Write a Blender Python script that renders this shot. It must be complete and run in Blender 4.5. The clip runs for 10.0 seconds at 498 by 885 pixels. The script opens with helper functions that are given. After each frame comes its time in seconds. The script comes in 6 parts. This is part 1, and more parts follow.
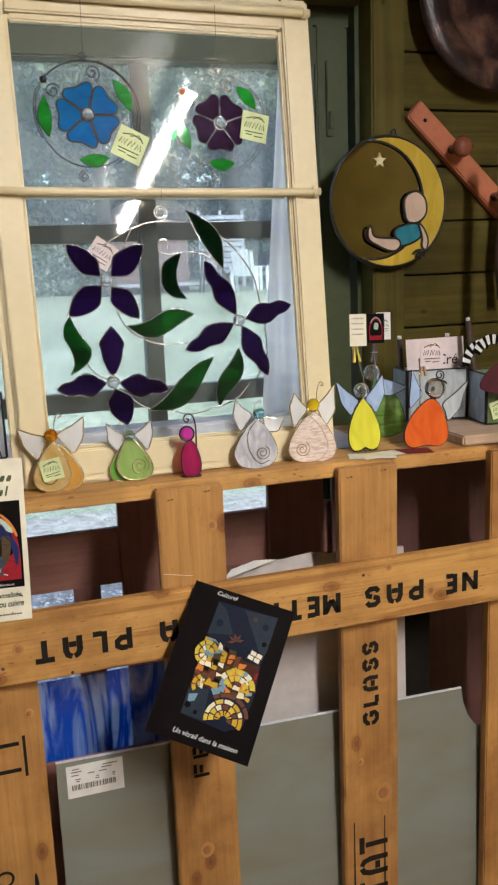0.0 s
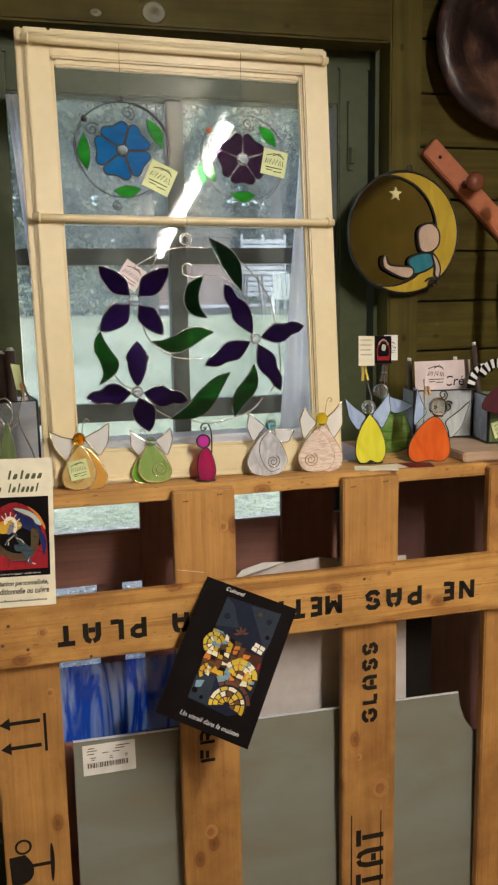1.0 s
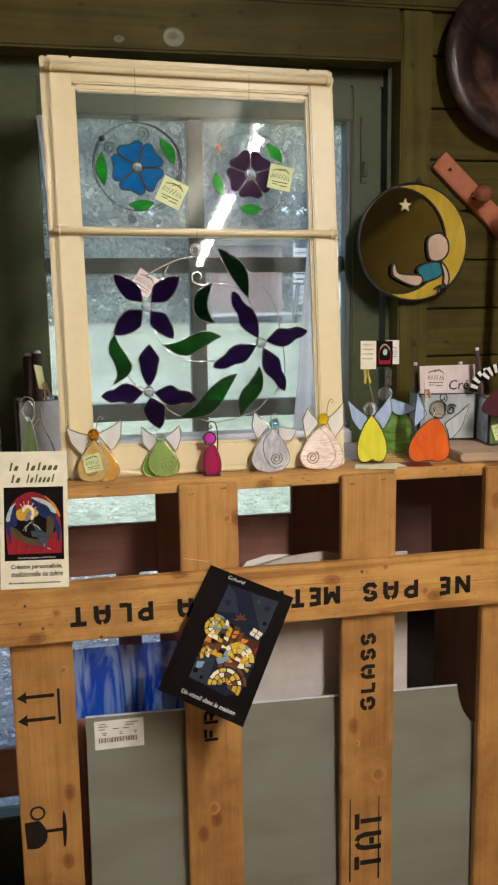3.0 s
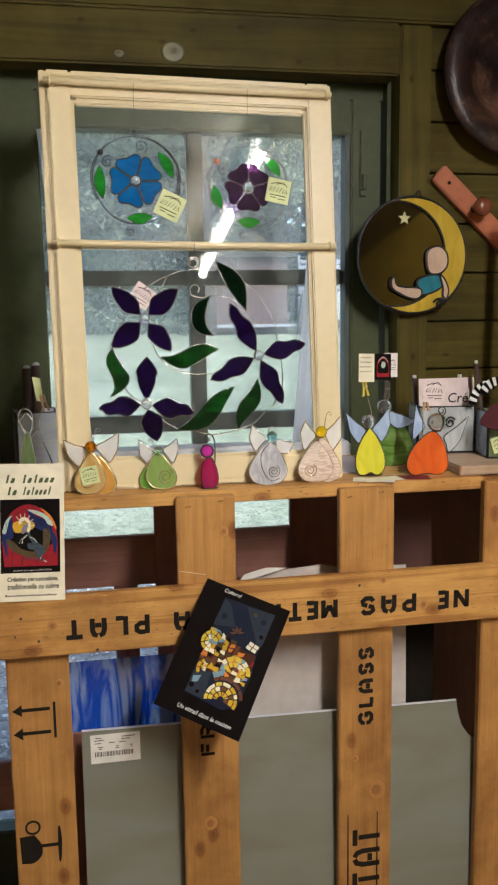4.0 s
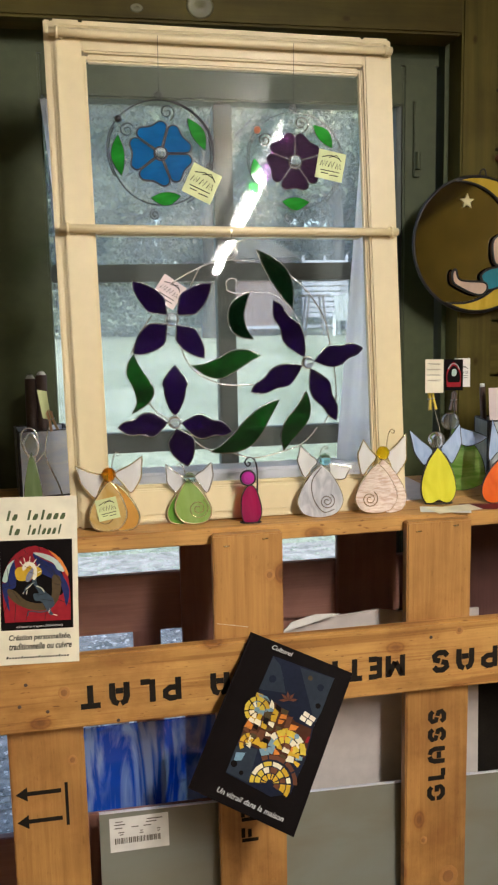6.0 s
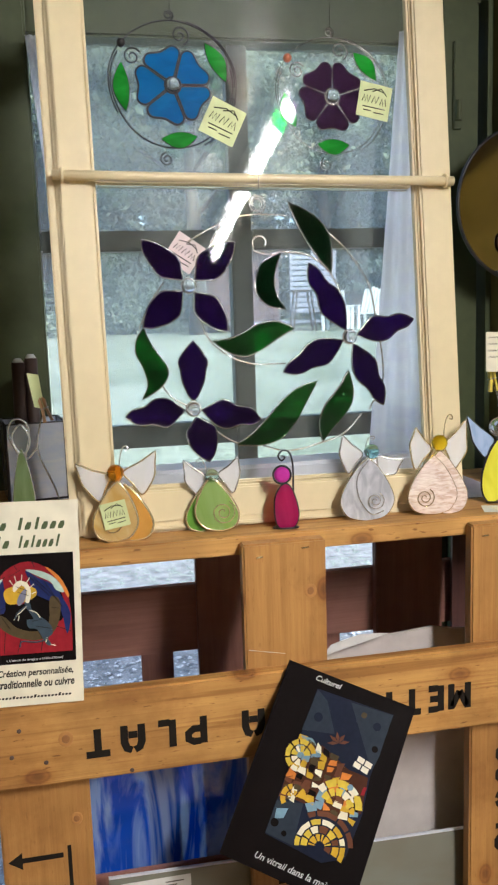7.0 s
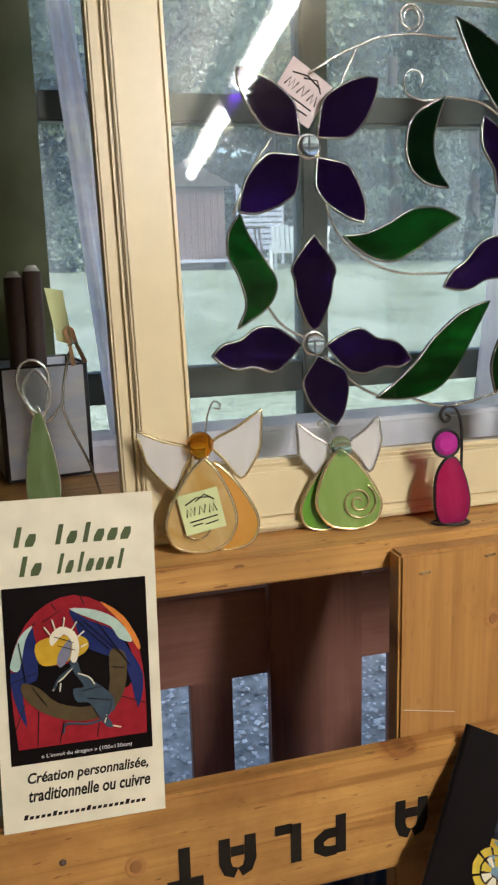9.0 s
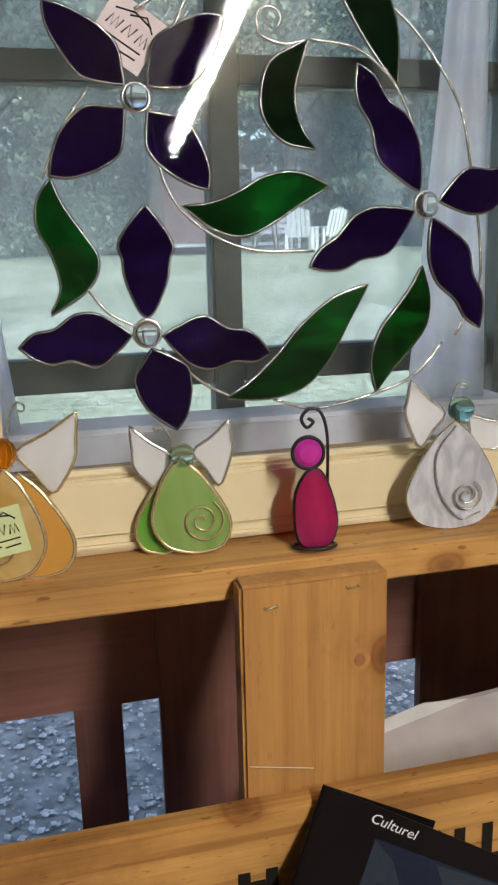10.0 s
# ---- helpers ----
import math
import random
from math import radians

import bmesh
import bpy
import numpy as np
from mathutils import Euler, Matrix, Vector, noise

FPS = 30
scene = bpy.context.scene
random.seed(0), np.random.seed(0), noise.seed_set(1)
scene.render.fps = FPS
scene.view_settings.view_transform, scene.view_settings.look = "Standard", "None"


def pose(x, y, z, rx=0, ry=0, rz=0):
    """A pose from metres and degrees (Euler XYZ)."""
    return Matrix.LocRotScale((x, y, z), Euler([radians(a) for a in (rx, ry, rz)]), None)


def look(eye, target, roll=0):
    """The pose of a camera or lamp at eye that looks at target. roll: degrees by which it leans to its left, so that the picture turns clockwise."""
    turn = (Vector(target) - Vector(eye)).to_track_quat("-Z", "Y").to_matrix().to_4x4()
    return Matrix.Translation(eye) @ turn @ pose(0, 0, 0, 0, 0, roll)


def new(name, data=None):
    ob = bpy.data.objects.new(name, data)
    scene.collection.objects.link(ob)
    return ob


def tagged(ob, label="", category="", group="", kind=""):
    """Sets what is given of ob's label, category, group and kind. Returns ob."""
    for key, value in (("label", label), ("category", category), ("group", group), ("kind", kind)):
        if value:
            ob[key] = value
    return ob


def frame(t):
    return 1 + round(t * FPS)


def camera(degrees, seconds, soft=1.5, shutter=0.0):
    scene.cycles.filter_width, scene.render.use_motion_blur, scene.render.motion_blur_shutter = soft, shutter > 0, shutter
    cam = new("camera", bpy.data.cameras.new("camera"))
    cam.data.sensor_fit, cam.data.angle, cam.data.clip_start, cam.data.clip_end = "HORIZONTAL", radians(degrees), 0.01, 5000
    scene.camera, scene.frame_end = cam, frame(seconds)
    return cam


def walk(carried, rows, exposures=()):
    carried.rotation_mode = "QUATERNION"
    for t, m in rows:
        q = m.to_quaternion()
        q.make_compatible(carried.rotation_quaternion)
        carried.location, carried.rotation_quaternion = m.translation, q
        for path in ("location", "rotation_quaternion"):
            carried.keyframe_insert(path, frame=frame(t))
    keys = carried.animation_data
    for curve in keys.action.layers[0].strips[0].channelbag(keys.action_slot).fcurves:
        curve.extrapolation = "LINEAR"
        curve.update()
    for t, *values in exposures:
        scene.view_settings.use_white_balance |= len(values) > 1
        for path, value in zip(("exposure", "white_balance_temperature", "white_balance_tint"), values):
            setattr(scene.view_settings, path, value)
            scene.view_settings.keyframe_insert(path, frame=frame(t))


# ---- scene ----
cam = camera(33.0, 10.0, soft=2.3)
PATH = [
    (0, (0.06, 0.022, 1.494), (0.645, 1.891, 1.089), -2.26),
    (0.5, (0.027, -0.057, 1.491), (0.587, 1.826, 1.111), -0.95),
    (1, (0.07, -0.109, 1.492), (0.572, 1.795, 1.142), -1),
    (1.5, (0.115, -0.175, 1.491), (0.57, 1.741, 1.142), -0.68),
    (2, (0.123, -0.216, 1.489), (0.534, 1.71, 1.14), -0.86),
    (2.5, (0.131, -0.227, 1.487), (0.521, 1.704, 1.143), -0.93),
    (4, (0.157, -0.227, 1.49), (0.523, 1.716, 1.187), -0.81),
    (4.5, (0.163, -0.226, 1.491), (0.531, 1.717, 1.188), -0.78),
    (5, (0.168, -0.199, 1.487), (0.528, 1.745, 1.184), -0.81),
    (5.5, (0.169, -0.101, 1.483), (0.526, 1.844, 1.181), -0.83),
    (6, (0.132, 0.06, 1.487), (0.496, 2.004, 1.188), -1.18),
    (6.2, (0.121, 0.101, 1.483), (0.478, 2.046, 1.183), -1.62),
    (7.3, (0.109, 0.375, 1.434), (0.52, 2.308, 1.125), -1.75),
    (7.5, (0.112, 0.431, 1.431), (0.528, 2.36, 1.106), -1.65),
    (8, (0.1, 0.531, 1.422), (0.513, 2.452, 1.053), -1.63),
    (8.5, (0.027, 0.656, 1.414), (0.481, 2.564, 1.018), -1.69),
    (9, (0.009, 0.724, 1.398), (0.536, 2.601, 0.954), -1.57),
    (9.5, (0.073, 0.745, 1.41), (0.606, 2.605, 0.904), -1.27),
    (10, (0.182, 0.795, 1.386), (0.659, 2.678, 0.909), -1.37),
]
walk(cam, [(t, look(eye, target, roll)) for t, eye, target, roll in PATH], exposures=((0.0, 1.95, 5950, 10), (0.5, 1.8, 6450, 10), (1.0, 1.82, 6450, 10), (4.0, 1.88, 6200, 10), (5.5, 1.88, 6300, 10), (6.0, 1.94, 6250, 10), (7.5, 2.06, 5750, 10), (8.0, 2.05, 5750, 10), (8.5, 2.0, 5900, 10), (9.0, 1.82, 6050, 10), (10.0, 1.73, 6000, 10)))

# ---- light ----
world = bpy.data.worlds.new("sky")
scene.world = world
world.use_nodes = True
wn = world.node_tree.nodes
sky = wn.new("ShaderNodeTexSky")
sky.sky_type = "NISHITA"
sky.sun_disc = False
sky.sun_elevation, sky.sun_rotation = radians(48), radians(150)
sky.air_density, sky.dust_density = 1.0, 3.0
wn["Background"].inputs["Strength"].default_value = 0.15
world.node_tree.links.new(sky.outputs[0], wn["Background"].inputs["Color"])
sun = new("sun", bpy.data.lights.new("sun", "SUN"))
sun.data.energy, sun.data.angle, sun.data.color = 1.5, radians(14), (1.0, 0.96, 0.9)
sun.matrix_world = look((8, -10, 14), (0, 4, 0))
TUBE_A, TUBE_B = Vector((0.83, -0.98, 2.143)), Vector((0.865, 0.195, 2.328))


# ---- materials ----
def material(name):
    m = bpy.data.materials.new(name)
    m.use_nodes = True
    nt = m.node_tree
    return m, nt, nt.nodes["Principled BSDF"]


def add(nt, kind, **values):
    n = nt.nodes.new(kind)
    for k, v in values.items():
        n.inputs[k].default_value = v
    return n


def coords(nt, scale=(1, 1, 1)):
    tc = nt.nodes.new("ShaderNodeTexCoord")
    mp = add(nt, "ShaderNodeMapping", Scale=scale)
    nt.links.new(tc.outputs["Object"], mp.inputs["Vector"])
    return mp.outputs[0]


def ramp(nt, fac, stops):
    r = nt.nodes.new("ShaderNodeValToRGB")
    while len(r.color_ramp.elements) < len(stops):
        r.color_ramp.elements.new(0.5)
    for e, (p, c) in zip(r.color_ramp.elements, stops):
        e.position, e.color = p, (*c, 1)
    nt.links.new(fac, r.inputs[0])
    return r.outputs[0]


def mul(nt, a, b, amount=1.0):
    m = nt.nodes.new("ShaderNodeMix")
    m.data_type, m.blend_type = "RGBA", "MULTIPLY"
    m.inputs[0].default_value = amount
    nt.links.new(a, m.inputs[6]), nt.links.new(b, m.inputs[7])
    return m.outputs[2]


def bump(nt, p, height, strength=0.2, distance=0.002):
    b = add(nt, "ShaderNodeBump", Strength=strength, Distance=distance)
    nt.links.new(height, b.inputs["Height"])
    nt.links.new(b.outputs[0], p.inputs["Normal"])


def surface(name, light, dark, rough=0.5, scale=30.0, metallic=0.0, relief=0.15, stretch=(1, 1, 1), coat=0.0, spec=0.5, fleck=0.82):
    """A plain surface with two scales of mottling and a fine relief."""
    m, nt, p = material(name)
    v = coords(nt, stretch)
    big = add(nt, "ShaderNodeTexNoise", Scale=scale * 0.25, Detail=4.0)
    fine = add(nt, "ShaderNodeTexNoise", Scale=scale * 4, Detail=3.0)
    nt.links.new(v, big.inputs["Vector"]), nt.links.new(v, fine.inputs["Vector"])
    c = ramp(nt, big.outputs["Fac"], [(0.3, dark), (0.7, light)])
    g = ramp(nt, fine.outputs["Fac"], [(0.25, (fleck, fleck, fleck)), (0.7, (1, 1, 1))])
    nt.links.new(mul(nt, c, g), p.inputs["Base Color"])
    p.inputs["Roughness"].default_value, p.inputs["Metallic"].default_value = rough, metallic
    p.inputs["Coat Weight"].default_value, p.inputs["Specular IOR Level"].default_value = coat, spec
    if relief:
        bump(nt, p, fine.outputs["Fac"], relief, 0.001)
    return m


def timber(name, light, dark, axis, rough=0.55, knots=True, grain=1.0, rustic=0.0, spec=0.5):
    """Sawn wood: long rings and fibres along one axis, a tone for each board, and knots."""
    m, nt, p = material(name)
    along = [40.0, 40.0, 40.0]
    along["xyz".index(axis)] = 1.6
    v = coords(nt, tuple(a * grain for a in along))
    info = nt.nodes.new("ShaderNodeObjectInfo")
    shift = nt.nodes.new("ShaderNodeVectorMath")
    shift.operation = "SCALE"
    shift.inputs[0].default_value = (13, 29, 7)
    nt.links.new(info.outputs["Random"], shift.inputs["Scale"])
    moved = nt.nodes.new("ShaderNodeVectorMath")
    nt.links.new(v, moved.inputs[0]), nt.links.new(shift.outputs[0], moved.inputs[1])
    ring = add(nt, "ShaderNodeTexNoise", Scale=1.0, Detail=6.0, Roughness=0.6, Distortion=1.2)
    fibre = add(nt, "ShaderNodeTexNoise", Scale=6.0, Detail=4.0, Roughness=0.7)
    nt.links.new(moved.outputs[0], ring.inputs["Vector"]), nt.links.new(moved.outputs[0], fibre.inputs["Vector"])
    mid = tuple((a + b) / 2 for a, b in zip(light, dark))
    c = ramp(nt, ring.outputs["Fac"], [(0.32, dark), (0.47, mid), (0.62, light)])
    f = ramp(nt, fibre.outputs["Fac"], [(0.3, (0.86, 0.83, 0.8)), (0.65, (1, 1, 1))])
    c = mul(nt, c, f)
    broad = add(nt, "ShaderNodeTexNoise", Scale=9.0, Detail=5.0)
    nt.links.new(coords(nt), broad.inputs["Vector"])
    c = mul(nt, c, ramp(nt, broad.outputs["Fac"], [(0.32, (0.72, 0.68, 0.64)), (0.58, (1, 1, 1))]))
    if rustic:
        # narrow latewood lines, sawn pits and grubby patches
        thin = [95.0, 95.0, 95.0]
        thin["xyz".index(axis)] = 2.2
        lines = add(nt, "ShaderNodeTexNoise", Scale=1.0, Detail=3.0, Roughness=0.55, Distortion=0.6)
        lmove = nt.nodes.new("ShaderNodeVectorMath")
        nt.links.new(coords(nt, tuple(thin)), lmove.inputs[0]), nt.links.new(shift.outputs[0], lmove.inputs[1])
        nt.links.new(lmove.outputs[0], lines.inputs["Vector"])
        c = mul(nt, c, ramp(nt, lines.outputs["Fac"], [(0.36, (0.62, 0.5, 0.4)), (0.46, (1, 1, 1)), (0.6, (1, 1, 1)), (0.7, (0.84, 0.76, 0.68))]), rustic)
        pit_v = [260.0, 260.0, 260.0]
        pit_v["xyz".index(axis)] = 60.0
        pits = add(nt, "ShaderNodeTexNoise", Scale=1.0, Detail=2.0)
        nt.links.new(coords(nt, tuple(pit_v)), pits.inputs["Vector"])
        c = mul(nt, c, ramp(nt, pits.outputs["Fac"], [(0.27, (0.35, 0.24, 0.16)), (0.34, (1, 1, 1))]), rustic)
        grub = add(nt, "ShaderNodeTexNoise", Scale=10.0, Detail=6.0, Roughness=0.7)
        nt.links.new(moved.outputs[0], grub.inputs["Vector"])
        soil = add(nt, "ShaderNodeTexNoise", Scale=5.0, Detail=6.0, Roughness=0.68)
        nt.links.new(coords(nt), soil.inputs["Vector"])
        c = mul(nt, c, ramp(nt, soil.outputs["Fac"], [(0.36, (0.66, 0.56, 0.48)), (0.5, (1, 1, 1))]), 0.7)
    if knots:
        kv = [7.0, 7.0, 7.0]
        kv["xyz".index(axis)] = 4.2
        vor = add(nt, "ShaderNodeTexVoronoi", Scale=1.0, Randomness=1.0)
        vor.voronoi_dimensions = "2D"
        kmove = nt.nodes.new("ShaderNodeVectorMath")
        apart, flatten = nt.nodes.new("ShaderNodeSeparateXYZ"), nt.nodes.new("ShaderNodeCombineXYZ")
        nt.links.new(coords(nt, tuple(kv)), apart.inputs[0])
        nt.links.new(apart.outputs[0], flatten.inputs[0]), nt.links.new(apart.outputs[2], flatten.inputs[1])
        nt.links.new(flatten.outputs[0], kmove.inputs[0]), nt.links.new(shift.outputs[0], kmove.inputs[1])
        nt.links.new(kmove.outputs[0], vor.inputs["Vector"])
        k = ramp(nt, vor.outputs["Distance"], [(0.02, (0.26, 0.14, 0.08)), (0.045, (0.55, 0.38, 0.26)), (0.06, (0.4, 0.24, 0.14)), (0.075, (0.82, 0.72, 0.62)), (0.11, (1, 1, 1))] if rustic else [(0.014, (0.34, 0.2, 0.11)), (0.026, (0.6, 0.44, 0.32)), (0.045, (1, 1, 1))])
        c = mul(nt, c, k, 0.75 if rustic else 0.65)
    nt.links.new(c, p.inputs["Base Color"])
    p.inputs["Roughness"].default_value, p.inputs["Specular IOR Level"].default_value = rough, spec
    bump(nt, p, grub.outputs["Fac"] if rustic else fibre.outputs["Fac"], 0.5 if rustic else 0.25, 0.001)
    return m


def see_through(name, tint, body=0.0, body_colour=(1, 1, 1), gloss=0.06, rough=0.02, streak=None, wave=0.0, scale=18.0, stretch=(1, 1, 3), back_share=0.32, edge=(0.35, 0.65), twist=0.8):
    """Sheet glass: coloured light passes, the faces mirror by Fresnel, and a part of it is milky."""
    m, nt, p = material(name)
    nt.nodes.remove(p)
    out = nt.nodes["Material Output"]
    clear = add(nt, "ShaderNodeBsdfTransparent", Color=(*tint, 1))
    milk = add(nt, "ShaderNodeBsdfDiffuse", Color=(*body_colour, 1))
    back = add(nt, "ShaderNodeBsdfTranslucent", Color=(*body_colour, 1))
    shine = add(nt, "ShaderNodeBsdfGlossy", Color=(1, 1, 1, 1), Roughness=rough)
    noise_n = add(nt, "ShaderNodeTexNoise", Scale=scale, Detail=4.0, Distortion=twist)
    nt.links.new(coords(nt, stretch), noise_n.inputs["Vector"])
    if streak:
        c = ramp(nt, noise_n.outputs["Fac"], [(edge[0], tint), (edge[1], streak)])
        nt.links.new(c, clear.inputs["Color"])
        cb = ramp(nt, noise_n.outputs["Fac"], [(edge[0], body_colour), (edge[1], tuple(min(1, 0.5 * a + 0.6 * b) for a, b in zip(body_colour, streak)))])
        nt.links.new(cb, milk.inputs["Color"]), nt.links.new(cb, back.inputs["Color"])
    both = add(nt, "ShaderNodeMixShader", Fac=back_share)
    nt.links.new(milk.outputs[0], both.inputs[1]), nt.links.new(back.outputs[0], both.inputs[2])
    one = add(nt, "ShaderNodeMixShader", Fac=body)
    nt.links.new(clear.outputs[0], one.inputs[1]), nt.links.new(both.outputs[0], one.inputs[2])
    fres = add(nt, "ShaderNodeFresnel", IOR=1.0 + gloss * 8)
    two = nt.nodes.new("ShaderNodeMixShader")
    nt.links.new(fres.outputs[0], two.inputs[0]), nt.links.new(one.outputs[0], two.inputs[1]), nt.links.new(shine.outputs[0], two.inputs[2])
    if wave:
        b = add(nt, "ShaderNodeBump", Strength=wave, Distance=0.002)
        nt.links.new(noise_n.outputs["Fac"], b.inputs["Height"])
        nt.links.new(b.outputs[0], shine.inputs["Normal"])
    nt.links.new(two.outputs[0], out.inputs["Surface"])
    return m


pine_x = timber("pine_along", (0.6, 0.335, 0.095), (0.46, 0.235, 0.06), "x", rustic=0.8)
pine_z = timber("pine_upright", (0.48, 0.25, 0.068), (0.4, 0.195, 0.051), "z", rustic=0.25)
brown_x = timber("brown_stained_along", (0.38, 0.178, 0.13), (0.3, 0.138, 0.1), "x", knots=False)
brown_z = timber("brown_stained_upright", (0.36, 0.166, 0.122), (0.28, 0.127, 0.094), "z", knots=False)
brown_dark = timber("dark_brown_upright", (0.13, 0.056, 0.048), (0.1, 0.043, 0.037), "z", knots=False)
green_x = timber("green_painted_along", (0.092, 0.071, 0.012), (0.06, 0.047, 0.008), "x", rough=0.6, grain=0.7, spec=0.15)
green_z = timber("green_painted_upright", (0.112, 0.09, 0.017), (0.078, 0.063, 0.012), "z", rough=0.6, grain=0.7, spec=0.15)
dark_green = surface("dark_green_paint", (0.066, 0.08, 0.03), (0.05, 0.062, 0.023), 0.5, 12, spec=0.35)
muntin_green = surface("grey_green_paint", (0.075, 0.09, 0.075), (0.05, 0.062, 0.052), 0.5, 12)
cream = surface("cream_paint", (0.71, 0.6, 0.365), (0.67, 0.56, 0.33), 0.36, 14, relief=0.04, fleck=0.95)
lilac_white = surface("lilac_white_paint", (0.84, 0.83, 0.89), (0.76, 0.75, 0.82), 0.5, 10, relief=0.05)
floor_mat = timber("floor_boards", (0.42, 0.29, 0.17), (0.3, 0.2, 0.12), "y")
# pale boards for the unseen back wall, which bounces fill light forward
fill_boards = timber("fill_wall_boards", (0.56, 0.52, 0.45), (0.48, 0.44, 0.38), "z")
ceiling_mat = timber("ceiling_boards", (0.085, 0.07, 0.034), (0.055, 0.046, 0.022), "y")
lead = surface("silver_solder", (0.74, 0.73, 0.69), (0.48, 0.47, 0.44), 0.2, 120, metallic=0.75, relief=0.4)
aged_lead = surface("aged_solder", (0.42, 0.41, 0.39), (0.12, 0.118, 0.112), 0.22, 160, metallic=0.8, relief=0.4)
dark_came = surface("dark_patina_came", (0.05, 0.045, 0.045), (0.02, 0.02, 0.02), 0.4, 120, metallic=0.6, relief=0.4)
brass = surface("bright_copper_wire", (0.92, 0.8, 0.5), (0.68, 0.54, 0.28), 0.2, 120, metallic=0.75, relief=0.3)
paper_cream = surface("cream_card", (0.78, 0.73, 0.56), (0.74, 0.68, 0.5), 0.6, 8, relief=0.04)
paper_white = surface("white_card", (0.78, 0.77, 0.72), (0.72, 0.7, 0.64), 0.6, 8, relief=0.04)
paper_lime = surface("lime_card", (0.66, 0.72, 0.36), (0.6, 0.66, 0.31), 0.6, 8, relief=0.04)
paper_pink = surface("pale_pink_card", (0.74, 0.62, 0.6), (0.68, 0.56, 0.54), 0.6, 8, relief=0.04)
black_card = surface("glossy_black_card", (0.008, 0.0055, 0.005), (0.005, 0.004, 0.004), 0.5, 8, relief=0.0, spec=0.04)
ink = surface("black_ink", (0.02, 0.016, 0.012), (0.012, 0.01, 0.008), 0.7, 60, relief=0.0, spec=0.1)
ink_olive = surface("olive_ink", (0.07, 0.1, 0.025), (0.05, 0.075, 0.02), 0.6, 20, relief=0.0)
white_ink = surface("white_ink", (0.8, 0.79, 0.75), (0.74, 0.73, 0.7), 0.5, 20, relief=0.0)


def print_ink(name, c):
    return surface(name, c, tuple(0.72 * v for v in c), 0.45, 40, relief=0.0, spec=0.1)


red_ink, blue_ink = print_ink("red_print", (0.3, 0.016, 0.024)), print_ink("blue_print", (0.018, 0.028, 0.12))
dusk_ink, gold_ink = print_ink("dusk_blue_print", (0.052, 0.078, 0.102)), print_ink("gold_print", (0.68, 0.42, 0.03))
yellow_ink, orange_ink = print_ink("yellow_print", (0.75, 0.55, 0.06)), print_ink("orange_print", (0.75, 0.24, 0.04))
grey_ink, pale_ink = print_ink("grey_print", (0.26, 0.26, 0.34)), print_ink("pale_green_print", (0.5, 0.66, 0.56))
brown_ink, sky_ink = print_ink("brown_print", (0.16, 0.06, 0.03)), print_ink("pale_blue_print", (0.22, 0.36, 0.46))
umber_ink = print_ink("umber_print", (0.075, 0.026, 0.012))
dim_ink = print_ink("dim_blue_print", (0.03, 0.04, 0.055))
night_ink, olive_ink = print_ink("night_blue_print", (0.012, 0.016, 0.034)), print_ink("khaki_print", (0.09, 0.065, 0.03))

drape_white = see_through("white_cloth", (1, 1, 1), 0.96, (0.9, 0.89, 0.95), gloss=0.0, streak=(0.94, 0.94, 0.98), back_share=0.6)
box_opal = see_through("milky_box_glass", (0.96, 0.98, 1.0), 0.95, (0.86, 0.9, 1.0), gloss=0.06, streak=(0.96, 0.98, 1.0), back_share=0.55)
window_glass = see_through("window_glass", (0.94, 0.97, 0.96), body=0.23, body_colour=(0.79, 0.89, 0.98), gloss=0.0, scale=6)
low_glass = see_through("low_window_glass", (0.92, 0.95, 0.95), body=0.04, body_colour=(0.85, 0.9, 0.9), gloss=0.0, scale=6)
sash_glass = see_through("old_sash_glass", (0.96, 0.98, 0.97), body=0.015, body_colour=(0.85, 0.9, 0.9), gloss=0.052, scale=9, wave=0.02)
purple_glass = see_through("purple_cathedral_glass", (0.05, 0.02, 0.11), 0.12, (0.06, 0.025, 0.13), gloss=0.026, streak=(0.09, 0.035, 0.2), wave=0.03)
violet_glass = see_through("violet_cathedral_glass", (0.12, 0.05, 0.12), 0.25, (0.12, 0.05, 0.12), gloss=0.003, rough=0.2, streak=(0.24, 0.12, 0.27), wave=0.05)
leaf_glass = see_through("green_cathedral_glass", (0.012, 0.09, 0.02), 0.15, (0.02, 0.1, 0.02), gloss=0.04, streak=(0.06, 0.34, 0.08), wave=0.06, scale=14)
dark_leaf_glass = see_through("dark_green_cathedral_glass", (0.008, 0.04, 0.016), 0.15, (0.012, 0.05, 0.018), gloss=0.03, streak=(0.02, 0.11, 0.04), wave=0.06, scale=14)
bright_leaf_glass = see_through("bright_green_glass", (0.05, 0.5, 0.07), 0.3, (0.05, 0.45, 0.06), gloss=0.03, streak=(0.12, 0.75, 0.14), wave=0.15)
sky_blue_glass = see_through("sky_blue_glass", (0.016, 0.27, 0.62), 0.4, (0.016, 0.26, 0.6), gloss=0.03, streak=(0.03, 0.36, 0.74), wave=0.1)
streaky_blue_glass = see_through("streaky_blue_glass", (0.1, 0.3, 0.86), 0.34, (0.05, 0.2, 0.75), streak=(0.85, 0.93, 1.0), wave=0.1, scale=3.2, stretch=(5, 1, 0.9), edge=(0.42, 0.57), twist=3.0)
sheet_glass = see_through("frosted_sheet_glass", (0.55, 0.62, 0.58), 0.93, (0.275, 0.263, 0.2), gloss=0.055, rough=0.25, streak=(0.27, 0.31, 0.28), scale=3)


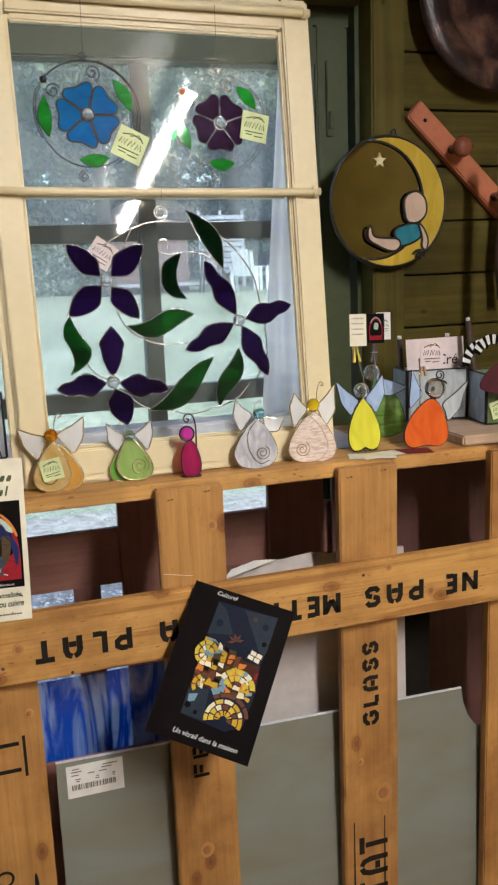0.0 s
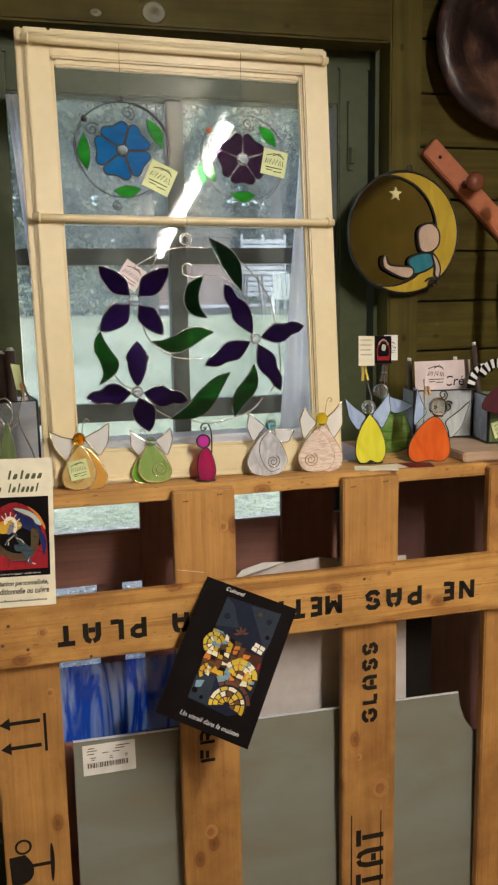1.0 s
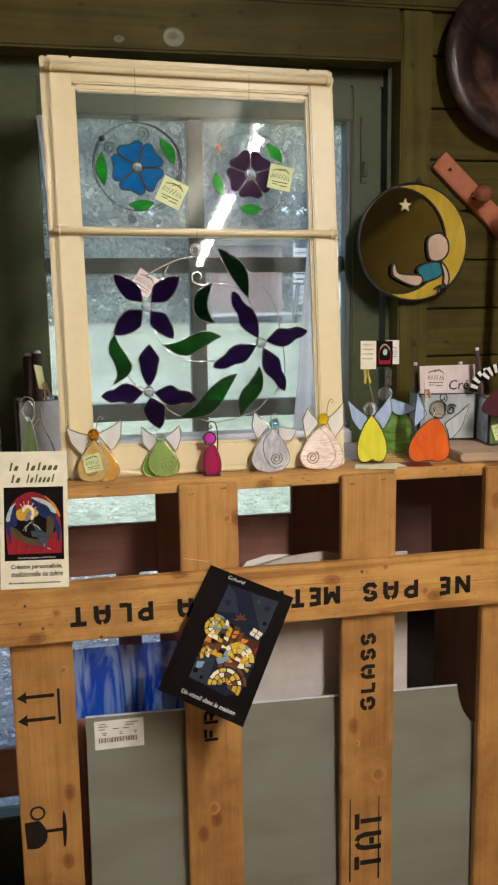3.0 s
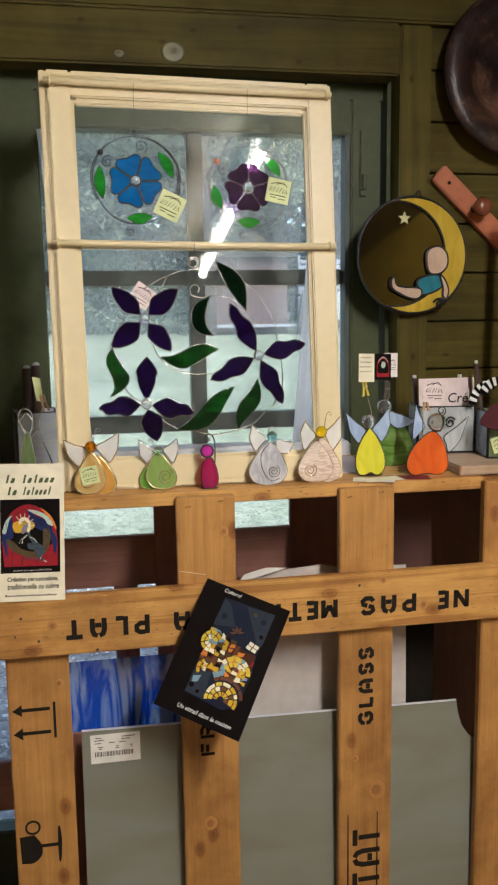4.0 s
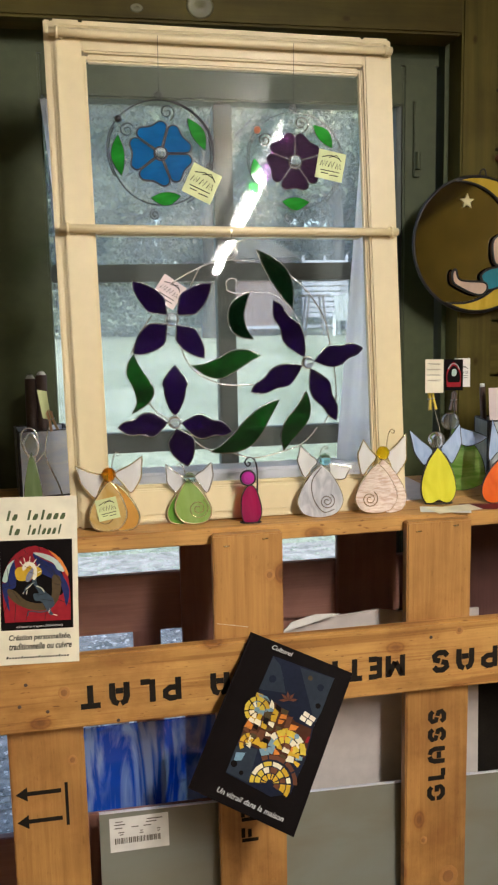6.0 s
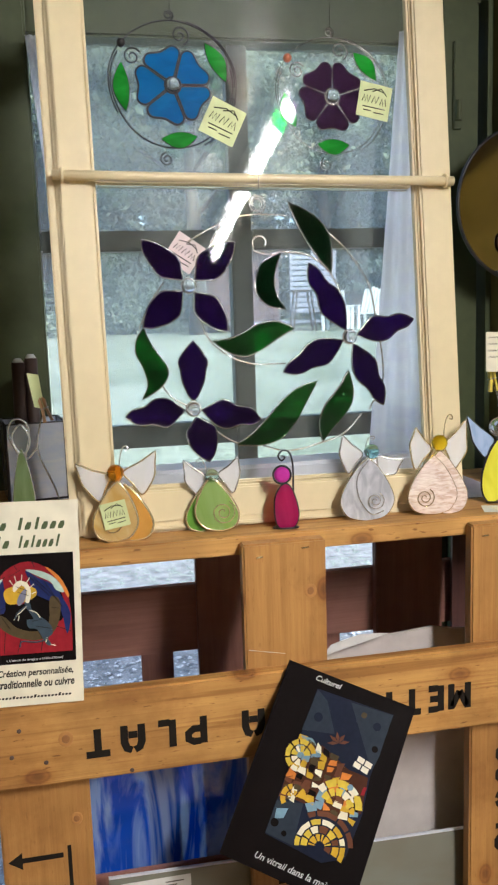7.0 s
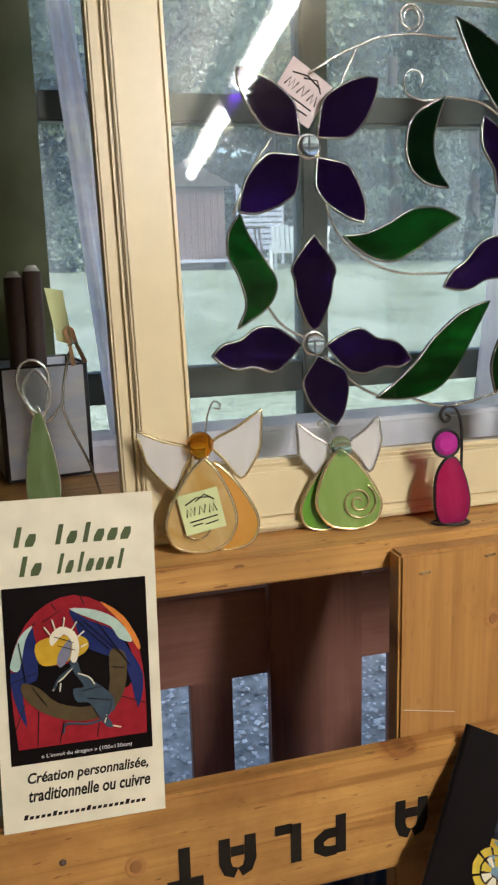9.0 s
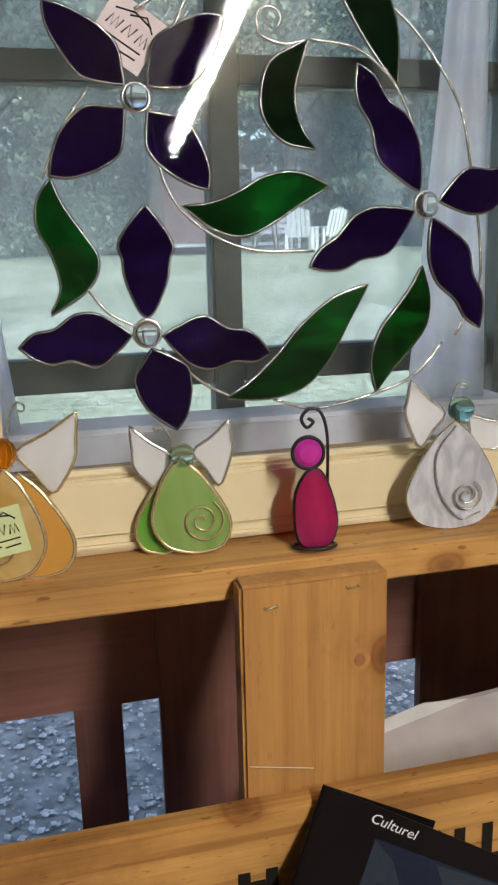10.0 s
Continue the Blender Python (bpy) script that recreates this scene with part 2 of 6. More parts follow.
def opal(name, colour, streak, milky=0.8, wave=0.15, scale=22.0, stretch=(2, 1, 0.7), gloss=0.07, rough=0.04, edge=(0.35, 0.65)):
    return see_through(name, colour, milky, colour, gloss, rough, streak, wave, scale, stretch, 0.25, edge)


amber_opal = opal("amber_opal_glass", (0.72, 0.36, 0.05), (0.84, 0.5, 0.13), scale=9, stretch=(1, 1, 1), wave=0.5, gloss=0.09)
pearl_opal = opal("pearl_textured_glass", (0.8, 0.5, 0.12), (0.95, 0.78, 0.42), 0.72, wave=0.8, scale=26, stretch=(1, 1, 1), gloss=0.13, rough=0.16)
pale_green_opal = opal("pale_green_opal_glass", (0.17, 0.24, 0.09), (0.3, 0.38, 0.19), 0.8)
green_opal = opal("green_opal_glass", (0.3, 0.47, 0.1), (0.5, 0.66, 0.27), scale=11)
deep_green_opal = opal("deep_green_opal_glass", (0.1, 0.34, 0.02), (0.24, 0.5, 0.07), scale=11)
magenta_glass = opal("magenta_glass", (0.58, 0.01, 0.16), (0.72, 0.05, 0.26), 0.42, wave=0.5)
pink_bead = opal("fuchsia_glass", (0.72, 0.05, 0.5), (0.8, 0.12, 0.6), 0.55)
ice_opal = opal("ice_blue_textured_glass", (0.58, 0.59, 0.64), (1.0, 0.99, 1.0), 0.8, wave=0.9, scale=75, stretch=(1, 1, 0.4), gloss=0.12, rough=0.12, edge=(0.38, 0.6))
rose_opal = opal("rose_textured_glass", (0.66, 0.46, 0.34), (1.0, 0.9, 0.8), 0.8, wave=1.0, scale=85, stretch=(0.8, 1, 3.2), gloss=0.12, rough=0.12, edge=(0.36, 0.6))
white_opal = opal("white_opal_glass", (0.94, 0.93, 0.9), (1.0, 0.99, 0.98), 0.6, wave=0.3)
blue_opal = opal("pale_blue_opal_glass", (0.4, 0.54, 0.78), (0.62, 0.73, 0.88), 0.9, scale=40)
grey_opal = opal("grey_opal_glass", (0.5, 0.54, 0.54), (0.66, 0.69, 0.68), 0.9, scale=40)
yellow_opal = opal("yellow_opal_glass", (0.8, 0.75, 0.04), (0.86, 0.82, 0.09), 0.95)
orange_opal = opal("orange_opal_glass", (0.76, 0.115, 0.012), (0.82, 0.18, 0.02), 0.95)
swirl_green = opal("swirled_green_glass", (0.1, 0.24, 0.03), (0.34, 0.48, 0.16), 0.9, scale=14, stretch=(1, 1, 4), edge=(0.42, 0.62))
moon_yellow = opal("moon_yellow_glass", (0.62, 0.42, 0.04), (0.78, 0.58, 0.1), 0.95, scale=12)
skin_glass = opal("pale_peach_glass", (0.7, 0.5, 0.38), (0.76, 0.58, 0.46), 0.95)
teal_glass = opal("teal_glass", (0.03, 0.22, 0.3), (0.05, 0.3, 0.38), 0.95)


def bead_glass(name, colour, milky=0.0):
    m, nt, p = material(name)
    n = add(nt, "ShaderNodeTexNoise", Scale=140.0, Detail=2.0)
    nt.links.new(coords(nt), n.inputs["Vector"])
    nt.links.new(ramp(nt, n.outputs["Fac"], [(0.3, tuple(0.85 * v for v in colour)), (0.7, colour)]), p.inputs["Base Color"])
    bump(nt, p, n.outputs["Fac"], 0.08, 0.001)
    p.inputs["Roughness"].default_value, p.inputs["IOR"].default_value = 0.02, 1.36
    p.inputs["Transmission Weight"].default_value = 1.0 - milky
    return m


clear_bead, amber_bead = bead_glass("clear_glass_bead", (1.0, 1.0, 1.0), 0.06), bead_glass("amber_glass_bead", (0.8, 0.3, 0.01), 0.1)
aqua_bead, pale_green_bead = bead_glass("aqua_glass_bead", (0.5, 0.9, 0.95), 0.04), bead_glass("pale_green_glass_bead", (0.72, 0.95, 0.84), 0.03)
yellow_bead, smoke_bead = bead_glass("yellow_glass_bead", (0.92, 0.72, 0.02), 0.1), bead_glass("smoky_glass_bead", (0.82, 0.74, 0.64), 0.0)
mirror_glass = surface("mirror_glass", (0.46, 0.4, 0.3), (0.4, 0.34, 0.25), 0.06, 6, metallic=1.0, relief=0.02)
terracotta = surface("terracotta_painted_wood", (0.52, 0.17, 0.075), (0.44, 0.135, 0.06), 0.5, 20)
knob_wood = surface("varnished_brown_wood", (0.24, 0.075, 0.04), (0.17, 0.05, 0.028), 0.25, 30, coat=0.4)
clip_wood = surface("clothes_peg_wood", (0.56, 0.34, 0.16), (0.46, 0.26, 0.11), 0.6, 60)
clip_yellow = surface("yellow_peg", (0.7, 0.52, 0.03), (0.62, 0.45, 0.02), 0.5, 60)
maroon = surface("maroon_felt", (0.075, 0.006, 0.012), (0.05, 0.004, 0.008), 0.9, 60)
dark_wood_stick = surface("dark_stick", (0.09, 0.05, 0.035), (0.05, 0.028, 0.02), 0.6, 60)
slab_wood = timber("pale_slab", (0.5, 0.36, 0.25), (0.4, 0.27, 0.18), "x", knots=False)
steel = surface("steel", (0.45, 0.44, 0.42), (0.3, 0.29, 0.28), 0.35, 60, metallic=1.0)
white_enamel = surface("white_enamel", (0.75, 0.75, 0.72), (0.7, 0.7, 0.67), 0.4, 10)
lamp_mat, lamp_nt, lamp_p = material("fluorescent_glow")
lamp_p.inputs["Base Color"].default_value = (0.9, 0.9, 0.9, 1)
lamp_p.inputs["Emission Color"].default_value = (1.0, 0.92, 0.84, 1)
lamp_p.inputs["Emission Strength"].default_value = 140.0
def leaf_material(name, light, dark):
    m, nt, p = material(name)
    g = nt.nodes.new("ShaderNodeNewGeometry")
    nt.links.new(ramp(nt, g.outputs["Random Per Island"], [(0.0, dark), (1.0, light)]), p.inputs["Base Color"])
    p.inputs["Roughness"].default_value = 0.7
    return m


# outdoors
def patchy(name, light, mid, dark, scales, rough=0.9, spec=0.3, stretch=(1, 1, 1)):
    """Three tones broken up by a broad, a middle and a fine pattern."""
    m, nt, p = material(name)
    v = coords(nt, stretch)
    c = None
    for k, sc in enumerate(scales):
        n = add(nt, "ShaderNodeTexNoise", Scale=sc, Detail=5.0, Roughness=0.65, Distortion=0.5)
        nt.links.new(v, n.inputs["Vector"])
        if k == 0:
            c = ramp(nt, n.outputs["Fac"], [(0.36, dark), (0.5, mid), (0.62, light)])
        else:
            c = mul(nt, c, ramp(nt, n.outputs["Fac"], [(0.36, (0.5, 0.52, 0.48)), (0.58, (1, 1, 1))]), 0.85)
        last = n
    nt.links.new(c, p.inputs["Base Color"])
    p.inputs["Roughness"].default_value, p.inputs["Specular IOR Level"].default_value = rough, spec
    bump(nt, p, last.outputs["Fac"], 0.5, 0.01)
    return m


copper_brown = patchy("dark_painted_copper", (0.15, 0.075, 0.05), (0.035, 0.017, 0.016), (0.012, 0.009, 0.01), (7.0, 16.0), 0.35, 0.4)
lawn_mat = patchy("mown_grass", (0.4, 0.43, 0.34), (0.32, 0.355, 0.265), (0.23, 0.27, 0.185), (0.7, 9.0, 45.0))
gravel_mat = surface("grey_gravel", (0.36, 0.35, 0.33), (0.14, 0.135, 0.13), 0.9, 60, relief=0.6)
clod_mat = leaf_material("grassy_tuft", (0.27, 0.3, 0.25), (0.17, 0.195, 0.16))
stone_mat = leaf_material("gravel_stone", (0.62, 0.6, 0.57), (0.1, 0.1, 0.1))
bark = surface("bark", (0.1, 0.08, 0.065), (0.05, 0.04, 0.034), 0.95, 20, relief=0.6)
shed_red = timber("weathered_red_boards", (0.15, 0.085, 0.08), (0.105, 0.058, 0.055), "z", knots=False)
white_plastic = surface("white_garden_paint", (0.85, 0.86, 0.86), (0.78, 0.79, 0.8), 0.4, 6)
grey_boards = surface("pale_grey_boards", (0.34, 0.35, 0.41), (0.28, 0.29, 0.35), 0.6, 6)


foliage_a = leaf_material("broad_leaves", (0.17, 0.21, 0.13), (0.12, 0.15, 0.095))
foliage_b = leaf_material("grey_leaves", (0.215, 0.255, 0.185), (0.16, 0.195, 0.145))
foliage_c = leaf_material("spruce_needles", (0.1, 0.135, 0.095), (0.065, 0.09, 0.065))


# ---- building blocks ----
def thing(name, at, label, category, group="", kind=""):
    ob = new(name)
    ob.location = at
    ob.empty_display_size = 0.05
    return tagged(ob, label, category, group, kind)


def base_of(ob):
    p = Vector((0, 0, 0))
    while ob is not None:
        p += ob.location
        ob = ob.parent
    return p


def part(name, bm, mat, parent=None, label=""):
    """Links a bmesh, made in world places, as one mesh under its thing or part."""
    me = bpy.data.meshes.new(name)
    bmesh.ops.recalc_face_normals(bm, faces=bm.faces)
    bm.to_mesh(me)
    bm.free()
    me.materials.append(mat)
    ob = new(name, me)
    if parent is not None:
        me.transform(Matrix.Translation(-base_of(parent)))
        ob.parent = parent
    if label:
        ob["label"] = label
    return ob


def smooth(ob):
    for p in ob.data.polygons:
        p.use_smooth = True
    return ob


def box(x0, x1, y0, y1, z0, z1, bevel=0.0, m=None, bm=None):
    bm = bm or bmesh.new()
    made = bmesh.ops.create_cube(bm, size=1.0, matrix=Matrix.Translation(((x0 + x1) / 2, (y0 + y1) / 2, (z0 + z1) / 2)) @ Matrix.Diagonal((x1 - x0, y1 - y0, z1 - z0, 1)))
    vs = made["verts"]
    if bevel:
        es = list({e for v in vs for e in v.link_edges})
        got = bmesh.ops.bevel(bm, geom=es, offset=bevel, segments=2, affect="EDGES")
        vs = list({v for f in got["faces"] for v in f.verts} | {v for v in vs if v.is_valid})
    if m is not None:
        bmesh.ops.transform(bm, matrix=m, verts=[v for v in bm.verts] if len(vs) == 0 else list({w for v in vs for f in v.link_faces for w in f.verts}))
    return bm


def closed_curve(pts, steps=5):
    """A round line through control points; a point given twice is a corner."""
    n, out = len(pts), []
    for i in range(n):
        p0, p1, p2, p3 = (Vector(pts[(i + k - 1) % n]) for k in range(4))
        if (p1 - p2).length < 1e-9:
            continue
        for s in range(steps):
            t = s / steps
            out.append(0.5 * (2 * p1 + (p2 - p0) * t + (2 * p0 - 5 * p1 + 4 * p2 - p3) * t * t + (3 * p1 - p0 - 3 * p2 + p3) * t ** 3))
    return out


def open_curve(pts, steps=6):
    P = [Vector(p) for p in pts]
    P = [2 * P[0] - P[1]] + P + [2 * P[-1] - P[-2]]
    out = []
    for i in range(1, len(P) - 2):
        p0, p1, p2, p3 = P[i - 1:i + 3]
        for s in range(steps):
            t = s / steps
            out.append(0.5 * (2 * p1 + (p2 - p0) * t + (2 * p0 - 5 * p1 + 4 * p2 - p3) * t * t + (3 * p1 - p0 - 3 * p2 + p3) * t ** 3))
    return out + [P[-2]]


def sweep(path, r, closed=False, sides=6, bm=None, taper=1.0):
    bm = bm or bmesh.new()
    n, rings, side = len(path), [], Vector((0.31, 0.83, 0.46))
    for i, p in enumerate(path):
        a = path[(i - 1) % n] if closed or i else p
        b = path[(i + 1) % n] if closed or i < n - 1 else p
        d = (b - a).normalized()
        side = side - d * side.dot(d)
        if side.length < 1e-6:
            side = d.orthogonal()
        side.normalize()
        up = d.cross(side)
        rr = r * (1 + (taper - 1) * i / max(1, n - 1))
        rings.append([bm.verts.new(p + rr * (math.cos(2 * math.pi * k / sides) * side + math.sin(2 * math.pi * k / sides) * up)) for k in range(sides)])
    for i in range(n if closed else n - 1):
        a, b = rings[i], rings[(i + 1) % n]
        for k in range(sides):
            bm.faces.new((a[k], a[(k + 1) % sides], b[(k + 1) % sides], b[k]))
    if not closed:
        bm.faces.new(rings[0]), bm.faces.new(rings[-1])
    return bm


def lathe(profile, m, sides=24):
    """Turns (radius, height) pairs about the local z axis of m."""
    bm, rings = bmesh.new(), []
    for r, h in profile:
        rings.append([bm.verts.new(m @ Vector((r * math.cos(2 * math.pi * k / sides), r * math.sin(2 * math.pi * k / sides), h))) for k in range(sides)])
    for a, b in zip(rings, rings[1:]):
        for k in range(sides):
            bm.faces.new((a[k], a[(k + 1) % sides], b[(k + 1) % sides], b[k]))
    bm.faces.new(rings[0]), bm.faces.new(rings[-1])
    return bm


def ball(c, r, m=None, seg=20):
    bm = bmesh.new()
    bmesh.ops.create_uvsphere(bm, u_segments=seg, v_segments=seg // 2, radius=r, matrix=Matrix.Translation(c) @ (m or Matrix.Identity(4)))
    return bm


def slab(outline, put, t0, t1, bm=None):
    """A flat piece with an outline in (u, v) and a thickness from t0 to t1; put(u, v, w) gives the place."""
    bm = bm or bmesh.new()
    a = [bm.verts.new(put(p[0], p[1], t0)) for p in outline]
    b = [bm.verts.new(put(p[0], p[1], t1)) for p in outline]
    n = len(outline)
    for i in range(n):
        bm.faces.new((a[i], a[(i + 1) % n], b[(i + 1) % n], b[i]))
    ends = [bm.faces.new(a), bm.faces.new(b)]
    for f in ends:
        f.normal_update()
    bmesh.ops.triangulate(bm, faces=ends, ngon_method="EAR_CLIP")
    return bm


def pane(name, outline, put, mat, parent, w=0.0, thick=0.003, edge=lead, edge_r=0.0014, label=""):
    """One piece of cut glass with its soldered edging."""
    ob = part(name, slab(outline, put, w - thick / 2, w + thick / 2), mat, parent, label)
    if edge:
        smooth(part("edging", sweep([put(p[0], p[1], w) for p in outline], edge_r, closed=True), edge, ob))
    return ob


def wire(name, pts, r, mat, parent, put=None, label="", round_it=True):
    P = [put(*p) if put else Vector(p) for p in pts]
    return smooth(part(name, sweep(open_curve(P) if round_it else P, r), mat, parent, label))


def spiral(cx, cy, r0, r1, turns, start=0.0, n=28, w=0.0):
    return [(cx + (r0 + (r1 - r0) * i / n) * math.cos(start + turns * 2 * math.pi * i / n), cy + (r0 + (r1 - r0) * i / n) * math.sin(start + turns * 2 * math.pi * i / n), w) for i in range(n + 1)]


def writing(name, text, put, u0, u1, v0, v1, w, mat, parent, turn=0, bold=0.0, shear=0.0, squeeze=True):
    """Raised-ink words, set into the box u0..u1, v0..v1 of a flat thing; turn in quarter turns."""
    cu = bpy.data.curves.new(name, "FONT")
    cu.body, cu.offset, cu.shear, cu.resolution_u = text, bold, shear, 3
    tmp = new("tmp", cu)
    dg = bpy.context.evaluated_depsgraph_get()
    me = bpy.data.meshes.new_from_object(tmp.evaluated_get(dg))
    bpy.data.objects.remove(tmp)
    co = np.array([v.co[:2] for v in me.vertices])
    for _ in range(turn % 4):
        co = np.stack([-co[:, 1], co[:, 0]], 1)
    lo, hi = co.min(0), co.max(0)
    co = ((co - lo) / (hi - lo)).tolist()
    for v, (a, b) in zip(me.vertices, co):
        v.co = put(u0 + a * (u1 - u0), v0 + b * (v1 - v0), w) - base_of(parent)
    me.materials.append(mat)
    ob = new(name, me)
    ob.parent = parent
    return ob


def strokes(name, put, u0, u1, v0, v1, count, w, mat, parent, lean=0.3, tall=()):
    """Plain upright bars in place of lettering."""
    bm, step = bmesh.new(), (u1 - u0) / count
    for i in range(count):
        h = (v1 - v0) * (1.0 if i in tall else 0.62)
        a, b = u0 + step * (i + 0.12), u0 + step * (i + 0.8)
        slab([(a, v0), (b, v0), (b + lean * h, v0 + h), (a + lean * h, v0 + h)], put, w, w + 0.0002, bm)
    ob = part(name, bm, mat, parent)
    ob["kind"] = "stuff"
    return ob


def rect(u0, u1, v0, v1):
    return [(u0, v0), (u1, v0), (u1, v1), (u0, v1)]


def plane_put(o, ux, uv):
    o, ux, uv = Vector(o), Vector(ux).normalized(), Vector(uv)
    uv = (uv - ux * uv.dot(ux)).normalized()
    n = ux.cross(uv)
    return lambda u, v, w=0.0: o + u * ux + v * uv + w * n


def structure(name, bm, mat, label):
    return tagged(part(name, bm, mat), label, name.split("_")[0], kind="structure")


# ---- the cabin ----
structure("floor", box(-1.7, 2.3, -2.3, 2.0, -0.06, 0.0), floor_mat, "worn brown board floor of the cabin")
bm = bmesh.new()
roof = lambda y: 2.33 + 0.105 + (y - 0.195) * 0.157
vs = [bm.verts.new((x, y, roof(y) + h)) for h in (0.0, 0.04) for x, y in ((-1.8, -2.4), (2.4, -2.4), (2.4, 2.05), (-1.8, 2.05))]
for f in ((0, 1, 2, 3), (4, 5, 6, 7), (0, 1, 5, 4), (1, 2, 6, 5), (2, 3, 7, 6), (3, 0, 4, 7)):
    bm.faces.new([vs[i] for i in f])
structure("ceiling", bm, ceiling_mat, "sloping ceiling of dull green-brown boards")
structure("wall_west", box(-1.8, -1.7, -2.3, 1.9, 0.0, 2.75), green_x, "green-painted wooden side wall")
structure("wall_east", box(2.3, 2.4, -2.3, 1.9, 0.0, 2.75), green_x, "green-painted wooden side wall")
# assumed wall behind the camera; its pale tone lifts the room's fill light
structure("wall_south", box(-1.8, 2.4, -2.4, -2.3, 0.0, 2.75), fill_boards, "unseen back wall, pale to bounce fill light")
# window wall: planked to the right, panelled to the left
wall = thing("wall_north", (1.0, 1.8, 0.0), "olive-green planked wooden wall with posts and beams", "wall", kind="structure")
part("backing", box(0.89, 2.35, 1.80, 1.90, 0.0, 2.72), dark_green, wall)
z = 1.937 - 0.118 * 16
while z < 2.7:
    part("plank", box(0.97, 2.35, 1.757 + random.uniform(-0.001, 0.001), 1.80, max(z, 0.0) + 0.0025, z + 0.118 - 0.0025, 0.002), green_x, wall)
    z += 0.118
part("post", box(0.899, 0.976, 1.735, 1.80, 0.0, 2.147, 0.004), green_z, wall)
header = part("header_beam", box(-1.7, 0.8935, 1.722, 1.80, 2.03, 2.145, 0.005), green_x, wall)
knot_paint = surface("worn_knot", (0.2, 0.18, 0.085), (0.09, 0.085, 0.035), 0.45, 60)
for x, z, rx, rz in ((0.367, 2.060, 0.026, 0.022), (0.249, 2.052, 0.012, 0.008)):
    bm = lathe([(0.0, 0.0035), (0.4, 0.003), (0.62, 0.0012), (0.8, 0.003), (0.95, 0.002), (1.0, 0.0)], Matrix.Translation((x, 1.7222, z)) @ pose(0, 0, 0, 90, 0, 0) @ Matrix.Diagonal((rx, rz, 1, 1)), 22)
    smooth(part("wood_knot", bm, knot_paint, header, "pale knot worn through the paint"))
part("upper_beam", box(-1.7, 2.35, 1.728, 1.80, 2.149, 2.30, 0.006), green_x, wall)
part("top_plate", box(-1.7, 2.35, 1.745, 1.90, 2.302, 2.72, 0.006), green_x, wall)
part("panel", box(-1.7, -0.062, 1.80, 1.90, 1.10, 2.03), dark_green, wall)
part("low_panel", box(-1.7, -0.5, 1.80, 1.90, 0.0, 1.10), dark_green, wall)
part("back_lintel", box(-0.062, 0.889, 1.83, 1.90, 2.0, 2.30), dark_green, wall)
part("low_lining", box(0.82, 0.889, 1.80, 1.90, 0.0, 1.12), dark_green, wall)

# the window, with a low glazed part behind the crate
win = thing("window_1", (0.43, 1.85, 0.2), "dark green wooden window with hazy panes, closed", "window", kind="structure")
Y0, Y1 = 1.835, 1.875
part("window_stile", box(-0.06, 0.064, 1.815, Y1, 0.2, 1.998, 0.004), dark_green, win)
part("window_stile", box(0.805, 0.88, 1.815, Y1, 0.2, 1.998, 0.004), dark_green, win)
part("window_bead", box(0.792, 0.8045, 1.822, Y1 - 0.01, 0.25, 1.925, 0.002), muntin_green, win)
part("window_top_rail", box(0.0645, 0.8045, 1.815, Y1, 1.915, 1.998, 0.004), dark_green, win)
part("window_mullion", box(0.404, 0.442, Y0, Y1, 0.25, 1.9145, 0.003), muntin_green, win)
part("window_bar", box(0.0645, 0.4035, Y0 + 0.004, Y1 - 0.004, 1.560, 1.596, 0.003), muntin_green, win)
part("window_bar", box(0.4425, 0.7915, Y0 + 0.004, Y1 - 0.004, 1.560, 1.596, 0.003), muntin_green, win)
part("window_low_bar", box(0.0645, 0.4035, Y0 + 0.004, Y1 - 0.004, 1.203, 1.245, 0.003), muntin_green, win)
part("window_low_bar", box(0.4425, 0.7915, Y0 + 0.004, Y1 - 0.004, 1.203, 1.245, 0.003), muntin_green, win)
part("window_sill", box(0.068, 0.79, 1.755, Y0 - 0.002, 1.045, 1.172, 0.006), lilac_white, win, "lilac-white painted sill board")
part("bottom_rail", box(-0.5, 0.805, 1.815, Y1, 0.0, 0.2, 0.004), dark_green, win)
part("low_stile", box(-0.5, -0.45, 1.815, Y1, 0.2, 1.1, 0.004), dark_green, win)
for x0, x1, z0, z1 in ((0.066, 0.403, 1.597, 1.914), (0.443, 0.791, 1.597, 1.914), (0.066, 0.403, 1.246, 1.559), (0.443, 0.791, 1.246, 1.559), (0.066, 0.403, 0.25, 1.202), (0.443, 0.791, 0.25, 1.202), (-0.449, -0.061, 0.2, 1.1)):
    ob = part("pane", box(x0, x1, 1.853, 1.857, z0, z1), window_glass if z0 > 1 else low_glass, win)
    ob.visible_shadow = False
hp = part("hinge_plate", box(0.826, 0.842, 1.806, 1.8145, 1.77, 1.925, 0.002), dark_green, win)
part("hinge_pin", sweep([Vector((0.834, 1.803, 1.785)), Vector((0.834, 1.803, 1.82))], 0.006, sides=10), dark_green, hp)


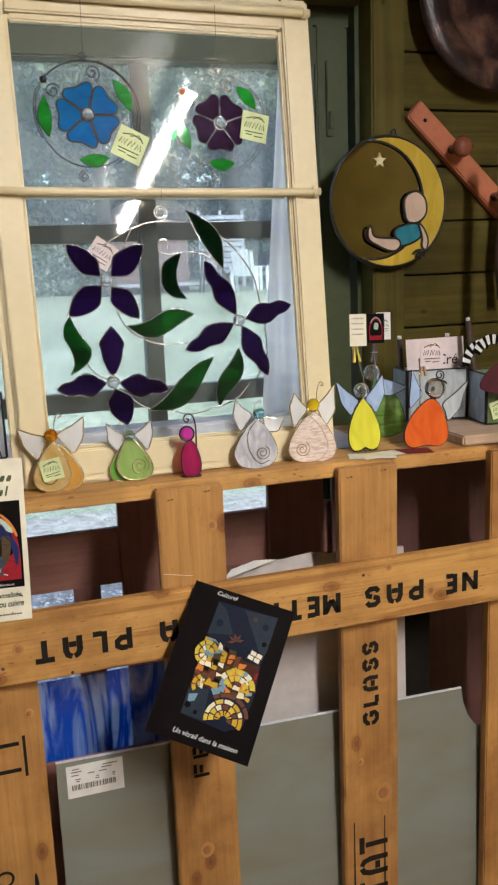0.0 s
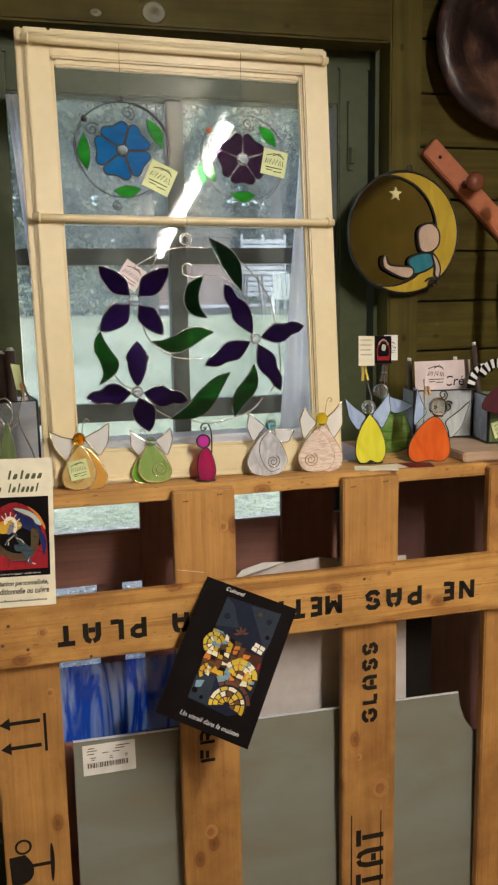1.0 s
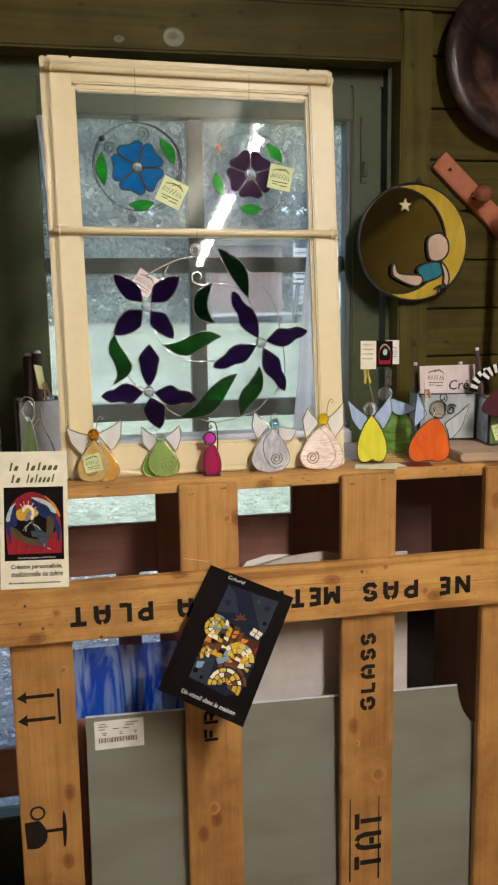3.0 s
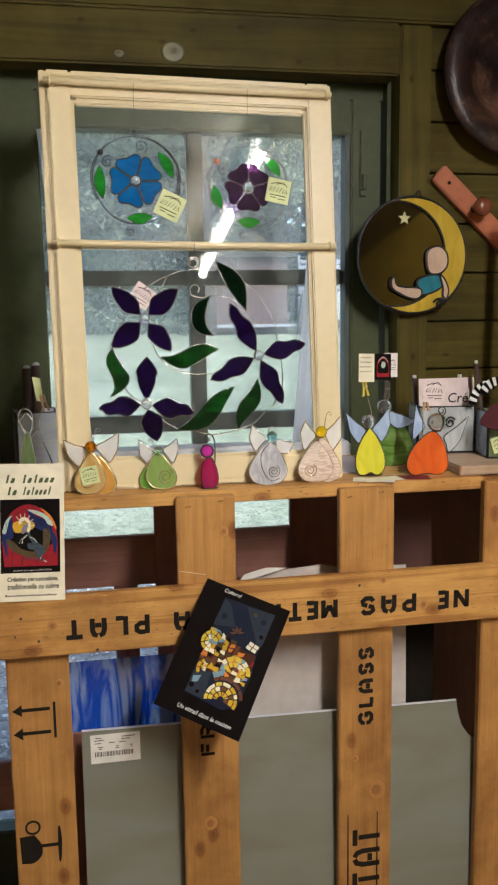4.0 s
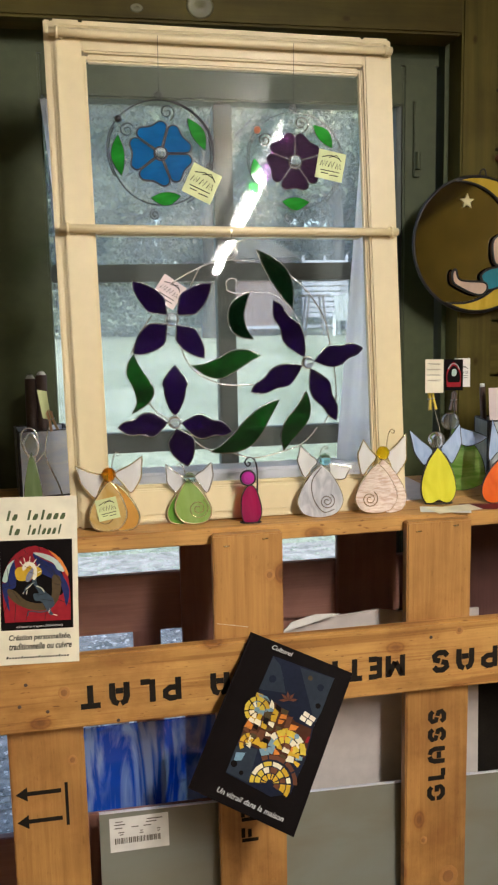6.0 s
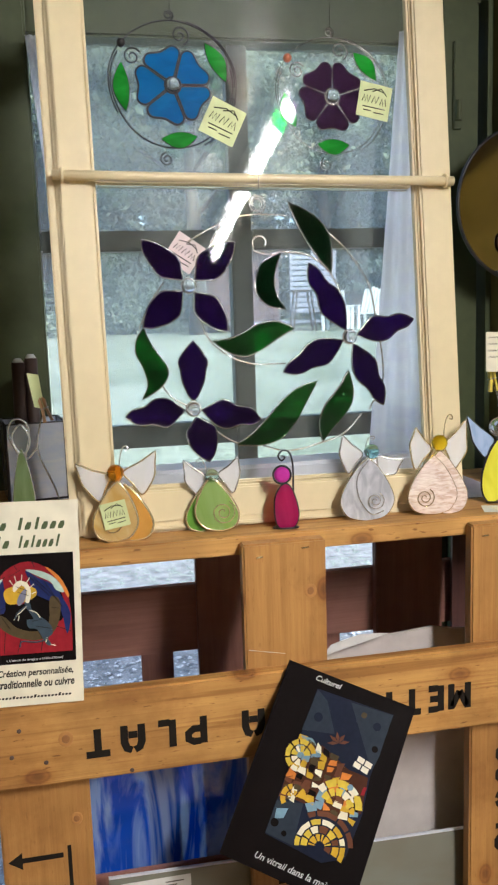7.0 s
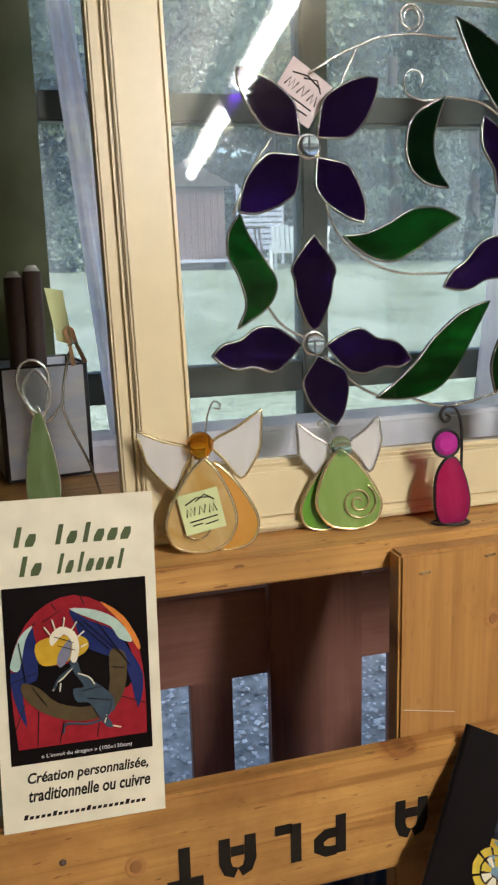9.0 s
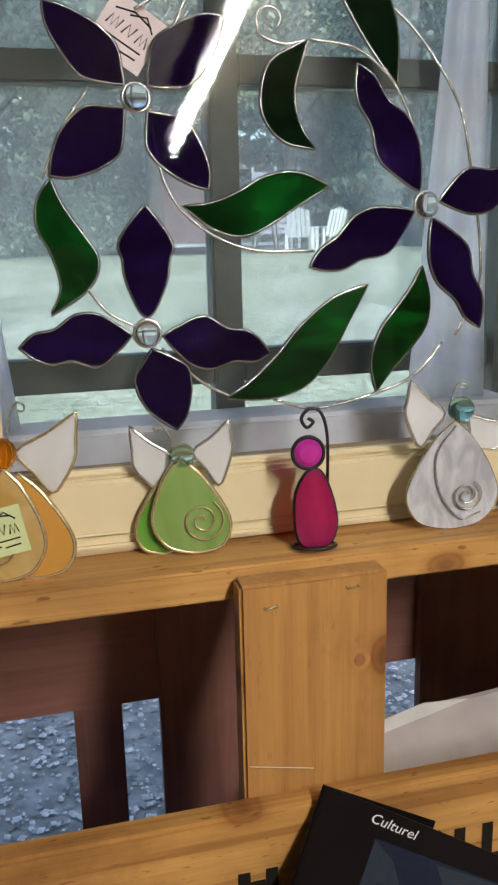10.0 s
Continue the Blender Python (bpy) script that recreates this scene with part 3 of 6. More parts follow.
def drape(name, x_top, w_top, x_bot, w_bot, y, z0, z1, label):
    bm, rows = bmesh.new(), []
    for i in range(13):
        f = i / 12
        z = z1 + (z0 - z1) * f
        row = []
        for j in range(17):
            g = j / 16
            x = (x_top + (x_bot - x_top) * f) + (g - 0.5) * (w_top + (w_bot - w_top) * f)
            row.append(bm.verts.new((x, y + 0.008 * math.sin(g * 15 + f * 1.3) * (0.4 + 0.6 * f), z)))
        rows.append(row)
    for a, b in zip(rows, rows[1:]):
        for j in range(16):
            bm.faces.new((a[j], a[j + 1], b[j + 1], b[j]))
    bmesh.ops.solidify(bm, geom=bm.faces[:], thickness=0.002)
    return tagged(smooth(part(name, bm, drape_white)), label, "curtain", "curtains at the window")


drape("curtain", 0.722, 0.024, 0.700, 0.105, 1.783, 1.173, 1.93, "white cloth curtain gathered narrow at its top")
drape("curtain", 0.076, 0.026, 0.142, 0.036, 1.79, 1.173, 1.905, "narrow white curtain strip gathered at the window's edge")
# fluorescent lamp under the ceiling
lamp = thing("ceiling_lamp", TUBE_A.lerp(TUBE_B, 0.5), "lit fluorescent tube in a white batten", "lamp")
smooth(part("tube", sweep([TUBE_A, TUBE_B], 0.0165, sides=14), lamp_mat, lamp, "glowing tube"))
d = (TUBE_B - TUBE_A).normalized()
for end, s in ((TUBE_A, -1), (TUBE_B, 1)):
    smooth(part("tube_cap", sweep([end + d * s * 0.001, end + d * s * 0.025], 0.02, sides=14), white_enamel, lamp))
bm = box(-0.03, 0.03, -0.62, 0.62, 0.035, 0.085, 0.006)
bmesh.ops.transform(bm, matrix=Matrix.Translation(TUBE_A.lerp(TUBE_B, 0.5)) @ d.to_track_quat("Y", "Z").to_matrix().to_4x4(), verts=bm.verts[:])
part("batten", bm, white_enamel, lamp)

# ---- the glass crate ----
crate = thing("glass_crate", (0.45, 1.5, 0.0), "open pine shipping crate for sheet glass with stencilled warnings", "crate")
FRONT = lambda y: (lambda u, v, w=0.0: Vector((u, y - w, v)))
SLATS = [(-0.021, 0.095), (0.308, 0.421), (0.631, 0.744), (0.938, 1.052)]
slat_obs = []
for x0, x1 in SLATS:
    slat_obs.append(part("slat", box(x0, x1, 1.33, 1.352, 0.02, 1.146, 0.0025), pine_z, crate))
board = part("front_board", box(-0.32, 1.25, 1.308, 1.3295, 0.862, 0.978, 0.003), pine_x, crate)
for i, (y0, y1) in enumerate(((1.3525, 1.462), (1.464, 1.573), (1.575, 1.68))):
    part("lid_plank", box(-0.34, 0.944 if i == 0 else 1.25, y0, y1, 1.127, 1.152, 0.002), pine_x, crate)
part("lid_plank", box(-0.34, 0.064, 1.682, 1.785, 1.127, 1.152, 0.002), pine_x, crate)
part("front_rail", box(0.9445, 1.25, 1.3525, 1.462, 1.127, 1.150, 0.002), pine_x, crate)
part("foot_rail", box(-0.32, 1.25, 1.3525, 1.65, 0.0, 0.10, 0.003), pine_x, crate)
for x0, x1 in ((-0.30, -0.19), (0.287, 0.41), (0.605, 0.73), (0.93, 1.05)):
    part("rear_slat", box(x0, x1, 1.641, 1.66, 0.10, 1.1265, 0.002), brown_z, crate, "reddish brown stained slat")
for x0, x1 in ((0.02, 0.07), (0.192, 0.247), (0.47, 0.55)):
    part("rear_lath", box(x0, x1, 1.681, 1.70, 0.10, 0.95, 0.002), brown_z, crate, "reddish brown stained lath")
part("rear_board", box(-0.32, 1.25, 1.6605, 1.68, 0.874, 0.99, 0.002), brown_x, crate, "reddish brown stained board")
part("rear_board", box(-0.32, 1.25, 1.6605, 1.68, 0.35, 0.47, 0.002), brown_x, crate, "reddish brown stained board")
# one even brown, darker than the rear slats
part("side_board", box(0.745, 1.25, 1.632, 1.640, 0.10, 1.1265), brown_dark, crate, "darker brown board")
# staples and nails
for x, z in ((0.33, 1.128), (0.392, 1.136), (0.65, 1.13), (0.715, 1.136)):
    wire("staple", [(x - 0.004, 1.331, z), (x - 0.004, 1.328, z), (x + 0.005, 1.328, z + 0.001), (x + 0.005, 1.331, z + 0.001)], 0.001, brass, slat_obs[1 if x < 0.5 else 2], round_it=False)
knot_wood, knot_rim = surface("dark_pine_knot", (0.33, 0.145, 0.042), (0.24, 0.1, 0.03), 0.55, 120), surface("knot_rim", (0.46, 0.22, 0.06), (0.4, 0.185, 0.05), 0.6, 60)
for owner, x, y, z, r in ((board, 0.070, 1.308, 0.922, 0.0055), (board, 0.80, 1.308, 0.905, 0.005), (board, 0.715, 1.308, 0.963, 0.004), (slat_obs[0], 0.076, 1.33, 0.799, 0.0045), (slat_obs[2], 0.712, 1.33, 0.499, 0.011), (slat_obs[1], 0.399, 1.33, 1.076, 0.005), (slat_obs[1], 0.36, 1.33, 0.47, 0.008), (slat_obs[2], 0.665, 1.33, 0.575, 0.004), (slat_obs[3], 1.0, 1.33, 0.62, 0.007)):
    at = Matrix.Translation((x, y, z)) @ pose(0, 0, 0, 90, 0, 0) @ Matrix.Diagonal((r, r * 1.15, 1, 1))
    knot = smooth(part("knot", lathe([(0.9, 0.0003), (1.2, 0.0004), (1.6, 0.0003), (1.75, -0.0002)], at, 18), knot_rim, owner))
    smooth(part("knot_heart", lathe([(0.02, 0.0009), (0.5, 0.0009), (0.85, 0.0007), (1.0, 0.0)], at, 18), knot_wood, knot))
wire("thread", [(0.312, 1.3285, 1.003), (0.335, 1.327, 0.999), (0.361, 1.326, 0.994)], 0.0003, paper_white, slat_obs[1])
for x, z in ((0.014, 0.940), (0.003, 0.906), (0.044, 0.894), (0.665, 0.955), (1.0, 0.95), (0.15, 0.868)):
    smooth(part("nail", lathe([(0.0, 0.0012), (0.0025, 0.001), (0.003, 0.0)], pose(x, 1.308, z, 90, 0, 0), 10), dark_wood_stick, board))

STENCIL = {
    "N": (((0.1, 0), (0.1, 1)), ((0.14, 0.92), (0.86, 0.08)), ((0.9, 0), (0.9, 1))),
    "E": (((0.12, 0), (0.12, 1)), ((0.3, 0.09), (0.95, 0.09)), ((0.3, 0.5), (0.85, 0.5)), ((0.3, 0.91), (0.95, 0.91))),
    "P": (((0.12, 0), (0.12, 1)), ((0.26, 0.91), (0.6, 0.91), (0.86, 0.8), (0.86, 0.58), (0.6, 0.44), (0.26, 0.44))),
    "A": (((0.12, 0), (0.12, 0.62), (0.22, 0.84), (0.44, 0.92)), ((0.56, 0.92), (0.78, 0.84), (0.88, 0.62), (0.88, 0)), ((0.3, 0.36), (0.7, 0.36))),
    "S": (((0.88, 0.74), (0.72, 0.9), (0.36, 0.91), (0.14, 0.76), (0.2, 0.58), (0.46, 0.52)), ((0.54, 0.48), (0.82, 0.42), (0.87, 0.24), (0.66, 0.09), (0.3, 0.09), (0.12, 0.26))),
    "M": (((0.09, 0), (0.09, 1)), ((0.14, 0.9), (0.5, 0.3)), ((0.5, 0.3), (0.86, 0.9)), ((0.91, 0), (0.91, 1))),
    "T": (((0.5, 0), (0.5, 0.78)), ((0.0, 0.91), (1, 0.91))),
    "R": (((0.12, 0), (0.12, 1)), ((0.26, 0.91), (0.6, 0.91), (0.84, 0.8), (0.84, 0.6), (0.6, 0.48), (0.26, 0.48)), ((0.55, 0.42), (0.9, 0.0))),
    "L": (((0.12, 0), (0.12, 1)), ((0.28, 0.09), (0.95, 0.09))),
    "G": (((0.86, 0.76), (0.68, 0.91), (0.36, 0.91), (0.13, 0.72), (0.13, 0.56)), ((0.13, 0.46), (0.13, 0.28), (0.36, 0.09), (0.68, 0.09), (0.87, 0.26), (0.87, 0.46), (0.55, 0.46))),
    "F": (((0.12, 0), (0.12, 1)), ((0.3, 0.52), (0.85, 0.52)), ((0.3, 0.91), (0.95, 0.91))),
}


def stencilled(ch, put, u0, u1, v0, v1, w, parent, turn, weight):
    """A sprayed stencil letter of broad strokes with gaps, in the box u0..u1, v0..v1."""
    bm = bmesh.new()
    for line in STENCIL[ch]:
        pts = []
        for a, b in line:
            for _ in range(turn):
                a, b = 1 - b, a
            pts.append(Vector((u0 + a * (u1 - u0), v0 + b * (v1 - v0))))
        left, right = [], []
        for k, p in enumerate(pts):
            a, b = pts[max(k - 1, 0)], pts[min(k + 1, len(pts) - 1)]
            d = (b - a).normalized()
            n = Vector((-d.y, d.x)) * weight / 2 * (1.08 if 0 < k < len(pts) - 1 else 1.0)
            left.append(p + n), right.append(p - n)
        slab(left + right[::-1], put, w, w + 0.0002, bm)
    return part("letter", bm, ink, parent)


# warnings on the boards: the long one stands on its head
fb = FRONT(1.3078)
W = 0.0003
for ch, u0, u1 in (("N", 0.866, 0.896), ("E", 0.830, 0.852), ("P", 0.755, 0.783), ("A", 0.711, 0.741), ("S", 0.667, 0.698), ("M", 0.588, 0.618), ("E", 0.556, 0.578), ("T", 0.520, 0.546), ("T", 0.487, 0.513), ("R", 0.451, 0.479), ("E", 0.418, 0.442), ("A", 0.297, 0.325), ("P", 0.221, 0.248), ("L", 0.185, 0.207), ("A", 0.139, 0.168), ("T", 0.094, 0.124)):
    stencilled(ch, fb, u0, u1, 0.893, 0.930, W, board, 2, 0.0094)
fs = FRONT(1.3298)
for ch, v0, v1 in (("G", 0.648, 0.677), ("L", 0.687, 0.708), ("A", 0.717, 0.747), ("S", 0.757, 0.782), ("S", 0.790, 0.815)):
    stencilled(ch, fs, 0.672, 0.702, v0, v1, W, slat_obs[2], 1, 0.0084)
for ch, v0, v1 in (("T", 0.29, 0.325), ("A", 0.335, 0.38), ("T", 0.385, 0.425)):
    stencilled(ch, fs, 0.660, 0.720, v0 - 0.008, v1 - 0.012, W, slat_obs[2], 1, 0.011)
for ch, v0, v1 in (("F", 0.618, 0.645), ("R", 0.655, 0.685), ("A", 0.69, 0.72)):
    stencilled(ch, fs, 0.344, 0.372, v0, v1, W, slat_obs[1], 1, 0.0065)


def stencil(outline, parent):
    part("stencil_mark", slab(outline, fs, 0.0002, 0.0005), ink, parent)


for v in (0.750, 0.703):
    stencil([(-0.014, v), (0.004, v + 0.012), (0.004, v + 0.004), (0.056, v + 0.004), (0.056, v - 0.003), (0.004, v - 0.003), (0.004, v - 0.012)], slat_obs[0])
stencil(rect(0.0615, 0.0665, 0.69, 0.763), slat_obs[0])
stencil(closed_curve([(-0.014, 0.49), (-0.014, 0.49), (-0.012, 0.434), (-0.012, 0.434), (0.010, 0.433), (0.026, 0.447), (0.027, 0.47), (0.014, 0.492), (0.014, 0.492)]), slat_obs[0])
stencil(rect(0.026, 0.058, 0.464, 0.471), slat_obs[0])
stencil(closed_curve([(0.060, 0.505), (0.064, 0.50), (0.066, 0.47), (0.063, 0.435), (0.059, 0.432), (0.058, 0.47)]), slat_obs[0])
part("stencil_mark", sweep([fs(0.012 + 0.013 * math.cos(a * 0.35), 0.508 + 0.013 * math.sin(a * 0.35), 0.0001) for a in range(18)], 0.0022, closed=True), ink, slat_obs[0])
for v0, v1 in ((0.255, 0.45),):
    for u in (0.648, 0.712):
        stencil([(u, v0), (u + 0.004, v0), (u + 0.003, v1), (u + 0.001, v1)], slat_obs[2])

# sheets stored in the crate
sheet = thing("glass_sheet", (0.5, 1.40, 0.10), "large frosted grey-green glass sheet with a notched corner", "glass sheet")
tilt = lambda y0: (lambda u, v, w=0.0: Vector((u, y0 + 0.03 * (0.65 - v) * -1 - w, v)))
notch = [(0.905, 0.658), (0.909, 0.63), (0.919, 0.60), (0.934, 0.578), (0.952, 0.566), (0.975, 0.562), (0.985, 0.101), (0.108, 0.101), (0.112, 0.674)]
sp = tilt(1.372)
part("glass", slab(notch, sp, -0.002, 0.002), sheet_glass, sheet)
khaki_bar = print_ink("faded_print", (0.12, 0.1, 0.07))
# thin bright strip stands in for the highlight on the sheet's top edge
part("edge_highlight", slab([(0.112, 0.6742), (0.905, 0.6582), (0.905, 0.6608), (0.112, 0.6768)], sp, -0.002, 0.002), box_opal, sheet, "pale highlight strip along the sheet's top edge")
lab = part("label", slab(rect(0.128, 0.226, 0.605, 0.665), sp, 0.0024, 0.0028), paper_white, sheet, "white paper label with a bar code")
u = 0.136
while u < 0.212:
    wd = random.choice((0.0008, 0.0015, 0.0022))
    part("bar", slab(rect(u, u + wd, 0.619, 0.629), sp, 0.0029, 0.0031), khaki_bar, lab)
    u += wd + random.choice((0.0009, 0.0016))
for v, spans in ((0.657, ((0.138, 0.15), (0.190, 0.216))), (0.652, ((0.136, 0.154), (0.188, 0.206))), (0.646, ((0.136, 0.149), (0.164, 0.176), (0.184, 0.197))), (0.638, ((0.142, 0.152), (0.178, 0.183), (0.206, 0.212))), (0.634, ((0.144, 0.150), (0.177, 0.184), (0.207, 0.211)))):
    for a0, a1 in spans:
        part("print", slab(rect(a0, a1, v, v + 0.0016), sp, 0.0029, 0.0031), khaki_bar, lab)
smooth(part("drop_stain", lathe([(0.0, 0.0006), (0.0025, 0.0004), (0.003, 0.0)], pose(0.165, 1.369, 0.525, 90, 0, 0), 10), ink, sheet))
backer = thing("white_board", (0.6, 1.43, 0.10), "off-white board with a torn top edge standing in the crate", "board")
bp = tilt(1.43)
torn = [(0.425, 0.10), (0.812, 0.10), (0.812, 0.948), (0.655, 0.955), (0.62, 0.962), (0.56, 0.957), (0.52, 0.955), (0.50, 0.946), (0.47, 0.952), (0.445, 0.938), (0.425, 0.932)]
part("sheet", slab(torn, bp, -0.003, 0.003), surface("pinkish_white_board", (0.6, 0.55, 0.5), (0.5, 0.44, 0.41), 0.6, 8), backer)
part("torn_flap", slab([(0.44, 0.940), (0.50, 0.954), (0.545, 0.965), (0.50, 0.968), (0.455, 0.957)], tilt(1.415), -0.0005, 0.0005), paper_white, backer, "curled torn paper flap")
blue = thing("blue_glass_sheet", (0.2, 1.46, 0.10), "streaky cobalt-blue glass sheet standing in the crate", "glass sheet")
part("glass", slab(rect(0.02, 0.44, 0.10, 0.782), tilt(1.46), -0.002, 0.002), streaky_blue_glass, blue)
low = thing("brown_board", (0.2, 1.42, 0.10), "dark brown board standing behind the frosted sheet", "board")
part("sheet", box(-0.02, 0.43, 1.418, 1.426, 0.10, 0.648, 0.001), brown_z, low)
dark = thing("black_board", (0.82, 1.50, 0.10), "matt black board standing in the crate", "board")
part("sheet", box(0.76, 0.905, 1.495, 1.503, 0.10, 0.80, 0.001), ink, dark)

# ---- the display sash standing on the crate ----
P_O, P_U, P_V = Vector((0.102, 1.405, 1.153)), Vector((1, 0.02, -0.011)).normalized(), Vector((0.0092, 0.0921, 1.0)).normalized()
P_N = P_U.cross(P_V).normalized()
flat = lambda u, v, w=0.0: P_O + u * P_U + v * P_V + w * P_N
racked = lambda u, v, w=0.0: flat(0.002 + u - 0.017 * v, v, w)
WID, HEI = 0.556, 0.80
sash = thing("window_sash", (0.38, 1.42, 1.152), "old cream-painted wooden window sash used as a display frame", "window sash")


def bar(u0, u1, v0, v1, w0, w1, bevel=0.003):
    bm = box(u0, u1, v0, v1, w0, w1, bevel)
    for v in bm.verts:
        v.co = racked(*v.co)
    return bm


SL, SR, ST, SB = 0.045, 0.046, 0.049, 0.058
part("stile", bar(0, SL, 0, HEI, -0.036, 0.0), cream, sash)
part("stile", bar(WID - SR, WID, 0, HEI, -0.036, 0.0), cream, sash)
part("top_rail", bar(SL + 0.0004, WID - SR - 0.0004, HEI - ST, HEI - 0.0003, -0.036, -0.0003), cream, sash)
part("bottom_rail", bar(SL + 0.0004, WID - SR - 0.0004, 0.0003, SB, -0.036, -0.0003), cream, sash)
for u0, u1, v0, v1, w1 in ((-0.012, 0.0, -0.0, HEI, -0.006), (0.004, 0.011, 0.004, HEI - 0.004, 0.004),
                           (WID, WID + 0.006, 0.0, HEI, -0.008)):
    part("moulding", bar(u0, u1, v0, v1, -0.03, w1, 0.002), cream, sash)
for v0, v1, w1 in ((HEI - 0.013, HEI - 0.006, 0.004), (0.004, 0.009, 0.004), (0.014, 0.018, 0.0025)):
    part("moulding", bar(0.0115, WID - 0.0115, v0, v1, -0.02, w1, 0.002), cream, sash)
for u0, u1, v0, v1 in ((SL, SL + 0.0065, SB, HEI - ST), (WID - SR - 0.0065, WID - SR, SB, HEI - ST), (SL + 0.007, WID - SR - 0.007, HEI - ST - 0.012, HEI - ST), (SL + 0.007, WID - SR - 0.007, SB, SB + 0.007)):
    part("glazing_bead", bar(u0, u1, v0, v1, -0.022, -0.006, 0.003), cream, sash)
part("glazing_bar", bar(SL + 0.007, WID - SR - 0.007, 0.470, 0.482, -0.034, -0.016, 0.003), cream, sash)
for v0, v1 in ((SB + 0.002, 0.469), (0.483, HEI - ST - 0.002)):
    ob = part("pane", bar(SL + 0.002, WID - SR - 0.002, v0, v1, -0.0165, -0.0135, 0.0), sash_glass, sash)
    ob.visible_shadow = False
# two thin rods with turned ends
for v, r, w in ((0.775, 0.0065, 0.010), (0.476, 0.0065, 0.010)):
    rod = smooth(part("rod", sweep([racked(-0.004 + (WID + 0.004) * k / 8, v - 0.001 * math.sin(math.pi * k / 8), w) for k in range(9)], r, sides=10), cream, sash, "thin cream-painted rod"))
    for u in (0.006, WID - 0.014):
        smooth(part("collar", sweep([racked(u, v, w), racked(u + 0.004, v, w)], r * 1.45, sides=12), cream, rod))
        part("bracket", bar(u + 0.006, u + 0.012, v - 0.008, v + 0.008, 0.0, w - 0.002, 0.001), cream, rod)


# ---- stained-glass hangings ----
def petal(c, tip, width, wobble=0.26):
    """A long petal with a waist near its point."""
    c, tip = Vector(c), Vector(tip)
    d = tip - c
    n, L = Vector((-d.y, d.x)).normalized(), d.length
    a = 0.012 / L
    if wobble is None:
        half = [(a + 0.06, 0.3), (0.42, 0.76), (0.58, 0.86), (0.7, 1.0), (0.87, 0.52)]
        pts = [(a, 0.0), (a, 0.0)] + half + [(1.0, 0.0), (1.0, 0.0)] + [(t, -w) for t, w in reversed(half)]
        return closed_curve([c + d * t + n * (w * width / 2) for t, w in pts], 4)
    pts = [(a, 0.0), (a, 0.0), (a + 0.10, 0.42), (0.42, 1.0), (0.62, 0.92 - wobble), (0.78, 0.72), (0.9, 0.45), (1.0, 0.0), (1.0, 0.0), (0.88, -0.42), (0.72, -0.75 + wobble), (0.55, -0.95), (0.38, -0.9), (a + 0.1, -0.42)]
    return closed_curve([c + d * t + n * (s * width / 2) for t, s in pts], 4)


def leaf(a, b, belly, thin, bend=0.0):
    """A leaf from tip to tip; belly and thin are its bulges to either side, bend sways it into an S."""
    a, b = Vector(a), Vector(b)
    d = b - a
    n = Vector((-d.y, d.x)).normalized()
    f = lambda t, s: a + d * t + n * (s + bend * math.sin(2 * math.pi * t))
    up = [f(t, belly * k) for t, k in ((0.18, 0.55), (0.38, 0.95), (0.58, 1.0), (0.8, 0.6))]
    dn = [f(t, thin * k) for t, k in ((0.8, 0.65), (0.55, 1.0), (0.35, 0.9), (0.16, 0.5))]
    return closed_curve([a, a] + up + [b, b] + dn, 5)


wreath = thing("stained_glass_wreath", flat(0.27, 0.28, 0.01), "hanging wreath of purple glass flowers and green leaves", "suncatcher")
WW = 0.010
flowers = [((0.161, 0.332), [((0.1005, 0.3925), 0.034, 0.0), ((0.2262, 0.3892), 0.038, 0.0), ((0.0975, 0.2785), 0.039, -0.04), ((0.2105, 0.2695), 0.036, 0.0)]),
           ((0.386, 0.2583), [((0.330, 0.361), 0.037, 0.26), ((0.4825, 0.281), 0.036, 0.22), ((0.288, 0.2122), 0.037, 0.2), ((0.433, 0.161), 0.037, 0.22)]),
           ((0.160, 0.1668), [((0.163, 0.258), 0.039, None), ((0.0685, 0.160), 0.039, 0.24), ((0.253, 0.148), 0.038, 0.24), ((0.1785, 0.0945), 0.041, -0.04)])]
for c, tips in flowers:
    for tip, wd, wave in tips:
        pane("petal", petal(c, tip, wd, wave), flat, purple_glass, wreath, WW, edge=aged_lead, edge_r=0.0016)
    bead = smooth(part("centre_bead", ball(flat(*c, WW + 0.002), 0.0092, seg=20), clear_bead, wreath, "clear round glass bead"))
    smooth(part("bezel", sweep([flat(c[0] + 0.0098 * math.cos(a * 0.4), c[1] + 0.0098 * math.sin(a * 0.4), WW) for a in range(16)], 0.0015, closed=True), lead, bead))
for a, b, belly, thin, bend, mt in (((0.303, 0.444), (0.362, 0.3475), 0.026, -0.006, 0.0, dark_leaf_glass),
                                    ((0.191, 0.2575), (0.305, 0.272), 0.010, -0.024, -0.007, leaf_glass), ((0.0975, 0.276), (0.092, 0.1825), 0.029, -0.002, -0.009, leaf_glass),
                                    ((0.2185, 0.1155), (0.335, 0.1975), -0.029, 0.006, -0.005, leaf_glass), ((0.382, 0.2105), (0.341, 0.1135), 0.018, -0.013, 0.005, leaf_glass)):
    pane("leaf", leaf(a, b, belly, thin, bend), flat, mt, wreath, WW, edge=aged_lead, edge_r=0.0016)
pane("leaf", closed_curve([(0.290, 0.376), (0.290, 0.376), (0.2835, 0.358), (0.279, 0.341), (0.280, 0.324), (0.285, 0.311), (0.294, 0.299), (0.294, 0.299), (0.272, 0.303), (0.257, 0.316), (0.2527, 0.335), (0.261, 0.360)], 4), flat, dark_leaf_glass, wreath, WW, edge=aged_lead, edge_r=0.0016)
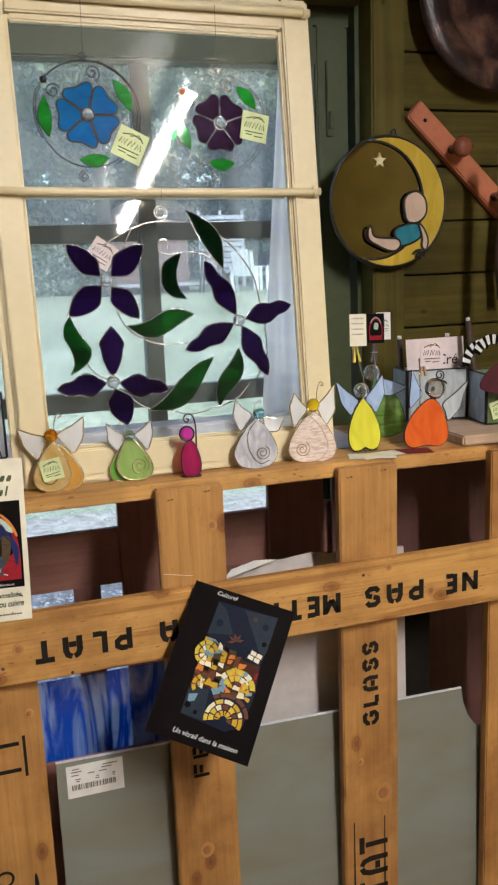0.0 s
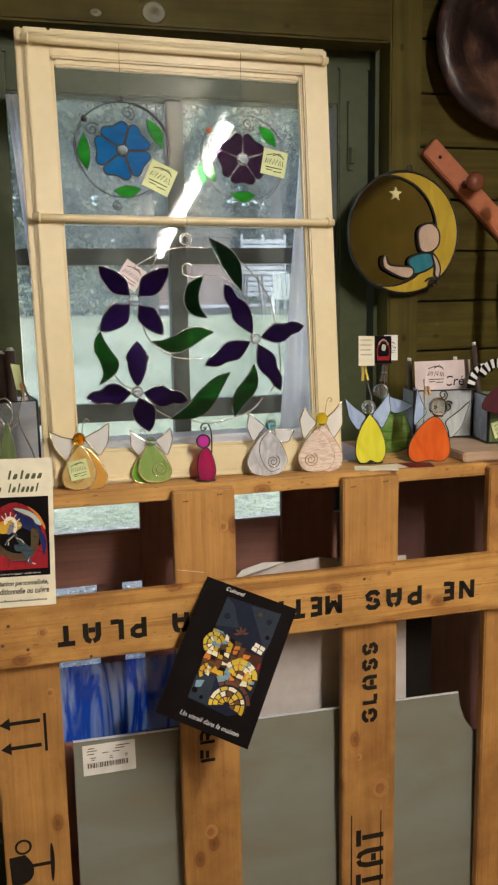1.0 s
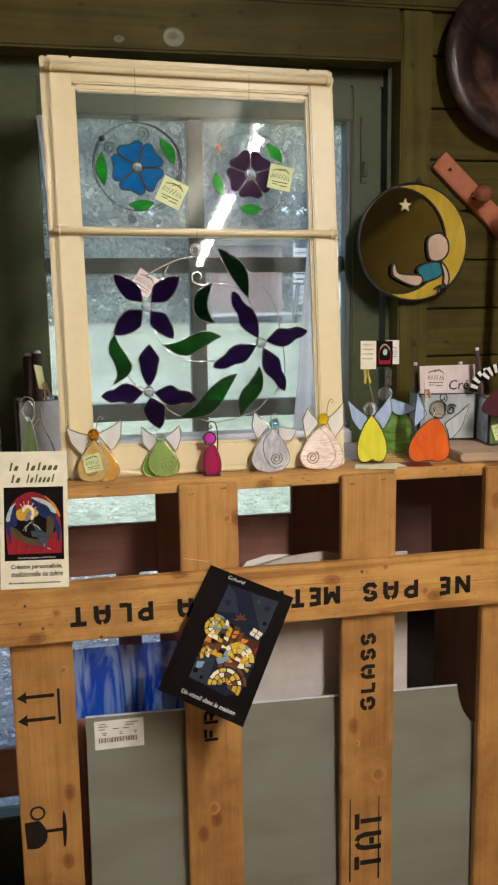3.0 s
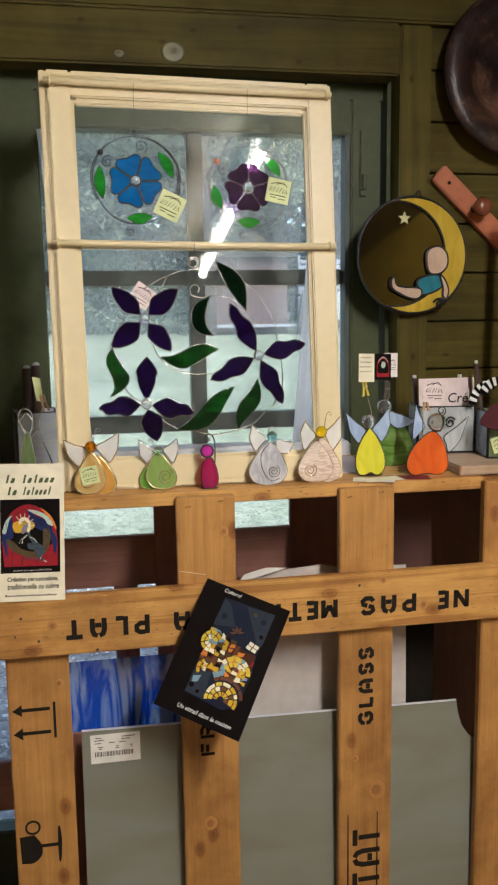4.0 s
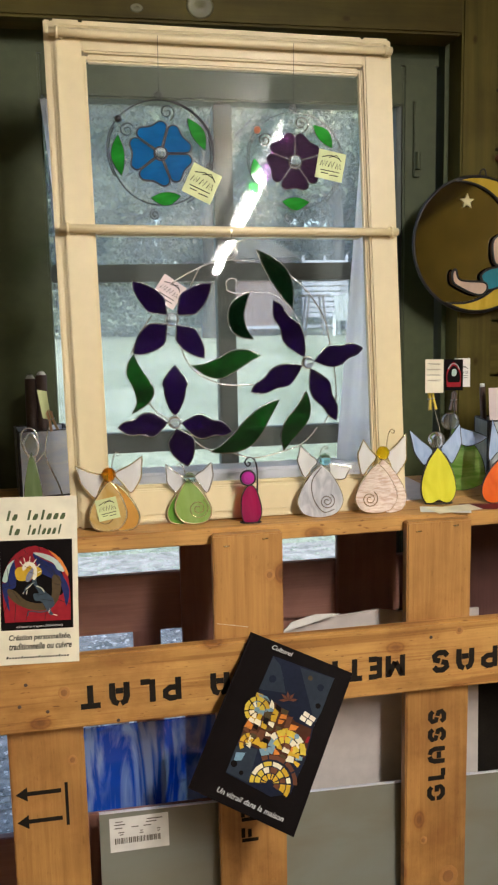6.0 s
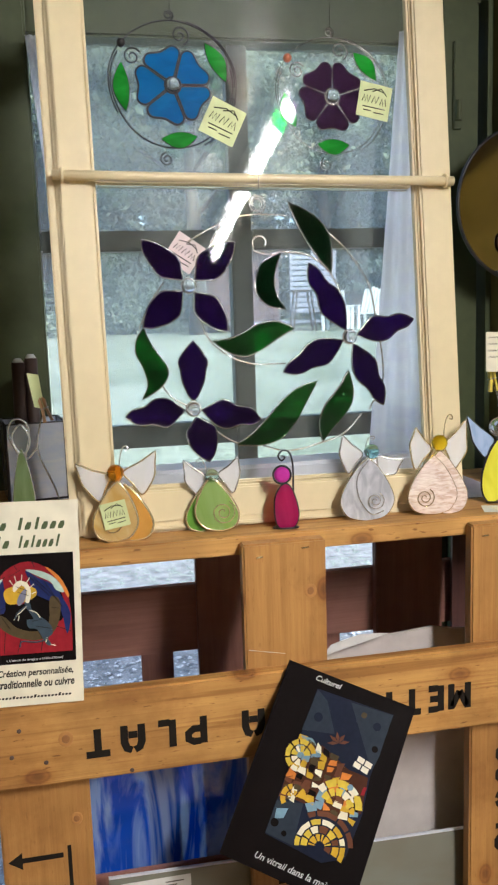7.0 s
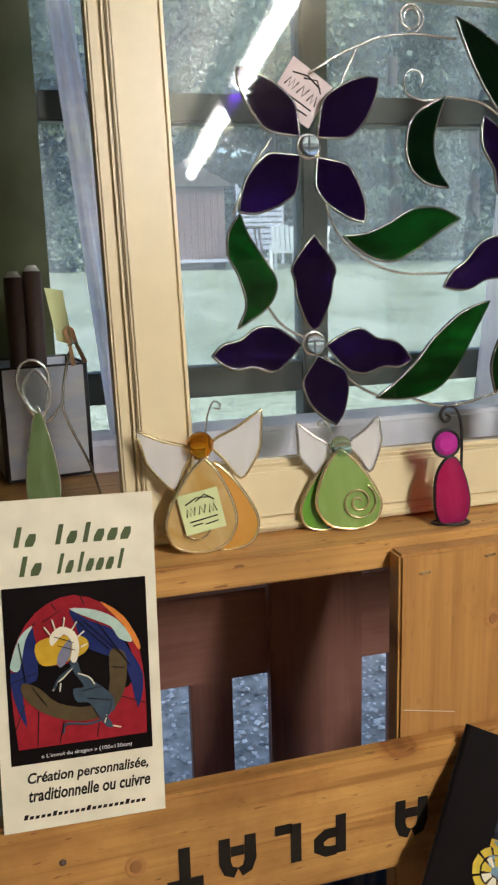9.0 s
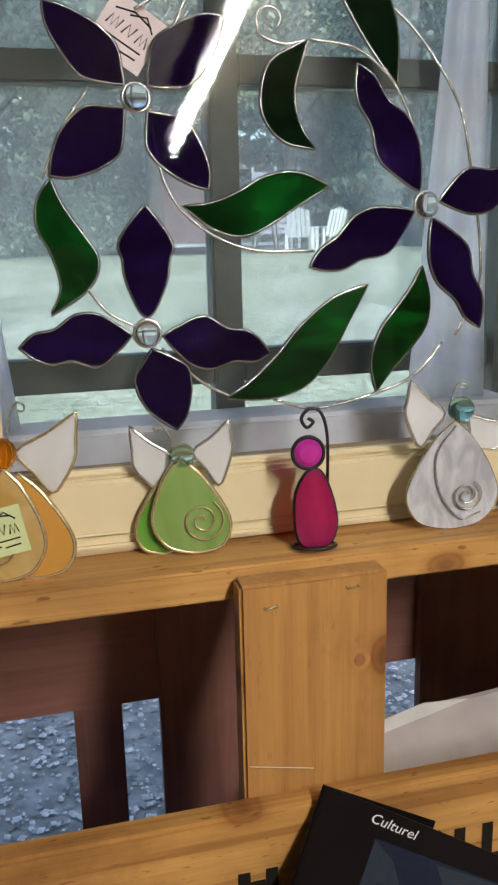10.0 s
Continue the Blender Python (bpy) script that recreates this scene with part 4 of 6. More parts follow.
for pts in ([(0.183, 0.362), (0.196, 0.392), (0.2085, 0.4153)], [(0.163, 0.391), (0.187, 0.405), (0.2085, 0.4153), (0.232, 0.424), (0.258, 0.4275), (0.282, 0.427), (0.303, 0.426)],
            [(0.330, 0.425), (0.38, 0.385), (0.415, 0.335), (0.426, 0.285)], [(0.43, 0.262), (0.434, 0.225), (0.432, 0.19), (0.411, 0.155)],
            [(0.40, 0.150), (0.375, 0.125), (0.34, 0.112), (0.29, 0.103), (0.255, 0.112)], [(0.17, 0.325), (0.178, 0.275), (0.20, 0.245), (0.24, 0.226), (0.292, 0.224)],
            [(0.092, 0.276), (0.108, 0.31), (0.128, 0.338)], [(0.110, 0.215), (0.13, 0.185), (0.155, 0.17)], [(0.17, 0.155), (0.20, 0.128), (0.222, 0.116)],
            [(0.292, 0.377), (0.33, 0.372), (0.36, 0.348), (0.377, 0.31), (0.372, 0.275)]):
    wire("twisted_wire", [(u, v, WW) for u, v in pts], 0.0012, lead, wreath, flat)
wire("hanging_loop", spiral(0.259, 0.441, 0.0125, 0.006, 1.8, -1.5, w=WW), 0.0012, lead, wreath, flat)
wire("curl", [(0.292, 0.377, WW), (0.272, 0.373, WW), (0.254, 0.378, WW)] + spiral(0.262, 0.389, 0.011, 0.007, -0.7, 3.6, 12, WW), 0.0012, lead, wreath, flat)
wire("hanging_wire", [(0.262, 0.461, WW), (0.262, 0.476, 0.017)], 0.0006, lead, wreath, flat, round_it=False)


def scribble(card, q, k, w=0.0004):
    """A drawn shop mark, kept to plain zigzag and arched lines."""
    zig = lambda u0, u1, n, v0, v1: [(u0 + (u1 - u0) * i / n, v1 if i % 2 else v0) for i in range(n + 1)]
    for pts in (zig(-0.38, -0.14, 5, -0.06, 0.14), zig(-0.08, 0.12, 3, -0.06, 0.15), zig(0.18, 0.37, 4, -0.07, 0.13), [(-0.36, 0.24), (-0.05, 0.36), (0.30, 0.30)], [(-0.10, 0.27), (0.16, 0.40), (0.36, 0.22)], [(-0.34, -0.20), (0.36, -0.18)], [(-0.30, -0.30), (-0.05, -0.29)], [(0.02, -0.33), (0.34, -0.31)]):
        wire("mark", [(a * k, b * k, w) for a, b in pts], 0.016 * k, ink, card, q, round_it=False)


def tag_card(at, put, size, turn, mat, label, w):
    """A square shop card whose printed mark is plain bars."""
    ob = thing("shop_tag", put(*at, w), label, "tag", "shop tags")
    c, s = math.cos(turn), math.sin(turn)
    q = lambda u, v, ww=0.0: put(at[0] + u * c - v * s, at[1] + u * s + v * c, w + ww)
    card = part("card", slab(rect(-size / 2, size / 2, -size / 2, size / 2), q, -0.0003, 0.0003), mat, ob)
    k = size
    scribble(card, q, k)
    return ob


tag_card((0.158, 0.377), flat, 0.042, -0.6, paper_pink, "pale pink square shop tag tucked into the wreath", 0.004)


def ring_flower(cx, cy, R, petals_mat, edge, label, spin, leaves, bloom=0.56):
    ob = thing("flower_suncatcher", flat(cx, cy, 0.008), label, "suncatcher", "round flower suncatchers")
    for k in range(5):
        a = spin + k * 2 * math.pi / 5
        rot = lambda r, s: (cx + r * math.cos(a) - s * math.sin(a), cy + r * math.sin(a) + s * math.cos(a))
        q = R * bloom
        out = closed_curve([rot(0.009, 0.0045), rot(0.009, 0.0045), rot(q * 0.5, q * 0.325), rot(q * 0.82, q * 0.53), rot(q * 1.03, q * 0.38), rot(q * 0.97, 0), rot(q * 1.03, -q * 0.38), rot(q * 0.82, -q * 0.53), rot(q * 0.5, -q * 0.325), rot(0.009, -0.0045), rot(0.009, -0.0045)], 4)
        pane("petal", out, flat, petals_mat, ob, 0.008, 0.003, edge, 0.0019 if edge == dark_came else 0.0012)
    bead = smooth(part("centre_bead", ball(flat(cx, cy, 0.010), 0.0095), clear_bead, ob, "faceted clear glass bead"))
    smooth(part("bezel", sweep([flat(cx + 0.0105 * math.cos(k * 0.4), cy + 0.0105 * math.sin(k * 0.4), 0.009) for k in range(16)], 0.0018, closed=True), edge, bead))
    for a0, half in leaves:
        p = [(cx + R * 0.86 * math.cos(a0 + s * half), cy + R * 0.86 * math.sin(a0 + s * half)) for s in (-1, 1)]
        pane("leaf", leaf(p[0], p[1], -0.013, 0.007), flat, bright_leaf_glass, ob, 0.008, 0.003, edge, 0.001)
    for dr, k0, k1 in ((0.0, 0.0, 3.6), (-0.003, 2.6, 6.6), (0.002, 5.2, 7.6)):
        wire("ring_wire", [(cx + (R + dr + 0.002 * math.sin(3 * a)) * math.cos(a), cy + (R + dr) * math.sin(a), 0.008) for a in [k0 + (k1 - k0) * i / 16 for i in range(17)]], 0.0011 if edge == dark_came else 0.0007, edge, ob, flat)
    for sx, sy, rr, st in ((0.012, R * 0.78, 0.013, -1.2), (-R * 0.62, R * 0.42, 0.012, 0.5), (-0.012, -R - 0.012, 0.009, 1.6), (R * 0.93, -R * 0.22, 0.008, 3.0), (-0.002, R + 0.007, 0.007, -1.5)):
        wire("scroll", spiral(cx + sx, cy + sy, rr, 0.002, 1.6, st, w=0.008), 0.0011, edge, ob, flat)
    smooth(part("small_bead", ball(flat(cx - R * 0.78, cy + R * 0.62, 0.009), 0.006, seg=12), dark_came if edge == dark_came else terracotta, ob))
    wire("hanging_thread", [(cx, cy + R + 0.012, 0.008), (cx, 0.775, 0.017)], 0.0004, dark_came, ob, flat, round_it=False)
    return ob


ring_flower(0.152, 0.595, 0.084, sky_blue_glass, dark_came, "round wire suncatcher with a sky-blue glass flower", 0.66, ((0.5, 0.40), (3.2, 0.45), (4.8, 0.34)), 0.55)
ring_flower(0.373, 0.588, 0.080, violet_glass, aged_lead, "round wire suncatcher with a dark violet glass flower", 0.92, ((0.72, 0.36), (3.45, 0.36), (4.7, 0.34)), 0.54)
tag_card((0.216, 0.548), flat, 0.05, -0.45, paper_lime, "lime-green square shop tag on the blue suncatcher", 0.0145)
tag_card((0.432, 0.582), flat, 0.047, -0.2, paper_lime, "lime-green square shop tag on the violet suncatcher", 0.0145)


# ---- glass figures on the crate's lid ----
SHELF = 1.152
DROP = [(0, 1), (0, 1), (0.2, 0.84), (0.42, 0.54), (0.5, 0.29), (0.37, 0.075), (0.12, 0.0), (-0.12, 0.0), (-0.37, 0.075), (-0.5, 0.29), (-0.42, 0.54), (-0.2, 0.84)]


def drop(cx, base, w, h, lean=0.0):
    return closed_curve([(cx + x * w + lean * y * h, base + y * h) for x, y in DROP], 4)


def wing(x0, z0, x1, z1, fat):
    """A wing from its root to its point."""
    a, b = Vector((x0, z0)), Vector((x1, z1))
    d = b - a
    n = Vector((-d.y, d.x)) / d.length * (1 if x1 > x0 else -1)
    return closed_curve([a, a + d * 0.3 + n * fat * 0.06, a + d * 0.7 + n * fat * 0.08, b, b, a + d * 0.8 - n * fat * 0.52, a + d * 0.45 - n * fat * 0.98, a + d * 0.1 - n * fat * 0.7], 4)


def broad_wing(root, tip, low, belly):
    """A pointed wing: a nearly straight upper edge and a full outer edge."""
    r, t, l, b = (Vector(p) for p in (root, tip, low, belly))
    return closed_curve([r, r.lerp(t, 0.5) + Vector((0, -0.0012)), t, t, t.lerp(b, 0.6), b, b.lerp(l, 0.6) + (b - r) * 0.06, l, l.lerp(r, 0.5)], 3)


def figure(name, x, y, label, yaw=-8, lean=6):
    ob = thing(name, (x, y, SHELF), label, "glass angel", "glass angels along the sash")
    m = pose(x, y, SHELF + 0.0012, 0, 0, yaw) @ pose(0, 0, 0, -lean, 0, 0)
    return ob, (lambda u, v, w=0.0: m @ Vector((u, -w, v)))


def head(ob, put, u, v, r, mat, edge, w=0.0, label=""):
    h = smooth(part("head", ball(put(u, v, w), r), mat, ob, label))
    smooth(part("collar", sweep([put(u + r * 0.5 * math.cos(k * 0.5), v - r * 0.92 + 0.0015 * math.sin(k * 0.5), w) for k in range(12)], 0.001, closed=True), edge, h))
    return h


def curl(ob, put, u, v, w, edge, top, side=1):
    """A wire that runs up the back and ends in a small open curl."""
    wire("antenna", [(u, v, w), (u - 0.002 * side, v + top * 0.4, w), (u + 0.001 * side, v + top * 0.8, w), (u + 0.006 * side, v + top, w), (u + 0.011 * side, v + top * 0.95, w), (u + 0.010 * side, v + top * 0.86, w), (u + 0.006 * side, v + top * 0.88, w)], 0.0008, edge, ob, put)


def swirl(ob, put, u, v, r, w, edge):
    wire("spiral_wire", spiral(u, v, r * 0.15, r, 2.1, 0.4, w=w), 0.0008, edge, ob, put)


a, q = figure("glass_angel", 0.156, 1.378, "amber and pearl glass angel with white wings")
pane("wing", broad_wing((-0.012, 0.086), (-0.056, 0.103), (-0.026, 0.053), (-0.048, 0.076)), q, white_opal, a, -0.006, edge=brass, edge_r=0.0018)
pane("wing", broad_wing((0.006, 0.090), (0.049, 0.116), (0.029, 0.060), (0.046, 0.084)), q, white_opal, a, -0.006, edge=brass, edge_r=0.0018)
pane("body", drop(0.016, 0.0, 0.058, 0.074, -0.12), q, amber_opal, a, -0.003, edge=brass, edge_r=0.0018)
pane("apron", drop(-0.008, 0.001, 0.058, 0.078, 0.08), q, pearl_opal, a, 0.004, edge=brass, edge_r=0.0018)
head(a, q, -0.004, 0.090, 0.0112, amber_bead, brass)
swirl(a, q, -0.011, 0.024, 0.014, 0.007, brass)
curl(a, q, 0.003, 0.08, -0.002, lead, 0.045)
tag_card((-0.006, 0.036), q, 0.034, 0.2, paper_lime, "lime-green square shop tag on the amber angel", 0.0095)

a, q = figure("glass_angel", 0.280, 1.392, "green glass angel with white wings and a wire spiral")
pane("wing", broad_wing((-0.007, 0.074), (-0.036, 0.097), (-0.013, 0.045), (-0.034, 0.067)), q, white_opal, a, -0.006, edge=lead, edge_r=0.0018)
pane("wing", broad_wing((0.011, 0.076), (0.038, 0.098), (0.029, 0.050), (0.040, 0.077)), q, white_opal, a, -0.006, edge=lead, edge_r=0.0018)
pane("body", drop(-0.014, 0.0, 0.05, 0.07, 0.2), q, deep_green_opal, a, -0.003, edge=brass, edge_r=0.0018)
pane("apron", drop(0.010, 0.001, 0.058, 0.072, -0.14), q, green_opal, a, 0.004, edge=brass, edge_r=0.0018)
head(a, q, 0.002, 0.074, 0.0098, pale_green_bead, lead)
swirl(a, q, 0.015, 0.025, 0.017, 0.007, brass)
curl(a, q, -0.007, 0.068, 0.0, lead, 0.03, -1)

a, q = figure("glass_figure", 0.378, 1.372, "small magenta glass figure with a fuchsia head and wire hook")
pane("body", closed_curve([(-0.004, 0.058), (0.006, 0.058), (0.014, 0.040), (0.0175, 0.018), (0.012, 0.003), (0.0, 0.001), (-0.010, 0.003), (-0.014, 0.018), (-0.013, 0.042)]), q, magenta_glass, a, 0.0, 0.005, dark_came, 0.0018)
part("head", lathe([(0.0, 0.004), (0.007, 0.003), (0.0115, 0.0), (0.007, -0.003), (0.0, -0.004)], Matrix.Translation(q(-0.003, 0.073)) @ pose(0, 0, 0, 84, 0, -8), 20), pink_bead, a)
wire("head_ring", [(-0.003 + 0.012 * math.cos(k * 0.4), 0.073 + 0.012 * math.sin(k * 0.4), 0) for k in range(17)], 0.0016, dark_came, a, q)
wire("hook", [(0.012, 0.05, -0.003), (0.0125, 0.085, -0.003), (0.008, 0.103, -0.003), (-0.001, 0.106, -0.003), (-0.007, 0.099, -0.003), (-0.003, 0.092, -0.003), (0.002, 0.096, -0.003), (-0.002, 0.099, -0.003)], 0.0014, dark_came, a, q)
wire("base_ring", [(0.017 * math.cos(k * 0.42), 0.0012, 0.012 * math.sin(k * 0.42)) for k in range(16)], 0.0013, dark_came, a, q)

a, q = figure("glass_angel", 0.497, 1.382, "ice-white textured glass angel with an aqua head")
pane("wing", broad_wing((-0.002, 0.092), (-0.029, 0.119), (-0.022, 0.066), (-0.034, 0.093)), q, white_opal, a, -0.006, edge=lead, edge_r=0.0018)
pane("wing", broad_wing((0.020, 0.088), (0.055, 0.082), (0.019, 0.064), (0.043, 0.062)), q, white_opal, a, -0.006, edge=lead, edge_r=0.0018)
pane("body", drop(0.0, 0.0, 0.075, 0.086, 0.05), q, ice_opal, a, 0.002, edge=brass, edge_r=0.0011)
head(a, q, 0.010, 0.095, 0.0105, aqua_bead, brass)
swirl(a, q, 0.012, 0.026, 0.013, 0.006, lead)
wire("robe_wire", [(0.004, 0.083, 0.005), (-0.012, 0.06, 0.005), (-0.010, 0.03, 0.005), (0.006, 0.008, 0.005), (0.024, 0.012, 0.005)], 0.0008, lead, a, q)
curl(a, q, 0.004, 0.09, -0.002, lead, 0.026)

a, q = figure("glass_angel", 0.600, 1.382, "rose textured glass angel with white wings and yellow head")
pane("wing", broad_wing((-0.002, 0.093), (-0.023, 0.123), (-0.025, 0.064), (-0.032, 0.099)), q, white_opal, a, -0.006, edge=brass, edge_r=0.0018)
pane("wing", broad_wing((0.018, 0.098), (0.050, 0.132), (0.029, 0.062), (0.049, 0.088)), q, white_opal, a, -0.006, edge=brass, edge_r=0.0018)
pane("body", drop(0.020, 0.0, 0.062, 0.090, -0.12), q, rose_opal, a, -0.003, edge=brass, edge_r=0.0011)
pane("apron", drop(-0.006, 0.001, 0.070, 0.082, 0.06), q, rose_opal, a, 0.004, edge=brass, edge_r=0.0011)
head(a, q, 0.009, 0.101, 0.0115, yellow_bead, brass)
swirl(a, q, -0.016, 0.024, 0.014, 0.007, brass)
curl(a, q, 0.018, 0.094, -0.002, brass, 0.046, 1)


def peg(put, u, v, w, mat, label, turn=0.0):
    """A small wooden clothes peg of two jaws and a spring."""
    ob = thing("clothes_peg", put(u, v, w), label, "clothes peg", "small clothes pegs")
    c, s = math.cos(turn), math.sin(turn)
    r = lambda a, b, d=0.0: put(u + a * c - b * s, v + a * s + b * c, w + d)
    for k in (-1, 1):
        part("jaw", slab([(k * 0.0008, 0.018), (k * 0.005, 0.014), (k * 0.0045, 0.0), (k * 0.0075, -0.018), (k * 0.0035, -0.018), (k * 0.001, 0.002)], r, -0.004, 0.004), mat, ob)
    wire("spring", [(-0.005, 0.001, -0.005), (-0.005, 0.001, 0.005), (0.005, 0.002, 0.005), (0.005, 0.002, -0.005)], 0.0007, steel, ob, r, round_it=False)
    return ob


def photo_card(at, uv_box, put, w, mat, label, kind):
    ob = thing("display_card", put(*at, w), label, "card", "clipped display cards")
    u0, u1, v0, v1 = uv_box
    part("card", slab(rect(u0, u1, v0, v1), put, w - 0.0003, w + 0.0003), mat, ob)
    if kind == "text":
        for k in range(4):
            wire("script_line", [(u0 + 0.004 + (u1 - u0 - 0.01) * i / 14, v1 - 0.008 - 0.0095 * k + 0.0012 * ((i * 7 + k) % 3 - 1), w + 0.0003) for i in range(15)], 0.0004, ink, ob, put)
    if kind == "picture":
        cu, cv = (u0 + u1) / 2, (v0 + v1) / 2
        arch = closed_curve([(cu - 0.013, v0 + 0.006), (cu - 0.013, v0 + 0.006), (cu + 0.013, v0 + 0.006), (cu + 0.013, v0 + 0.006), (cu + 0.013, cv + 0.006), (cu, v1 - 0.005), (cu - 0.013, cv + 0.006)])
        part("red_arch", slab(arch, put, w + 0.0004, w + 0.0006), red_ink, ob)
        part("dark_shape", slab(closed_curve([(cu - 0.010, cv - 0.013), (cu + 0.010, cv - 0.013), (cu + 0.011, cv + 0.004), (cu, cv + 0.016), (cu - 0.011, cv + 0.004)]), put, w + 0.0007, w + 0.0009), black_card, ob)
        part("pale_shape", slab(closed_curve([(cu - 0.004, cv), (cu + 0.003, cv - 0.002), (cu + 0.005, cv + 0.008), (cu - 0.002, cv + 0.010)]), put, w + 0.001, w + 0.0012), pale_ink, ob)
        part("pale_rim", sweep([put(cu + 0.0115 * math.cos(0.4 + k * 0.23), cv + 0.003 + 0.0165 * math.sin(0.4 + k * 0.23), w + 0.001) for k in range(11)], 0.0007), pale_ink, ob)
        part("red_band", slab(rect(cu - 0.010, cu + 0.010, v0 + 0.008, v0 + 0.014), put, w + 0.001, w + 0.0012), red_ink, ob)
    if kind == "mark":
        mid = ((u0 + u1) / 2, (v0 + v1) / 2)
        scribble(ob, lambda a, b, c=0.0: put(mid[0] + a, mid[1] + b, w + c), (u1 - u0) * 0.95)
    return ob


a, q = figure("glass_angel", 0.724, 1.42, "yellow glass angel with pale blue wings holding a clip", -6)
pane("wing", broad_wing((-0.008, 0.094), (-0.048, 0.130), (-0.022, 0.068), (-0.040, 0.092)), q, blue_opal, a, -0.006, edge=dark_came, edge_r=0.0016)
pane("wing", broad_wing((0.008, 0.096), (0.042, 0.138), (0.026, 0.070), (0.044, 0.104)), q, blue_opal, a, -0.006, edge=dark_came, edge_r=0.0016)
pane("body", closed_curve([(0.0, 0.098), (0.0, 0.098), (0.016, 0.076), (0.028, 0.046), (0.030, 0.020), (0.022, 0.004), (0.010, 0.002), (0.0, 0.007), (-0.010, 0.002), (-0.022, 0.002), (-0.030, 0.018), (-0.028, 0.046), (-0.016, 0.076)], 3), q, yellow_opal, a, 0.0, 0.004, dark_came, 0.002)
head(a, q, -0.002, 0.112, 0.0145, clear_bead, dark_came)
wire("clip_wire", [(0.006, 0.08, -0.004), (0.006, 0.125, -0.004), (0.001, 0.150, -0.004), (-0.006, 0.178, -0.004)], 0.001, lead, a, q)
wire("base_ring", [(0.024 * math.cos(k * 0.42), 0.001, 0.014 * math.sin(k * 0.42)) for k in range(16)], 0.0013, dark_came, a, q)
peg(q, -0.008, 0.183, -0.004, clip_yellow, "small yellow wooden clothes peg", 0.1)
qc = plane_put((0.700, 1.428, 1.348), (1, 0.05, -0.03), (0.03, 0.08, 1))
photo_card((0.02, 0.0), (0.0, 0.034, 0.0, 0.058), qc, 0.0, paper_cream, "cream handwritten card held by a yellow peg", "text")
photo_card((0.05, 0.0), (0.0345, 0.070, 0.004, 0.058), qc, 0.002, black_card, "black picture card with a red arched window", "picture")
photo_card((0.08, 0.0), (0.058, 0.088, 0.010, 0.060), qc, -0.006, paper_white, "white printed card behind the picture card", "mark")

a, q = figure("glass_angel", 0.800, 1.52, "dark green swirled glass angel with pale blue wings", -10)
pane("body", closed_curve([(-0.004, 0.118), (-0.004, 0.118), (0.030, 0.092), (0.052, 0.055), (0.058, 0.012), (0.058, 0.012), (0.02, 0.0), (-0.03, 0.0), (-0.03, 0.0), (-0.02, 0.05)]), q, swirl_green, a, 0.0, 0.004, dark_came, 0.002)
pane("wing", wing(0.002, 0.118, 0.06, 0.098, 0.028), q, blue_opal, a, 0.006, edge=dark_came, edge_r=0.0016)
pane("wing", wing(-0.010, 0.09, -0.035, 0.06, 0.02), q, blue_opal, a, 0.006, edge=dark_came, edge_r=0.0016)
head(a, q, -0.008, 0.130, 0.0165, clear_bead, dark_came)
wire("clip_wire", [(0.0, 0.095, -0.004), (0.002, 0.13, -0.004), (0.0, 0.165, -0.004)], 0.001, lead, a, q)
peg(q, 0.0, 0.168, -0.004, dark_wood_stick, "small dark clothes peg", -0.1)

a, q = figure("glass_angel", 0.841, 1.40, "orange glass angel with pale wings and a smoky bead head", -6)
pane("wing", broad_wing((-0.002, 0.098), (-0.020, 0.145), (-0.026, 0.074), (-0.026, 0.100)), q, blue_opal, a, -0.006, edge=dark_came, edge_r=0.0016)
pane("wing", broad_wing((0.040, 0.078), (0.092, 0.118), (0.048, 0.046), (0.072, 0.068)), q, grey_opal, a, -0.006, edge=dark_came, edge_r=0.0016)
pane("body", closed_curve([(0.010, 0.088), (0.028, 0.078), (0.041, 0.046), (0.043, 0.014), (0.026, 0.0), (0.0, 0.003), (-0.028, 0.0), (-0.042, 0.014), (-0.038, 0.040), (-0.018, 0.068)]), q, orange_opal, a, 0.0, 0.004, dark_came, 0.002)
head(a, q, 0.022, 0.108, 0.0195, smoke_bead, dark_came)
wire("scroll", spiral(0.034, 0.132, 0.010, 0.003, 1.4, -1.5, w=-0.004), 0.0013, dark_came, a, q)
wire("clip_wire", [(-0.008, 0.075, -0.004), (-0.006, 0.11, -0.004), (-0.006, 0.14, -0.004)], 0.001, lead, a, q)
peg(q, 0.0, 0.150, -0.004, clip_wood, "small pale clothes peg", 0.05)
qc = plane_put((0.832, 1.408, 1.304), (1, 0.05, -0.05), (0.03, 0.08, 1))
photo_card((0.02, 0.0), (0.0, 0.050, 0.0, 0.046), qc, 0.0, paper_pink, "off-white shop card held by a peg", "mark")

card_red = print_ink("dark_red_card", (0.12, 0.012, 0.02))
# loose cards in front of the figures
for x, y, rz, mt, lb in ((0.716, 1.374, -20, paper_white, "white business card lying on the lid"), (0.732, 1.372, 8, paper_cream, "cream business card lying on the lid"), (0.792, 1.378, -12, card_red, "dark red printed card lying on the lid")):
    i = 0.0006 if mt == paper_white else 0.0016 if mt == paper_cream else 0.0009
    m = pose(x, y, SHELF + i, 0, 0, rz)
    bm = box(-0.042, 0.042, -0.02, 0.02, 0, 0.0006)
    bmesh.ops.transform(bm, matrix=m, verts=bm.verts[:])
    tagged(part("business_card", bm, mt), lb, "card", "loose cards on the crate")
part_ob = part("pale_paper", box(0.66, 0.76, 1.46, 1.66, SHELF + 0.0004, SHELF + 0.0012), paper_pink)
tagged(part_ob, "pale pinkish sheet of paper lying on the lid", "paper")
